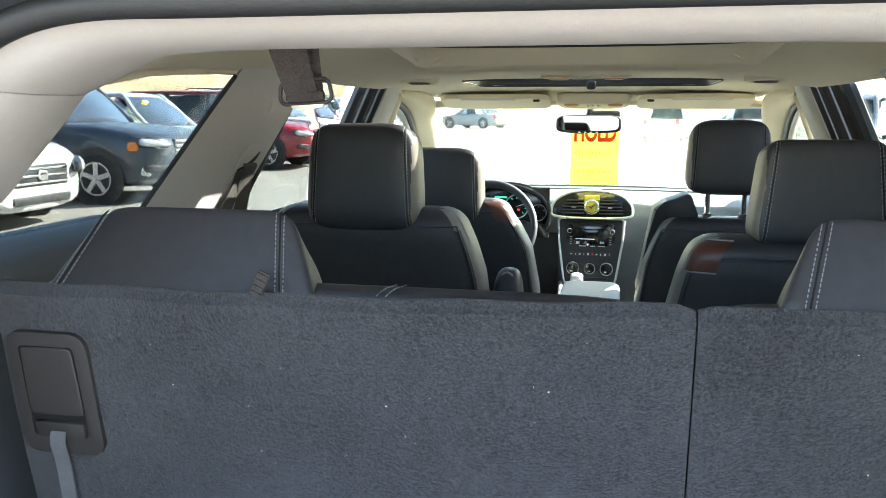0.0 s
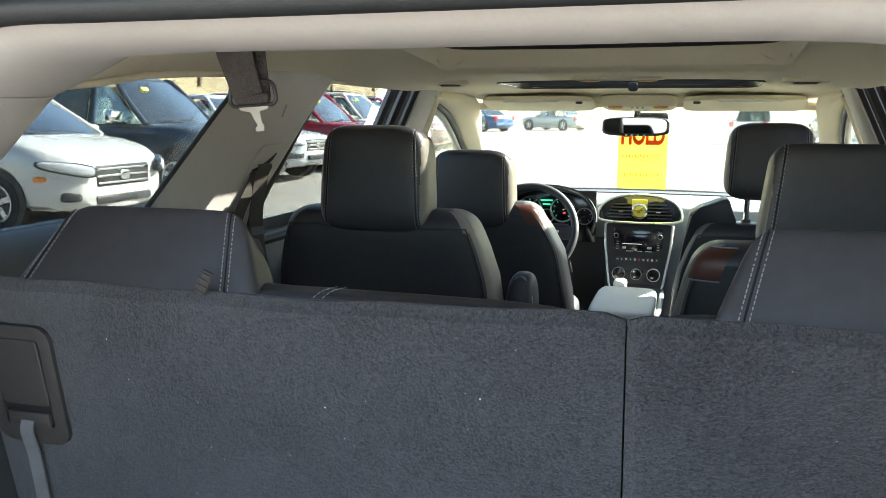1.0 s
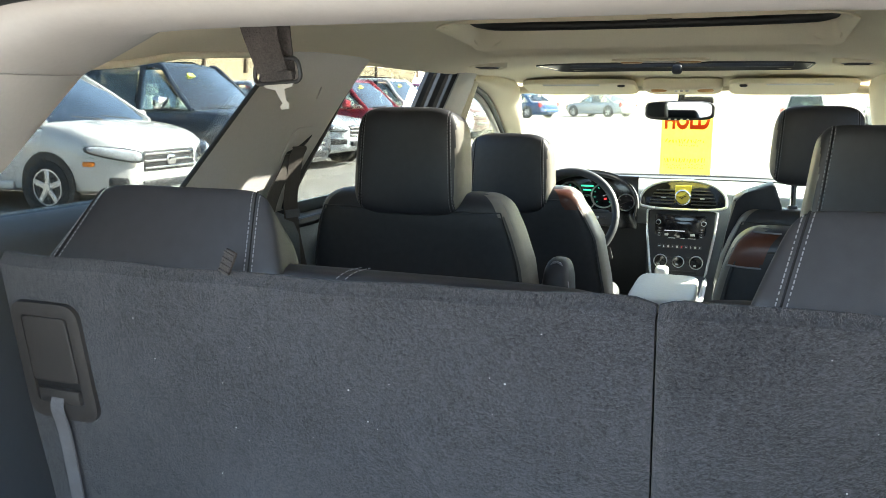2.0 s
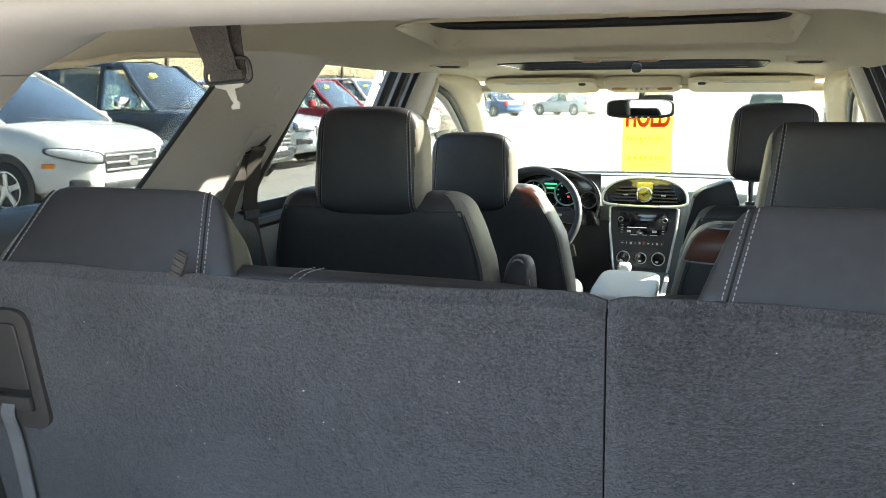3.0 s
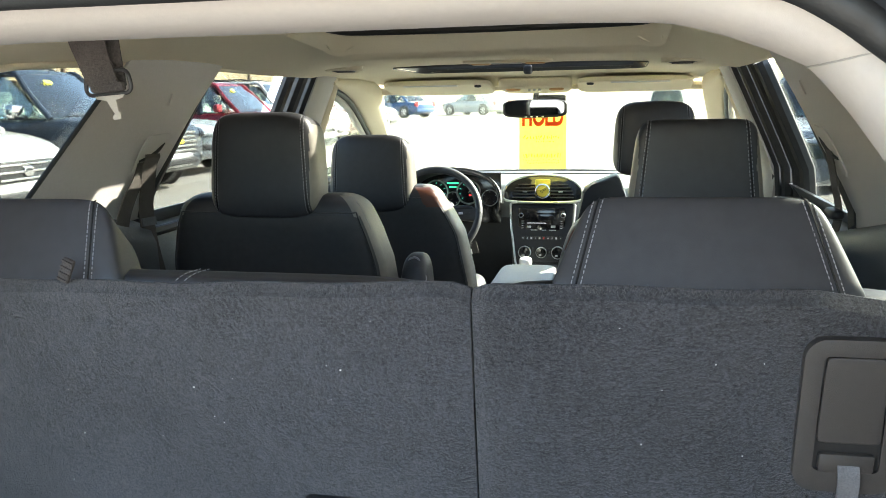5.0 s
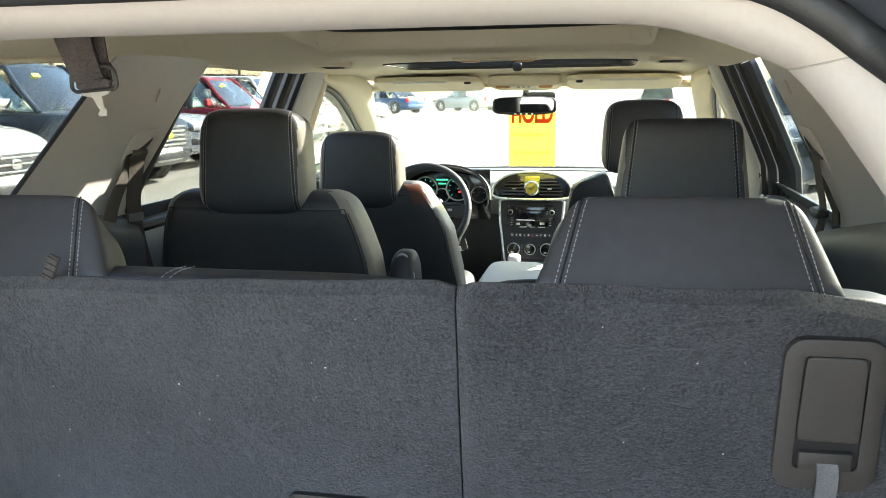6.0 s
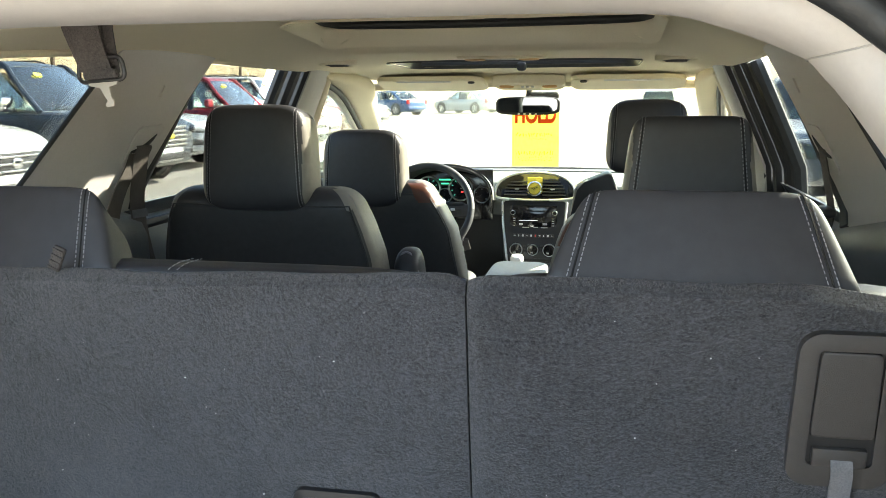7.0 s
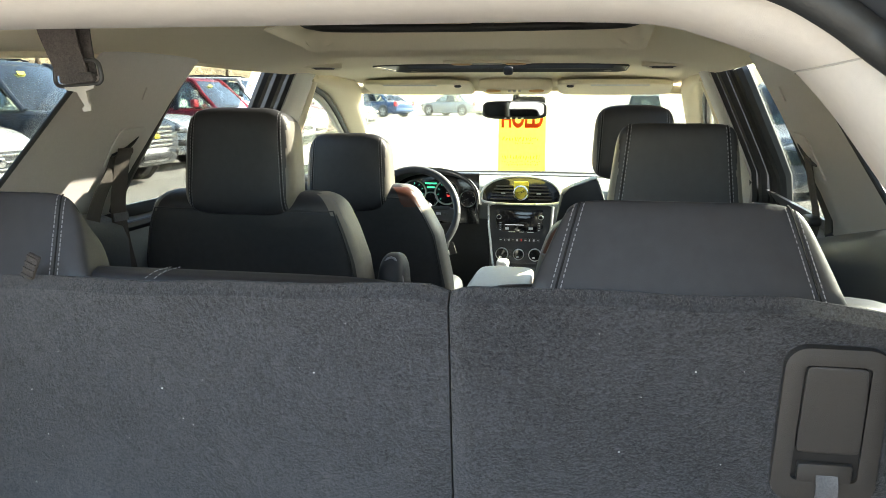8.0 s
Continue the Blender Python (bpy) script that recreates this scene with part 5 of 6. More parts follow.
for s in (-1, 1):
    sp = thing("speaker_vent", (s * 0.507, 2.39, roof_z(0.507, 2.39) - 0.012), "oval dark air vent with a beige rim in the headliner", "air vent", "roof air vents")
    z0 = roof_z(0.507, 2.39)
    bm = B()
    pts = [(0.062, 0.012), (0.060, -0.004), (0.052, -0.007), (0.042, -0.004), (0.040, 0.002)]
    rings = [[(s * 0.507 + r * math.cos(2 * math.pi * k / 32), 2.39 + r * 0.62 * math.sin(2 * math.pi * k / 32), z0 - 0.005 + h - 0.10 * r * 0.62 * math.sin(2 * math.pi * k / 32)) for k in range(32)] for r, h in pts]
    loft(bm, rings, True, False)
    part("rim", bm, HEADLINER, sp)
    bm = B()
    rings = [[(s * 0.507 + r * math.cos(2 * math.pi * k / 28), 2.39 + r * 0.62 * math.sin(2 * math.pi * k / 28), z0 - 0.0105 + h - 0.10 * r * 0.62 * math.sin(2 * math.pi * k / 28)) for k in range(28)] for r, h in ((0.004, 0.0), (0.034, 0.0), (0.042, 0.002), (0.042, 0.006))]
    loft(bm, rings, True, True)
    part("nozzle", bm, PLASTIC_BLK, sp, "dark round nozzle")
    for dy in (-0.016, 0, 0.016):
        bm = B()
        box(bm, (s * 0.507, 2.39 + dy, z0 - 0.0105 - 0.1 * dy), (0.06, 0.003, 0.003))
        part("fin", bm, PLASTIC_DK, sp)

lamp = thing("roof_lamp", (0, 2.43, roof_z(0, 2.43)), "beige roof lamp with two small frosted lenses", "ceiling lamp")
zl = roof_z(0, 2.43)
bm = B()
pillow(bm, (0, 2.43, zl - 0.002), (0.27, 0.10, 0.014), 6, 10)
part("housing", bm, HEADLINER, lamp)
for s in (-1, 1):
    bm = B()
    pillow(bm, (s * 0.082, 2.43, zl - 0.009), (0.060, 0.056, 0.008), 4, 8)
    part("lens", bm, LENS, lamp, "frosted amber lens")
bm = B()
box(bm, (0, 2.40, zl - 0.009), (0.09, 0.02, 0.006), 0.002)
part("switch", bm, TRIM, lamp)

over = thing("overhead_console", (0.004, 3.30, 1.57), "beige overhead console with two map lamps", "overhead console")
bm = B()
pillow(bm, (0.004, 3.285, 1.575), (0.285, 0.16, 0.05), 6, 12, lambda p: (p.x * (1 - 0.06 * p.y), p.y, p.z - 0.35 * p.y))
part("housing", bm, HEADLINER, over)
for s in (-1, 1):
    bm = B()
    pillow(bm, (0.004 + s * 0.085, 3.225, 1.560), (0.06, 0.03, 0.018), 3, 8)
    part("lens", bm, LENS, over, "frosted map lamp lens")
for k in range(3):
    bm = B()
    box(bm, (0.004 + (k - 1) * 0.02, 3.21, 1.556), (0.012, 0.008, 0.008), 0.002)
    part("button", bm, TRIM, over)

for s, x0, x1 in ((-1, -0.607, -0.166), (1, 0.172, 0.607)):
    vz = thing("sun_visor", ((x0 + x1) / 2, 3.26, 1.59), "beige sun visor folded up against the headliner", "sun visor", "sun visors")
    bm = B()
    pillow(bm, (0, 0, 0), (x1 - x0, 0.19, 0.024), 7, 14)
    bmesh.ops.transform(bm, matrix=Matrix.Translation(((x0 + x1) / 2, 3.245, 1.572)) @ Matrix.Rotation(radians(-12), 4, "X"), verts=bm.verts[:])
    part("panel", bm, HEADLINER, vz)
    bm = B()
    xm = (x0 + x1) / 2 + s * 0.02
    box(bm, (xm, 3.165, 1.580), (0.22, 0.02, 0.010), 0.002)
    part("label", bm, PRINT, vz, "pale printed label")
    bm = B()
    xk = x1 - 0.05 if s < 0 else x0 + 0.05
    pillow(bm, (xk, 3.170, 1.575), (0.028, 0.02, 0.012), 3, 6)
    part("clip", bm, PLASTIC_DK, vz, "dark clip")

# rear-view mirror
mir = thing("rear_view_mirror", (-0.019, 3.455, 1.480), "black framed rear-view mirror under the overhead console", "mirror")
MIRROR = bpy.data.materials.new("mirror glass")
MIRROR.use_nodes = True
MIRROR.node_tree.nodes["Principled BSDF"].inputs["Metallic"].default_value = 1.0
MIRROR.node_tree.nodes["Principled BSDF"].inputs["Roughness"].default_value = 0.02
MIRROR.node_tree.nodes["Principled BSDF"].inputs["Base Color"].default_value = (0.36, 0.39, 0.40, 1)
turn = Matrix.Translation((-0.019, 3.455, 1.480)) @ Matrix.Rotation(radians(-2), 4, "Z") @ Matrix.Rotation(radians(0.5), 4, "X")
bm = B()
pillow(bm, (0, 0.012, 0), (0.275, 0.04, 0.078), 6, 14, lambda p: (p.x, p.y, p.z * (1 - 0.12 * abs(p.x) ** 3)))
bmesh.ops.transform(bm, matrix=turn, verts=bm.verts[:])
part("housing", bm, PLASTIC_BLK, mir)
bm = B()
out2 = [(0.127 * math.copysign(abs(math.cos(a)) ** 0.35, math.cos(a)), 0.031 * math.copysign(abs(math.sin(a)) ** 0.5, math.sin(a))) for a in [2 * math.pi * k / 36 for k in range(36)]]
plate(bm, [turn @ Vector((x, -0.0105, z + 0.004)) for x, z in out2], turn.to_3x3() @ Vector((0, 0.003, 0)))
part("glass", bm, MIRROR, mir, "silvered mirror glass")
bm = B()
tube(bm, [(-0.019, 3.475, 1.50), (-0.016, 3.485, 1.53), (-0.012, 3.46, 1.55)], 0.013, 8)
part("stem", bm, PLASTIC_BLK, mir)
bm = B()
box(bm, (0.042, 3.49, 1.515), (0.14, 0.03, 0.045), 0.008)
part("sensor_cover", bm, PLASTIC_BLK, mir, "dark sensor cover")
for k in range(4):
    bm = B()
    pillow(bm, turn @ Vector((-0.036 + 0.024 * k, -0.012, -0.034)), (0.010, 0.006, 0.006), 3, 5)
    part("button", bm, SILVER, mir)

# yellow tag hanging behind the mirror
PAPER = bpy.data.materials.new("yellow translucent paper")
PAPER.use_nodes = True
pn, pl = PAPER.node_tree.nodes, PAPER.node_tree.links
pb = pn["Principled BSDF"]
pb.inputs["Base Color"].default_value = (0.85, 0.66, 0.015, 1)
pb.inputs["Roughness"].default_value = 0.8
ptr, pmx, ptc, pnz, prp = pn.new("ShaderNodeBsdfTranslucent"), pn.new("ShaderNodeMixShader"), pn.new("ShaderNodeTexCoord"), pn.new("ShaderNodeTexNoise"), pn.new("ShaderNodeValToRGB")
pnz.inputs["Scale"].default_value = 60
prp.color_ramp.elements[0].color, prp.color_ramp.elements[1].color = (0.93, 0.83, 0.25, 1), (0.95, 0.88, 0.36, 1)
pl.new(ptc.outputs["Object"], pnz.inputs["Vector"])
pl.new(pnz.outputs["Fac"], prp.inputs["Fac"])
pl.new(prp.outputs["Color"], ptr.inputs["Color"])
pl.new(prp.outputs["Color"], pb.inputs["Base Color"])
pmx.inputs[0].default_value = 0.45
pl.new(pb.outputs[0], pmx.inputs[1])
pl.new(ptr.outputs[0], pmx.inputs[2])
pl.new(pmx.outputs[0], pn["Material Output"].inputs["Surface"])
RED_INK = PAPER.copy()
RED_INK.name = "red print on paper"
for nd in RED_INK.node_tree.nodes:
    if nd.type == "VALTORGB":
        nd.color_ramp.elements[0].color, nd.color_ramp.elements[1].color = (0.72, 0.10, 0.02, 1), (0.80, 0.15, 0.03, 1)
PEN = RED_INK.copy()
PEN.name = "faded olive pen ink"
for nd in PEN.node_tree.nodes:
    if nd.type == "VALTORGB":
        nd.color_ramp.elements[0].color, nd.color_ramp.elements[1].color = (0.46, 0.36, 0.03, 1), (0.56, 0.44, 0.05, 1)
tag = thing("hang_tag", (0.01, 3.53, 1.216), "yellow paper tag with red lettering hanging from the mirror", "sign")
bm = B()
sheet(bm, lambda u, v: (-0.094 + 0.206 * u, 3.530 + 0.006 * math.sin(3 * u) * v, 1.216 + 0.275 * v), 8, 8, (0, 0.0006, 0))
part("paper", bm, PAPER, tag)
fc = bpy.data.curves.new("hold", "FONT")
fc.body, fc.size, fc.align_x, fc.extrude = "HOLD", 0.105, "CENTER", 0.0004
fc.offset = 0.0048
fob = bpy.data.objects.new("hold", fc)
fm = bpy.data.meshes.new_from_object(fob)
bpy.data.objects.remove(fob)
bm = B()
bm.from_mesh(fm)
bmesh.ops.transform(bm, matrix=Matrix.Translation((0.008, 3.5265, 1.408)) @ Matrix.Rotation(radians(90), 4, "X") @ Matrix.Diagonal((0.62, 1, 1, 1)), verts=bm.verts[:])
part("lettering", bm, RED_INK, tag, "red printed word", 20)
rg = random.Random(5)
for z, x0, x1, h, mt in ((1.348, -0.075, 0.085, 0.014, PEN), (1.328, -0.02, 0.06, 0.004, PEN), (1.266, -0.075, 0.09, 0.014, PEN), (1.248, -0.08, 0.09, 0.0035, PEN), (1.236, -0.06, 0.08, 0.005, PEN)):
    x = x0
    while x < x1:
        w = rg.uniform(0.004, 0.011)
        bm = B()
        box(bm, (min(x + w / 2, x1), 3.5255, z + 0.008 + rg.uniform(-0.003, 0.003)), (w * 0.5, 0.0008, h * rg.uniform(0.5, 1.4)), 0, 1, Matrix.Rotation(rg.uniform(-0.5, 0.7), 3, "Y"))
        part("writing_bar", bm, mt, tag)
        x += w + rg.uniform(0.001, 0.005)

# ---- belts ----
TONGUE = mat("bright steel tongue", (0.52, 0.50, 0.46), 0.3, metal=0.85, var=0.05)
belt = thing("centre_seat_belt", (-0.27, 0.785, 1.60), "dark grey seat belt hanging from the headliner with parked metal tongue", "seat belt")
bm = B()
ribbon(bm, smooth_path([(-0.284, 0.778, 1.625), (-0.283, 0.776, 1.602), (-0.277, 0.776, 1.580), (-0.268, 0.780, 1.548)], 6), 0.050, 0.003, (0.985, 0.13, 0), 0.76)
part("webbing", bm, WEBBING, belt)
bm = B()
ribbon(bm, smooth_path([(-0.274, 0.790, 1.625), (-0.272, 0.789, 1.602), (-0.268, 0.788, 1.580), (-0.264, 0.790, 1.548)], 6), 0.046, 0.003, (0.985, 0.13, 0), 0.78)
part("webbing", bm, WEBBING, belt)
rot = Matrix.Translation((-0.266, 0.785, 1.544)) @ Matrix.Rotation(radians(-3), 4, "Y") @ Matrix.Rotation(radians(-10), 4, "Z")
bm = B()
loop_pts = [(a * (1 - 4.0 * (b - 0.008)), 0.0, b) for a, b in rounded_rect(-0.033, 0.034, -0.006, 0.021, 0.009, 5)]
tube(bm, loop_pts + loop_pts[:1], 0.0025, 8, False)
bmesh.ops.transform(bm, matrix=rot, verts=bm.verts[:])
part("buckle_frame", bm, PLASTIC_BLK, belt, "thin black belt loop", 80)
bm = B()
pillow(bm, (0, 0, 0.002), (0.050, 0.010, 0.012), 5, 8)
bmesh.ops.transform(bm, matrix=rot, verts=bm.verts[:])
part("webbing_fold", bm, WEBBING, belt, "folded end of the webbing")
bm = B()
tong = [(-0.022, -0.006), (0.030, -0.006), (0.028, -0.010), (0.014, -0.013), (0.016, -0.030), (0.020, -0.034), (0.019, -0.042), (0.006, -0.043), (0.004, -0.038), (0.009, -0.034), (0.004, -0.026), (-0.002, -0.014), (-0.020, -0.010)]
plate(bm, [rot @ Vector((x * 0.85, -0.003, -0.003 + z * 0.78)) for x, z in tong], rot.to_3x3() @ Vector((0, 0.003, 0)))
part("tongue", bm, TONGUE, belt, "bright metal tongue")
bm = B()
plate(bm, [(-0.335, 0.783, 1.6065), (-0.26, 0.783, 1.6075), (-0.232, 0.812, 1.6085), (-0.26, 0.835, 1.6085), (-0.335, 0.828, 1.6065)], (0, 0, 0.005))
part("slot", bm, PLASTIC_BLK, belt, "dark slot in the headliner")

for s in (-1, 1):
    b2 = thing("second_row_seat_belt", (s * 0.76, 1.62, 1.0), "dark grey seat belt running down from the C-pillar guide", "seat belt", "second row belts")
    if s < 0:
        front = [(-0.728, 1.632, 1.412), (-0.722, 1.622, 1.405), (-0.734, 1.626, 1.385), (-0.752, 1.640, 1.335), (-0.764, 1.646, 1.28), (-0.758, 1.645, 1.20), (-0.735, 1.650, 1.08), (-0.70, 1.67, 0.90)]
        rear = [(-0.742, 1.620, 1.395), (-0.752, 1.610, 1.36), (-0.768, 1.585, 1.31), (-0.768, 1.548, 1.25), (-0.755, 1.515, 1.16), (-0.735, 1.50, 1.02), (-0.72, 1.50, 0.9)]
    else:
        front = [(0.735, 1.640, 1.412), (0.742, 1.650, 1.395), (0.755, 1.655, 1.34), (0.765, 1.655, 1.28), (0.755, 1.665, 1.20), (0.74, 1.68, 0.95)]
        rear = []
    for pts, wd in ((front, (0.28, 0.96, 0.0)), (rear, (0.15, 0.98, 0.0))) if s < 0 else ((front, (-0.05, 0.99, 0.05)),):
        bm = B()
        ribbon(bm, smooth_path(pts, 6), 0.043, 0.0025, wd)
        # straps in the webbing coloured as if the sun lay on it
        part("webbing", bm, WEBBING_LIT, b2)
    if s < 0:
        bm = B()
        ribbon(bm, [(-0.7595, 1.6455, 1.262), (-0.758, 1.6455, 1.243)], 0.0415, 0.0042, (0.28, 0.96, 0.0))
        part("label", bm, WEBBING_G, b2, "pale sewn label")
    else:
        bm = B()
        pillow(bm, (0.757, 1.655, 1.285), (0.03, 0.075, 0.022), 3, 8)
        part("tongue", bm, PLASTIC_BLK, b2, "black belt tongue")

# ---- outside ----
ASPHALT = mat("pale worn asphalt", (0.17, 0.162, 0.148), 0.9, var=0.18, scale=30, big=0.25, bump=0.5, bump_scale=120)
DRY_GRASS = mat("dry straw grass", (0.27, 0.215, 0.125), 0.95, var=0.5, scale=6, big=0.12, bump=0.8, bump_scale=20)


def lot_z(x, y):
    """The car park climbs gently to the row of cars and along it."""
    t = min(1.0, max(0.0, (-2.5 - x) / 3.5))
    return t * t * (3 - 2 * t) * (0.09 + 0.010 * min(max(y, 0.0), 40.0))


def lot_at(u, v):
    x = -24 + 30 * u / 0.75 if u < 0.75 else 6 + 314 * ((u - 0.75) / 0.25) ** 2
    y = -200 + 190 * v / 0.2 if v < 0.2 else (-10 + 60 * (v - 0.2) / 0.5 if v < 0.7 else 50 + 650 * ((v - 0.7) / 0.3) ** 2)
    return (x, y, lot_z(x, y))


bm = B()
sheet(bm, lot_at, 64, 60, (0, 0, -0.2))
solo("ground", bm, ASPHALT, "pale sunlit asphalt of the car park", "ground", kind="structure")
bm = B()


def bank_at(u, v):
    x, y = -24 - 476 * u * u, -200 + 900 * v
    d = -24 - x
    return (x, y, lot_z(-24, y) + min(0.26 * d, 5.5 + 0.04 * d) + 0.35 * math.sin(y * 0.05 + 2) * min(1, d / 20))


sheet(bm, bank_at, 30, 90, (0, 0, -0.2))
solo("ground_bank", bm, DRY_GRASS, "dry straw coloured grass bank beyond the parked cars", "bank", kind="structure")
bm = B()
for k in range(40):
    yk = -120 + 12 * k
    box(bm, (-23.9, yk, lot_z(-24, yk) + 0.08), (0.2, 11.97, 0.16), 0.02, 1)
solo("kerb", bm, mat("pale concrete kerb", (0.42, 0.41, 0.39), 0.9, var=0.15), "pale concrete kerb between car park and grass", "kerb", kind="stuff")

BARK = mat("grey brown bark", (0.10, 0.075, 0.055), 0.9, var=0.4, scale=12, big=2, bump=0.8, bump_scale=30)


def bare_tree(x, y, h, seed):
    """A leafless tree on the bank: a tapered trunk with limbs and twigs."""
    rng = random.Random(seed)
    d = -24 - x
    base = Vector((x, y, lot_z(-24, y) + min(0.26 * d, 5.5 + 0.04 * d) - 0.1))
    ob = thing("bare_tree", base, "leafless grey brown tree on the dry grass bank", "tree", "bank trees")
    trunk = smooth_path([base, base + Vector((0.1, 0.05, h * 0.3)), base + Vector((-0.08, 0.1, h * 0.65)), base + Vector((0.05, 0, h))], 4)
    bm = B()
    tube(bm, trunk, [h * 0.022 * (1 - 0.85 * k / (len(trunk) - 1)) for k in range(len(trunk))], 8)
    part("trunk", bm, BARK, ob)
    for k in range(9):
        p = trunk[4 + (k * 7) // 9]
        a, ln = k * 2.4 + rng.uniform(-0.3, 0.3), h * rng.uniform(0.22, 0.36)
        end = p + Vector((math.cos(a) * ln * 0.7, math.sin(a) * ln * 0.7, ln * rng.uniform(0.5, 0.9)))
        mid = p.lerp(end, 0.5) + Vector((0, 0, -0.06 * ln))
        limb = smooth_path([p, mid, end], 4)
        bm = B()
        tube(bm, limb, [h * 0.008 * (1 - 0.8 * q / (len(limb) - 1)) for q in range(len(limb))], 5)
        for q in range(7):
            r = limb[2 + q % 6]
            t = r + Vector((rng.uniform(-1, 1), rng.uniform(-1, 1), rng.uniform(0.3, 1.2))) * ln * 0.28
            tube(bm, [r, r.lerp(t, 0.5) + Vector((0, 0, 0.03)), t], [h * 0.003, h * 0.002, h * 0.001], 4)
        part("limb", bm, BARK, ob)
    return ob


def paint(name, color, rough=0.3, metal=0.0):
    return mat(name, color, rough, metal=metal, var=0.06, scale=8, big=0.8, coat=0.6, rough_var=0.06)


CAR_GLASS = glass("car window glass", (0.86, 0.94, 0.92), 0.55, 0.03)
CAR_GLASS_DK = glass("dark car window glass", (0.40, 0.43, 0.43), 0.20, 0.03)
TYRE = mat("tyre rubber", (0.02, 0.02, 0.021), 0.85, var=0.2, scale=50)
ALLOY = mat("silver alloy", (0.6, 0.6, 0.61), 0.35, metal=0.8, var=0.08)
LAMP_CLEAR = mat("clear headlamp", (0.42, 0.44, 0.47), 0.12, metal=0.3, var=0.5, scale=18)
LAMP_AMBER = mat("amber lamp", (0.7, 0.2, 0.02), 0.2, var=0.1)
LAMP_RED = mat("red tail lamp", (0.5, 0.02, 0.02), 0.2, var=0.1)
DARK_TRIM = mat("dark car trim", (0.018, 0.018, 0.02), 0.5, var=0.15)
SEAT_TAN = mat("tan seat cloth", (0.62, 0.60, 0.53), 0.8, var=0.1)
CAR_DASH = mat("grey car dashboard", (0.48, 0.52, 0.50), 0.6, var=0.1)
LAMP_DARK = mat("dark headlamp housing", (0.03, 0.032, 0.036), 0.12, coat=0.5, var=0.2)
STICKER = mat("yellow window sticker", (0.8, 0.75, 0.1), 0.6)


def vehicle(name, at, heading, L, W, H, kind, body, label, chrome=False, rails=False, amber=False, two_tone=False, arch=0.0):
    """A parked road vehicle. at: its middle on the ground; heading: degrees that its nose is turned from +x. kind: suv, van, sedan or pickup."""
    ob = thing(name, (0, 0, 0), label, "car", "parked cars")
    hl, hw = L / 2, W / 2
    prof = {                                     # x of windscreen foot, roof front, roof rear, rear glass foot; belt, hood front and hood rear heights as parts of L or H
        "suv": (0.205, 0.075, -0.43, -0.485, 0.60, 0.50, 0.61),
        "van": (0.298, 0.11, -0.43, -0.485, 0.57, 0.465, 0.615),
        "sedan": (0.200, 0.05, -0.20, -0.36, 0.63, 0.50, 0.64),
        "pickup": (0.190, 0.08, -0.08, -0.12, 0.62, 0.56, 0.64)}[kind]
    xa, xb, xc, xd = [p * L for p in prof[:4]]
    zb, zn, zh = [p * H for p in prof[4:]]
    clear = 0.24 if kind != "sedan" else 0.18
    wr = 0.365 if kind in ("suv", "pickup") else 0.325
    xf, xr = hl - 0.185 * L, -hl + 0.20 * L
    # lower body
    rings = []
    stn = [-1.0, -0.985, -0.94, -0.80, -0.55, -0.2, 0.1, prof[0] * 2, 0.60, 0.75, 0.84, 0.88, 0.92, 0.95, 0.975, 0.99, 1.0]
    for q in stn:
        x = q * hl
        if q <= prof[0] * 2:
            top = zb if kind not in ("sedan",) or x > xd else zb - 0.02
            if kind == "pickup" and x < xd:
                top = zb - 0.06
        else:
            t = (q - prof[0] * 2) / (1 - prof[0] * 2)
            top = zh + (zn - zh) * t ** 1.6
        nose = max(0.0, (abs(q) - 0.80) / 0.20)
        w = hw * (1 - (0.30 if q > 0 else 0.16) * nose ** 2.2)
        lo = clear + ((0.0 if kind == "van" else 0.10) * nose if q > 0 else 0.14 * nose)
        if abs(q) > 0.97:
            top -= 0.10 * (abs(q) - 0.97) / 0.03
            lo += 0.05 * (abs(q) - 0.97) / 0.03
        mid = lo + (top - lo) * 0.55
        half = [(0.0, lo), (w * 0.80, lo), (w * 0.95, lo + 0.06), (w * 0.99, lo + 0.2), (w, mid), (w * 0.985, mid + (top - mid) * 0.55), (w * 0.945, top - 0.035), (w * 0.89, top), (w * 0.5, top + 0.022), (0.0, top + 0.03)]
        ring = [(x, y, z) for y, z in half] + [(x, -y, z) for y, z in half[-2:0:-1]]
        rings.append(ring)
    hull = part("body", loft(B(), rings), body, ob, angle=42)
    # cabin: roof skin on pillars, open between them
    wt, wb = hw * 0.74, hw * 0.93
    rows_ = [(xc - 0.05, H - 0.13, wt + 0.02), (xc + 0.03, H - 0.035, wt), (xc + 0.20, H - 0.005, wt), ((xb + xc) / 2, H, wt), (xb - 0.15, H - 0.012, wt), (xb, H - 0.045, wt), (xb + 0.07, H - 0.085, wt)]
    rings = []
    for x, z, w in rows_:
        rings.append([(x, -w, z - 0.07), (x, -w * 0.97, z - 0.02), (x, -w * 0.80, z), (x, -w * 0.4, z + 0.012), (x, w * 0.4, z + 0.012), (x, w * 0.80, z), (x, w * 0.97, z - 0.02), (x, w, z - 0.07), (x, w * 0.9, z - 0.05), (x, -w * 0.9, z - 0.05)])
    roof_part = part("roof_panel", loft(B(), rings), body, ob, angle=42)

    def on_side(s, x, z, out=0.008):
        t = (z - zb + 0.03) / (H - zb)
        return Vector((x, s * (wb + (wt - wb) * t + out), z))
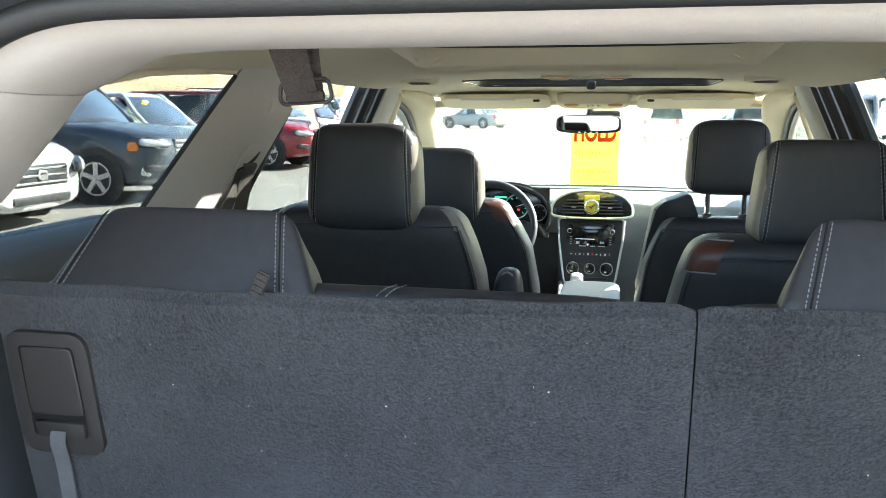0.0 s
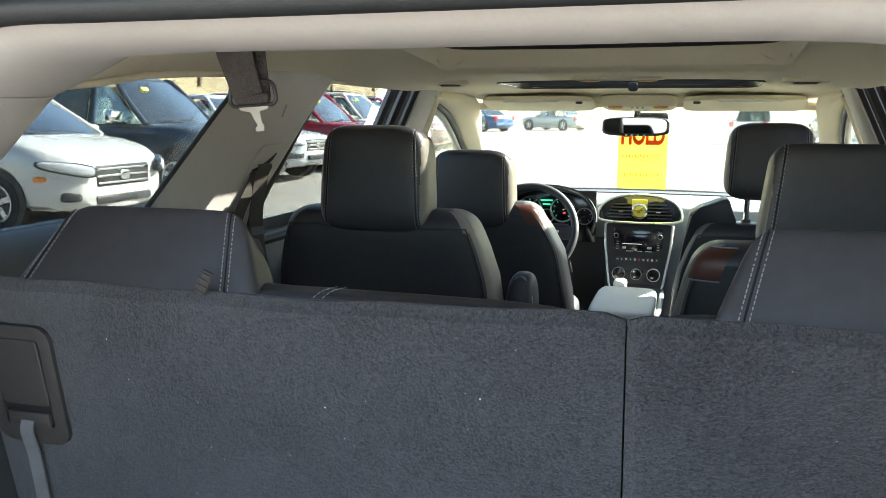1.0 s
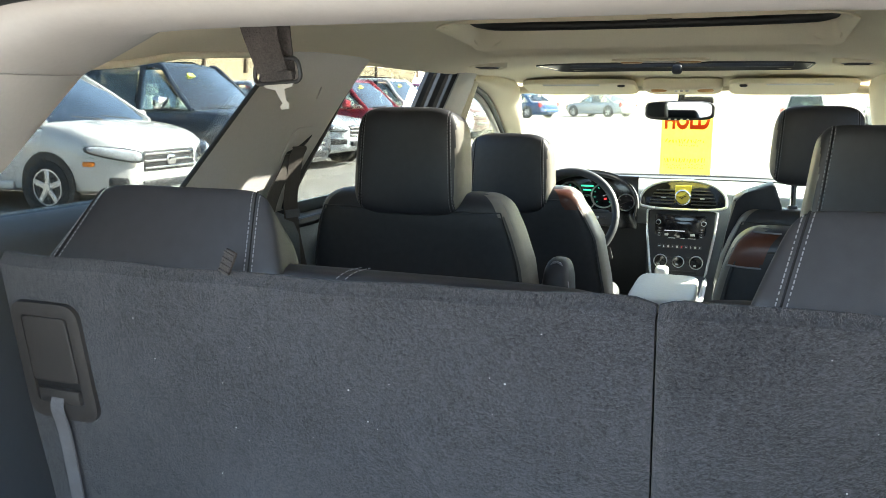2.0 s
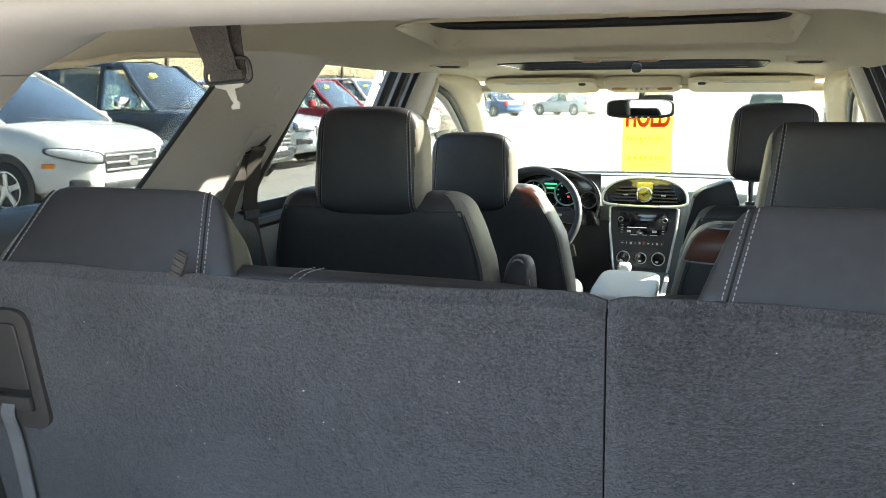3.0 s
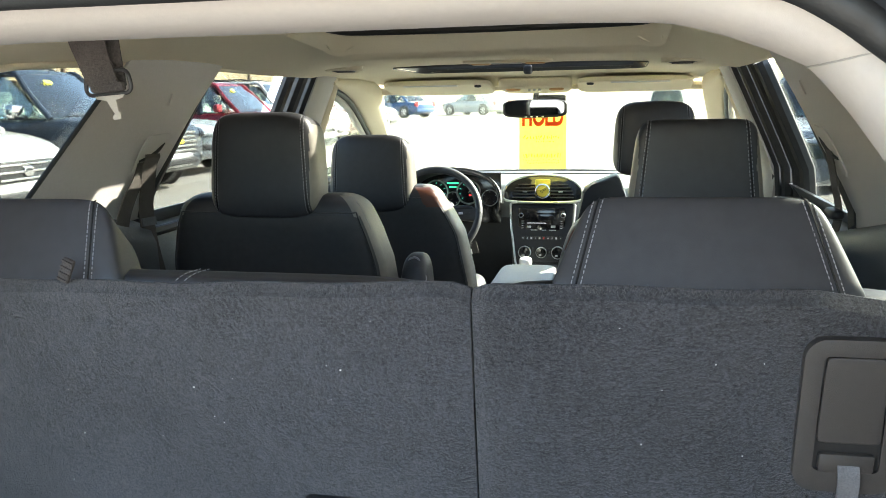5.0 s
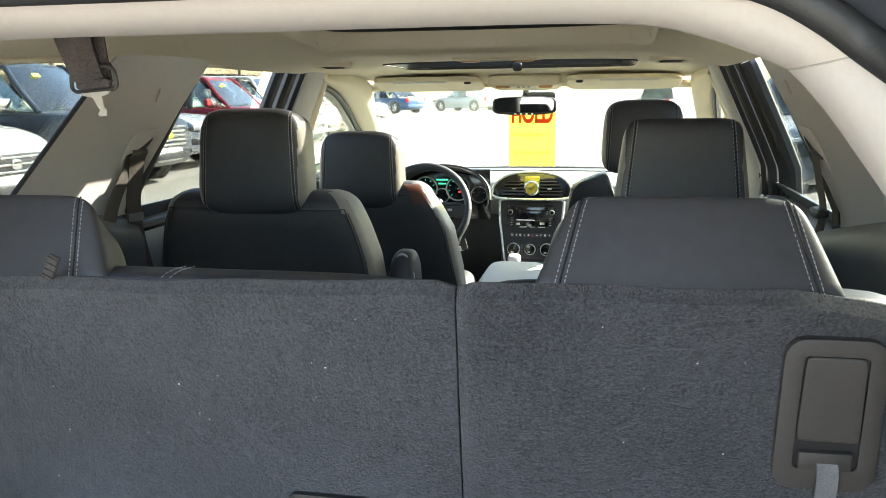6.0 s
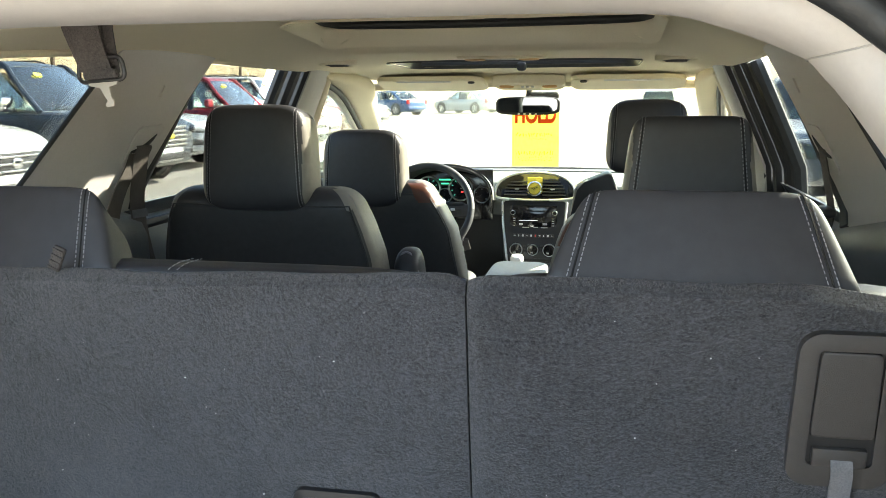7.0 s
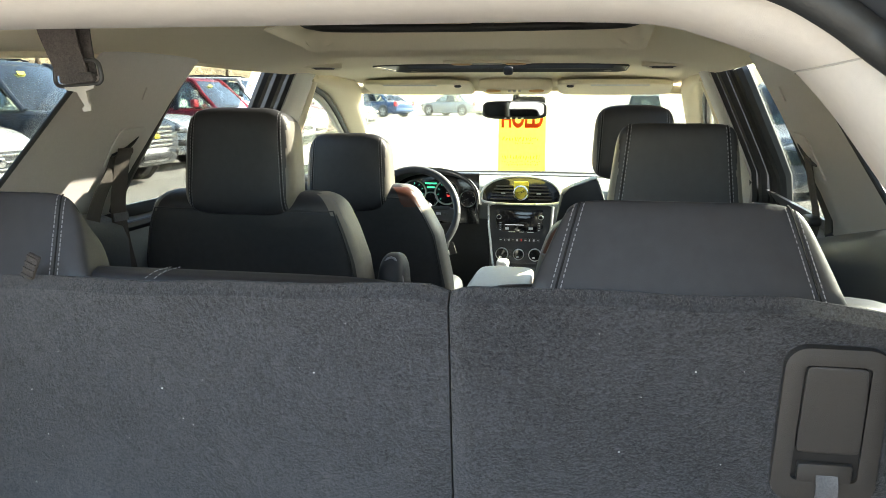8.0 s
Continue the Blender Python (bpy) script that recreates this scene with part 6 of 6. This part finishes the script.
    spans = {"suv": [(0.02, 0.21), (-0.19, 0.0), (-0.40, -0.21)], "van": [(0.05, 0.25), (-0.17, 0.03), (-0.42, -0.19)], "sedan": [(0.0, 0.20), (-0.17, -0.02)], "pickup": [(0.06, 0.20), (-0.09, 0.04)]}[kind]
    for s in (-1, 1):
        bm = B()
        tube(bm, smooth_path([Vector((xa + 0.02, s * (wb - 0.02), zh - 0.01)), Vector((xa - (xa - xb) * 0.5, s * (wb + wt) / 2, zh + (H - 0.085 - zh) * 0.53)), Vector((xb + 0.05, s * (wt - 0.02), H - 0.085)), Vector((xb - 0.10, s * (wt - 0.03), H - 0.05))], 4), 0.042, 8)
        part("front_pillar", bm, body, ob)
        for i, (a_, b_) in enumerate(spans):
            last = i == len(spans) - 1
            x_low, x_top = a_ * L - 0.02, (a_ * L - 0.02 if not last else xc + 0.02)
            if last:
                x_low = xd + 0.06
            bm = B()
            wdt = 0.055 if not last else 0.10
            z_lo, z_hi = zb - 0.02, H - 0.07
            plate(bm, [on_side(s, x_low - wdt, z_lo, 0.0), on_side(s, x_low + wdt, z_lo, 0.0), on_side(s, x_top + wdt, z_hi, 0.0), on_side(s, x_top - wdt, z_hi, 0.0)], (0, -s * 0.05, 0))
            part("pillar", bm, body if last else DARK_TRIM, ob)
    # deck at belt height, seats and dashboard seen through the glass
    bm = B()
    box(bm, ((xa + xd) / 2 - 0.03, 0, zb + 0.030), (xa - xd - 0.10, wb * 1.80, 0.03), 0.01)
    part("interior", bm, SEAT_TAN, ob)
    rows_of_seats = [xa - 1.05, xa - 1.95] + ([xa - 2.75] if kind in ("van", "suv") else [])
    if kind == "pickup":
        rows_of_seats = rows_of_seats[:1]
    for sx in rows_of_seats:
        for sy in (-0.40, 0.40):
            bm = B()
            pillow(bm, (sx, sy, zb + 0.02), (0.16, 0.46, 0.46), 4, 6, lambda p: (p.x - 0.5 * p.z, p.y * (1 - 0.12 * p.z), p.z))
            st_ = part("seat", bm, SEAT_TAN, ob, "tan seat")
            bm = B()
            pillow(bm, (sx - 0.08, sy, min(zb + 0.34, H - 0.22)), (0.10, 0.26, 0.18), 4, 6)
            part("head_restraint", bm, SEAT_TAN, st_)
    bm = B()
    pillow(bm, (xa - 0.25, 0, zb + 0.04), (0.5, wb * 1.76, 0.12), 5, 8)
    part("dashboard", bm, CAR_DASH, ob)
    bm = B()
    tube(bm, [(xa - 0.55, 0.40 + 0.17 * math.cos(k * 0.5236), zb + 0.06 + 0.16 * math.sin(k * 0.5236)) for k in range(13)], 0.014, 5, False)
    part("steering_wheel", bm, SEAT_TAN, ob)
    # windscreen and rear glass
    bm = B()
    fa, fb = (xa + 0.035, zh + 0.0), (xb + 0.075, H - 0.085)
    sheet(bm, lambda u, v: (fa[0] + (fb[0] - fa[0]) * v + 0.09 * (1 - (2 * u - 1) ** 2) - 0.03, (2 * u - 1) * ((wb - 0.03) + (wt - wb) * v), fa[1] + (fb[1] - fa[1]) * v + 0.03 * math.sin(math.pi * v)), 10, 5, (-0.006, 0, -0.004))
    wsn = part("windscreen", bm, CAR_GLASS, ob, "glossy tinted windscreen")
    if kind in ("suv", "van"):
        bm = B()
        box(bm, (fb[0] + (fa[0] - fb[0]) * 0.22 + 0.06, -wt * 0.45, fb[1] + (fa[1] - fb[1]) * 0.22 + 0.03), (0.01, 0.16, 0.07), 0, 1, Matrix.Rotation(math.atan2(fa[0] - fb[0], fb[1] - fa[1]) * -1, 3, "Y"))
        part("sticker", bm, STICKER, wsn, "yellow price sticker")
    bm = B()
    if kind == "sedan":
        quad2 = [Vector((xd + 0.05, -wb * 0.8, zb + 0.05)), Vector((xd + 0.05, wb * 0.8, zb + 0.05)), Vector((xc, wt * 0.9, H - 0.07)), Vector((xc, -wt * 0.9, H - 0.07))]
    else:
        quad2 = [Vector((xd + 0.02, -wb * 0.92, zb + 0.02)), Vector((xd + 0.02, wb * 0.92, zb + 0.02)), Vector((xc - 0.05, wt * 0.95, H - 0.14)), Vector((xc - 0.05, -wt * 0.95, H - 0.14))]
    plate(bm, quad2, (-0.012, 0, 0.006))
    part("rear_window", bm, CAR_GLASS_DK, ob)
    for k in range(2):
        bm = B()
        tube(bm, [(xa + 0.09, (-0.05 + 0.5 * k), zh + 0.03), (xa + 0.05, (-0.55 + 0.5 * k), zh + 0.075)], 0.008, 5)
        part("wiper", bm, DARK_TRIM, wsn)
    # side windows
    z0, z1 = zb + 0.025, H - 0.13
    slope = (xa - xb) / max(0.01, H - 0.085 - zh)
    for s in (-1, 1):
        for i, (a, b) in enumerate(spans):
            xa0, xb0 = a * L, b * L
            front_top = min(xb0, xb - 0.06 + 0.0) if i == 0 else xb0
            rear_top = xa0 if not (i == len(spans) - 1 and kind == "sedan") else xa0 + 0.35
            pts = [on_side(s, xa0, z0), on_side(s, xb0 - (0.12 if i == 0 else 0), z0), on_side(s, front_top, z1), on_side(s, rear_top, z1)]
            bm = B()
            plate(bm, pts, (0, -s * 0.012, 0), 0)
            part("side_window", bm, CAR_GLASS if i == 0 else CAR_GLASS_DK, ob)
        # door lines, handles, sill
        for i, (a, b) in enumerate(spans[:2]):
            bm = B()
            xh = a * L + 0.10
            pillow(bm, (xh, s * (hw * 0.985), zb - 0.10), (0.20, 0.04, 0.035), 3, 6)
            part("door_handle", bm, CHROME if chrome else body, ob)
            bm = B()
            xl = a * L - 0.03
            tube(bm, [(xl, s * hw * 0.972, zb - 0.05), (xl, s * hw * 1.001, (zb + clear) / 2 + 0.1), (xl, s * hw * 0.993, clear + 0.22)], 0.006, 4)
            part("door_gap", bm, DARK_TRIM, ob)
        bm = B()
        box(bm, (0, s * hw * 0.975, clear + 0.09), (L * 0.42, 0.05, 0.10), 0.02)
        part("sill", bm, DARK_TRIM if two_tone else body, ob)
        # mirror
        bm = B()
        pillow(bm, (xa - 0.36, s * (hw + 0.15), zb + 0.12), (0.15, 0.30, 0.22) if chrome else (0.13, 0.25, 0.18), 4, 8)
        mr = part("mirror", bm, CHROME if chrome else body, ob, "door mirror")
        bm = B()
        box(bm, (xa - 0.36, s * (hw + 0.0), zb + 0.04), (0.08, 0.12, 0.06), 0.01)
        part("mirror_foot", bm, DARK_TRIM, mr)
        # wheels
        for xw in (xf, xr):
            bm = B()
            lathe(bm, [(wr + 0.075, -0.01), (wr + 0.075, 0.01), (0.02, 0.012)], (xw, s * (hw - 0.004), wr + 0.02), (0, s, 0), 30)
            part("wheel_arch", bm, DARK_TRIM, ob)
            bm = B()
            lathe(bm, [(wr * 0.62, -0.2), (wr * 0.95, -0.2), (wr, -0.15), (wr, -0.02), (wr * 0.97, 0.01), (wr * 0.70, 0.022), (wr * 0.66, 0.01), (wr * 0.62, -0.03)], (xw, s * (hw + 0.005), wr), (0, s, 0), 32)
            wh = part("wheel", bm, TYRE, ob, "black tyre on silver alloy rim")
            bm = B()
            lathe(bm, [(wr * 0.665, 0.0), (wr * 0.665, 0.012), (wr * 0.60, 0.010), (wr * 0.58, -0.05), (0.01, -0.06)], (xw, s * (hw + 0.006), wr), (0, s, 0), 28)
            part("rim", bm, DARK_TRIM, wh)
            bm = B()
            lathe(bm, [(wr * 0.672, -0.01), (wr * 0.672, 0.014), (wr * 0.62, 0.016), (wr * 0.60, 0.0)], (xw, s * (hw + 0.006), wr), (0, s, 0), 28)
            part("rim_edge", bm, ALLOY, wh)
            for k in range(5):
                a = 2 * math.pi * k / 5 + 0.3
                bm = B()
                box(bm, (0, 0, 0), (wr * 0.60, 0.03, wr * 0.20), 0.01, 1)
                bmesh.ops.transform(bm, matrix=Matrix.Translation((xw + math.cos(a) * wr * 0.32, s * (hw + 0.008), wr + math.sin(a) * wr * 0.32)) @ Matrix.Rotation(-a, 4, "Y"), verts=bm.verts[:])
                part("spoke", bm, ALLOY, wh)
            bm = B()
            lathe(bm, [(wr * 0.17, 0), (wr * 0.16, 0.028), (0.0, 0.03)], (xw, s * (hw + 0.006), wr), (0, s, 0), 16)
            part("hub_cap", bm, ALLOY, wh)
        # lamps
        bm = B()
        lw = 0.42 if kind != "van" else 0.48
        zl = zn - (0.10 if kind != "pickup" else 0.14)
        pillow(bm, (0, 0, 0), (0.15, 0.66 if kind == "van" else 0.50, 0.20 if kind == "van" else (0.17 if kind != "pickup" else 0.25)), 3.0, 10, lambda p: (p.x, p.y, p.z * (0.75 - (0.20 if kind == "van" else -0.25) * s * p.y) + (0.55 if kind == "van" else 0.30) * s * p.y))
        bmesh.ops.transform(bm, matrix=Matrix.Translation((hl - 0.125, s * hw * 0.815, zl + 0.02)) @ Matrix.Rotation(radians(-s * -42), 4, "Z"), verts=bm.verts[:])
        hd = part("headlight", bm, LAMP_DARK, ob, "clear headlight in a dark housing")
        bm = B()
        pillow(bm, (0, 0, 0), (0.15, 0.60 if kind == "van" else 0.45, 0.165 if kind == "van" else (0.14 if kind != "pickup" else 0.19)), 3.0, 10, lambda p: (p.x, p.y, p.z * (0.75 - (0.20 if kind == "van" else -0.25) * s * p.y) + (0.62 if kind == "van" else 0.34) * s * p.y))
        bmesh.ops.transform(bm, matrix=Matrix.Translation((hl - 0.105, s * hw * 0.832, zl + 0.024)) @ Matrix.Rotation(radians(-s * -42), 4, "Z"), verts=bm.verts[:])
        part("lens", bm, LAMP_CLEAR, hd, "clear lens")
        bm = B()
        lathe(bm, [(0.05, 0), (0.055, 0.03), (0.04, 0.035), (0, 0.02)], (hl - 0.075, s * hw * 0.80, zl + 0.01), (0.75, s * 0.65, 0), 14)
        part("reflector", bm, CHROME, hd)
        if amber:
            bm = B()
            pillow(bm, (hl - 0.36, s * (hw * 0.975), zl - (0.02 if kind == "suv" else 0.10)), (0.16, 0.06, 0.13 if kind == "suv" else 0.06), 4, 6)
            part("turn_signal", bm, LAMP_AMBER, ob, "amber turn signal")
        bm = B()
        pillow(bm, (-hl + 0.06, s * hw * 0.80, zb - 0.12), (0.14, 0.26, 0.30), 4, 8)
        part("tail_light", bm, LAMP_RED, ob, "red tail light")
        bm = B()
        pillow(bm, (0, 0, 0), (0.12, 0.24 if kind == "van" else 0.40, 0.12), 4, 8)
        bmesh.ops.transform(bm, matrix=Matrix.Translation((hl - 0.125, s * hw * 0.76, clear + (0.16 if kind == "van" else 0.27))) @ Matrix.Rotation(radians(s * 38), 4, "Z"), verts=bm.verts[:])
        fog = part("fog_lamp_recess", bm, DARK_TRIM, ob, "dark fog lamp recess")
        bm = B()
        lathe(bm, [(0.045, 0), (0.05, 0.02), (0.04, 0.03), (0, 0.03)], (hl - 0.075, s * hw * 0.74, clear + (0.16 if kind == "van" else 0.27)), (0.8, s * 0.6, 0), 14)
        part("fog_lamp", bm, LAMP_CLEAR, fog)
        if rails:
            bm = B()
            tube(bm, [(xc + 0.15, s * wt * 0.86, H + 0.01), (xc + 0.25, s * wt * 0.86, H + 0.05), (xb - 0.45, s * wt * 0.86, H + 0.045), (xb - 0.3, s * wt * 0.86, H + 0.0)], 0.016, 6)
            part("roof_rail", bm, DARK_TRIM, ob)
    # grille
    zg = zn - (0.14 if kind != "pickup" else 0.20)
    gh = 0.22 if kind in ("suv", "van") else (0.40 if kind == "pickup" else 0.15)
    if chrome:
        gh = 0.34
        zg -= 0.05
    if kind == "van":
        gh = 0.25
        zg -= 0.05
    bm = B()
    box(bm, (hl - 0.02, 0, zg), (0.07, hw * 0.95, gh), 0.02)
    gr = part("grille", bm, DARK_TRIM, ob, "dark grille with bright bars")
    for k in range(3 if not chrome else 5):
        bm = B()
        z = zg + gh * ((k + 0.5) / (3 if not chrome else 5) - 0.5)
        box(bm, (hl + 0.012, 0, z), (0.03, hw * 0.92, gh / (3 if not chrome else 5) * (0.34 if kind == "van" else 0.56)), 0.006)
        part("bar", bm, CHROME, gr)
    bm = B()
    pillow(bm, (hl + 0.03, 0, zg), (0.03, 0.17, 0.08 if chrome else 0.13), 3, 6)
    part("badge", bm, YELLOW_METAL if chrome else CHROME, gr, "plain badge")
    bm = B()
    pillow(bm, (hl - (0.105 if kind == "van" else 0.06), 0, clear + (0.15 if kind == "van" else 0.24)), (0.22, W * 0.93, 0.36 if kind == "van" else 0.22), 4 if kind == "van" else 5, 10, lambda p: (p.x - 2.2 * p.y * p.y, p.y, p.z))
    bp = part("bumper", bm, ALLOY if chrome else body, ob, "front bumper")
    bm = B()
    box(bm, (hl + (-0.008 if kind == "van" else 0.035), 0, clear + (0.10 if kind == "van" else 0.22)), (0.06, hw * (1.0 if kind == "van" else 0.9), 0.10), 0.02)
    part("air_intake", bm, DARK_TRIM, bp)
    bm = B()
    tube(bm, [(hl - 0.22, -hw * 0.86, zn - 0.01), (hl - 0.08, -hw * 0.45, zn + 0.012), (hl - 0.05, 0, zn + 0.015), (hl - 0.08, hw * 0.45, zn + 0.012), (hl - 0.22, hw * 0.86, zn - 0.01)], 0.007, 4)
    part("hood_gap", bm, DARK_TRIM, ob)
    if kind != "pickup":
        bm = B()
        box(bm, (-hl + 0.01, 0, clear + 0.26), (0.12, W * 0.86, 0.20), 0.04)
        part("rear_bumper", bm, body, ob)
    ob.matrix_world = pose(at[0], at[1], lot_z(at[0] + 1.5, at[1]), 0, 0, heading)
    return ob


P_WHITE = paint("white paint", (0.68, 0.67, 0.65))
P_PEARL = paint("pearl silver white paint", (0.46, 0.46, 0.455), 0.28, 0.15)
P_NAVY = paint("dark blue grey paint", (0.030, 0.039, 0.054))
P_SILVER = paint("pale silver blue paint", (0.50, 0.54, 0.58), 0.3, 0.3)
P_RED = paint("deep red paint", (0.24, 0.012, 0.020))
P_BLUE = paint("mid blue paint", (0.02, 0.07, 0.18))
P_GREY = paint("silver grey paint", (0.33, 0.35, 0.36), 0.3, 0.3)
P_BLACK = paint("black paint", (0.012, 0.012, 0.014))
P_MAROON = paint("maroon paint", (0.08, 0.01, 0.02))

vehicle("minivan", (-9.05, 8.40), 0, 5.16, 1.99, 1.74, "van", P_PEARL, "white minivan with chrome grille parked nose out", amber=True)
vehicle("sport_utility", (-8.86, 11.55), 0.6, 5.18, 2.04, 1.90, "suv", P_NAVY, "dark blue sport utility with chrome mirrors and amber signals", chrome=True, rails=True, amber=True)
vehicle("crossover", (-9.30, 14.70), 0, 4.8, 1.92, 1.66, "suv", P_SILVER, "pale silver crossover parked beside a blue sport utility", amber=True)
vehicle("crossover", (-8.90, 17.95), 0, 4.9, 1.96, 1.74, "suv", P_RED, "deep red crossover with chrome headlights", rails=False)
vehicle("crossover", (-9.3, 21.2), 0, 4.8, 1.92, 1.80, "suv", P_WHITE, "white crossover with dark roof rails", rails=True)
vehicle("crossover", (-9.5, 24.4), 0, 4.8, 1.9, 1.70, "suv", P_MAROON, "maroon crossover in the parked row")
vehicle("crossover", (-9.7, 27.8), 0, 4.8, 1.9, 1.70, "suv", P_GREY, "grey crossover at the far end of the row", rails=True)
for tx, ty, th, sd in ((-34.0, 47.0, 7.5, 1), (-36.0, 55.0, 8.5, 2), (-33.0, 72.0, 8.0, 3), (-38.0, 95.0, 9.0, 4)):
    bare_tree(tx, ty, th, sd)
# across the car park, ahead
vehicle("saloon_car", (-13.0, 50.0), 150, 4.7, 1.85, 1.46, "sedan", P_BLUE, "blue saloon seen from behind across the car park")
vehicle("saloon_car", (-9.0, 55.0), 150, 4.7, 1.85, 1.46, "sedan", P_GREY, "grey saloon seen from behind across the car park")
vehicle("sport_utility", (-17.5, 47.0), 150, 4.8, 1.9, 1.75, "suv", P_WHITE, "white sport utility far across the car park")
vehicle("pickup_truck", (3.0, 47.0), 80, 5.6, 2.0, 1.9, "pickup", P_WHITE, "white pickup truck far across the car park", chrome=True)
vehicle("pickup_truck", (7.5, 50.0), 95, 5.6, 2.0, 1.9, "pickup", P_GREY, "grey pickup truck far across the car park", chrome=True)
# beside the car
vehicle("sport_utility", (6.75, 20.4), 180, 4.9, 1.95, 1.88, "suv", P_BLACK, "black sport utility with amber signals parked across the aisle", amber=True, rails=True)
vehicle("sport_utility", (7.2, 24.0), 180, 4.9, 1.95, 1.95, "suv", P_WHITE, "tall white sport utility beside a black one across the aisle", rails=True, amber=True)
vehicle("crossover", (7.3, 27.3), 180, 4.8, 1.9, 1.80, "suv", P_NAVY, "dark blue crossover across the aisle")
vehicle("crossover", (3.94, 15.4), 235, 4.6, 1.9, 1.85, "suv", P_SILVER, "pale silver crossover with chrome grille standing across the aisle", chrome=True, amber=True)

# the car's own door mirrors, turned towards the driver
for sd in (-1, 1):
    dm = thing("door_mirror", (sd * 0.98, 3.30, 1.15), "dark door mirror outside the front window", "door mirror", "door mirrors")
    swing = Matrix.Translation((sd * 1.06, 3.31, 1.262)) @ Matrix.Rotation(radians(20 if sd < 0 else -29), 4, "Z")
    bm = B()
    pillow(bm, (0, 0, 0), (0.25, 0.13, 0.175), 3.4, 12, lambda p: (p.x, p.y * (1 - 0.3 * max(0, p.y) * abs(p.x)), p.z * (1 + 0.12 * sd * p.x)))
    bmesh.ops.transform(bm, matrix=swing, verts=bm.verts[:])
    part("housing", bm, P_GREY, dm, "grey painted housing")
    bm = B()
    pillow(bm, (0, -0.064, 0), (0.225, 0.012, 0.150), 3.0, 10)
    bmesh.ops.transform(bm, matrix=swing, verts=bm.verts[:])
    part("glass", bm, MIRROR, dm, "silvered mirror glass")
    bm = B()
    box(bm, (sd * 0.92, 3.33, 1.19), (0.16, 0.07, 0.06), 0.01)
    part("arm", bm, BODY_DK, dm)
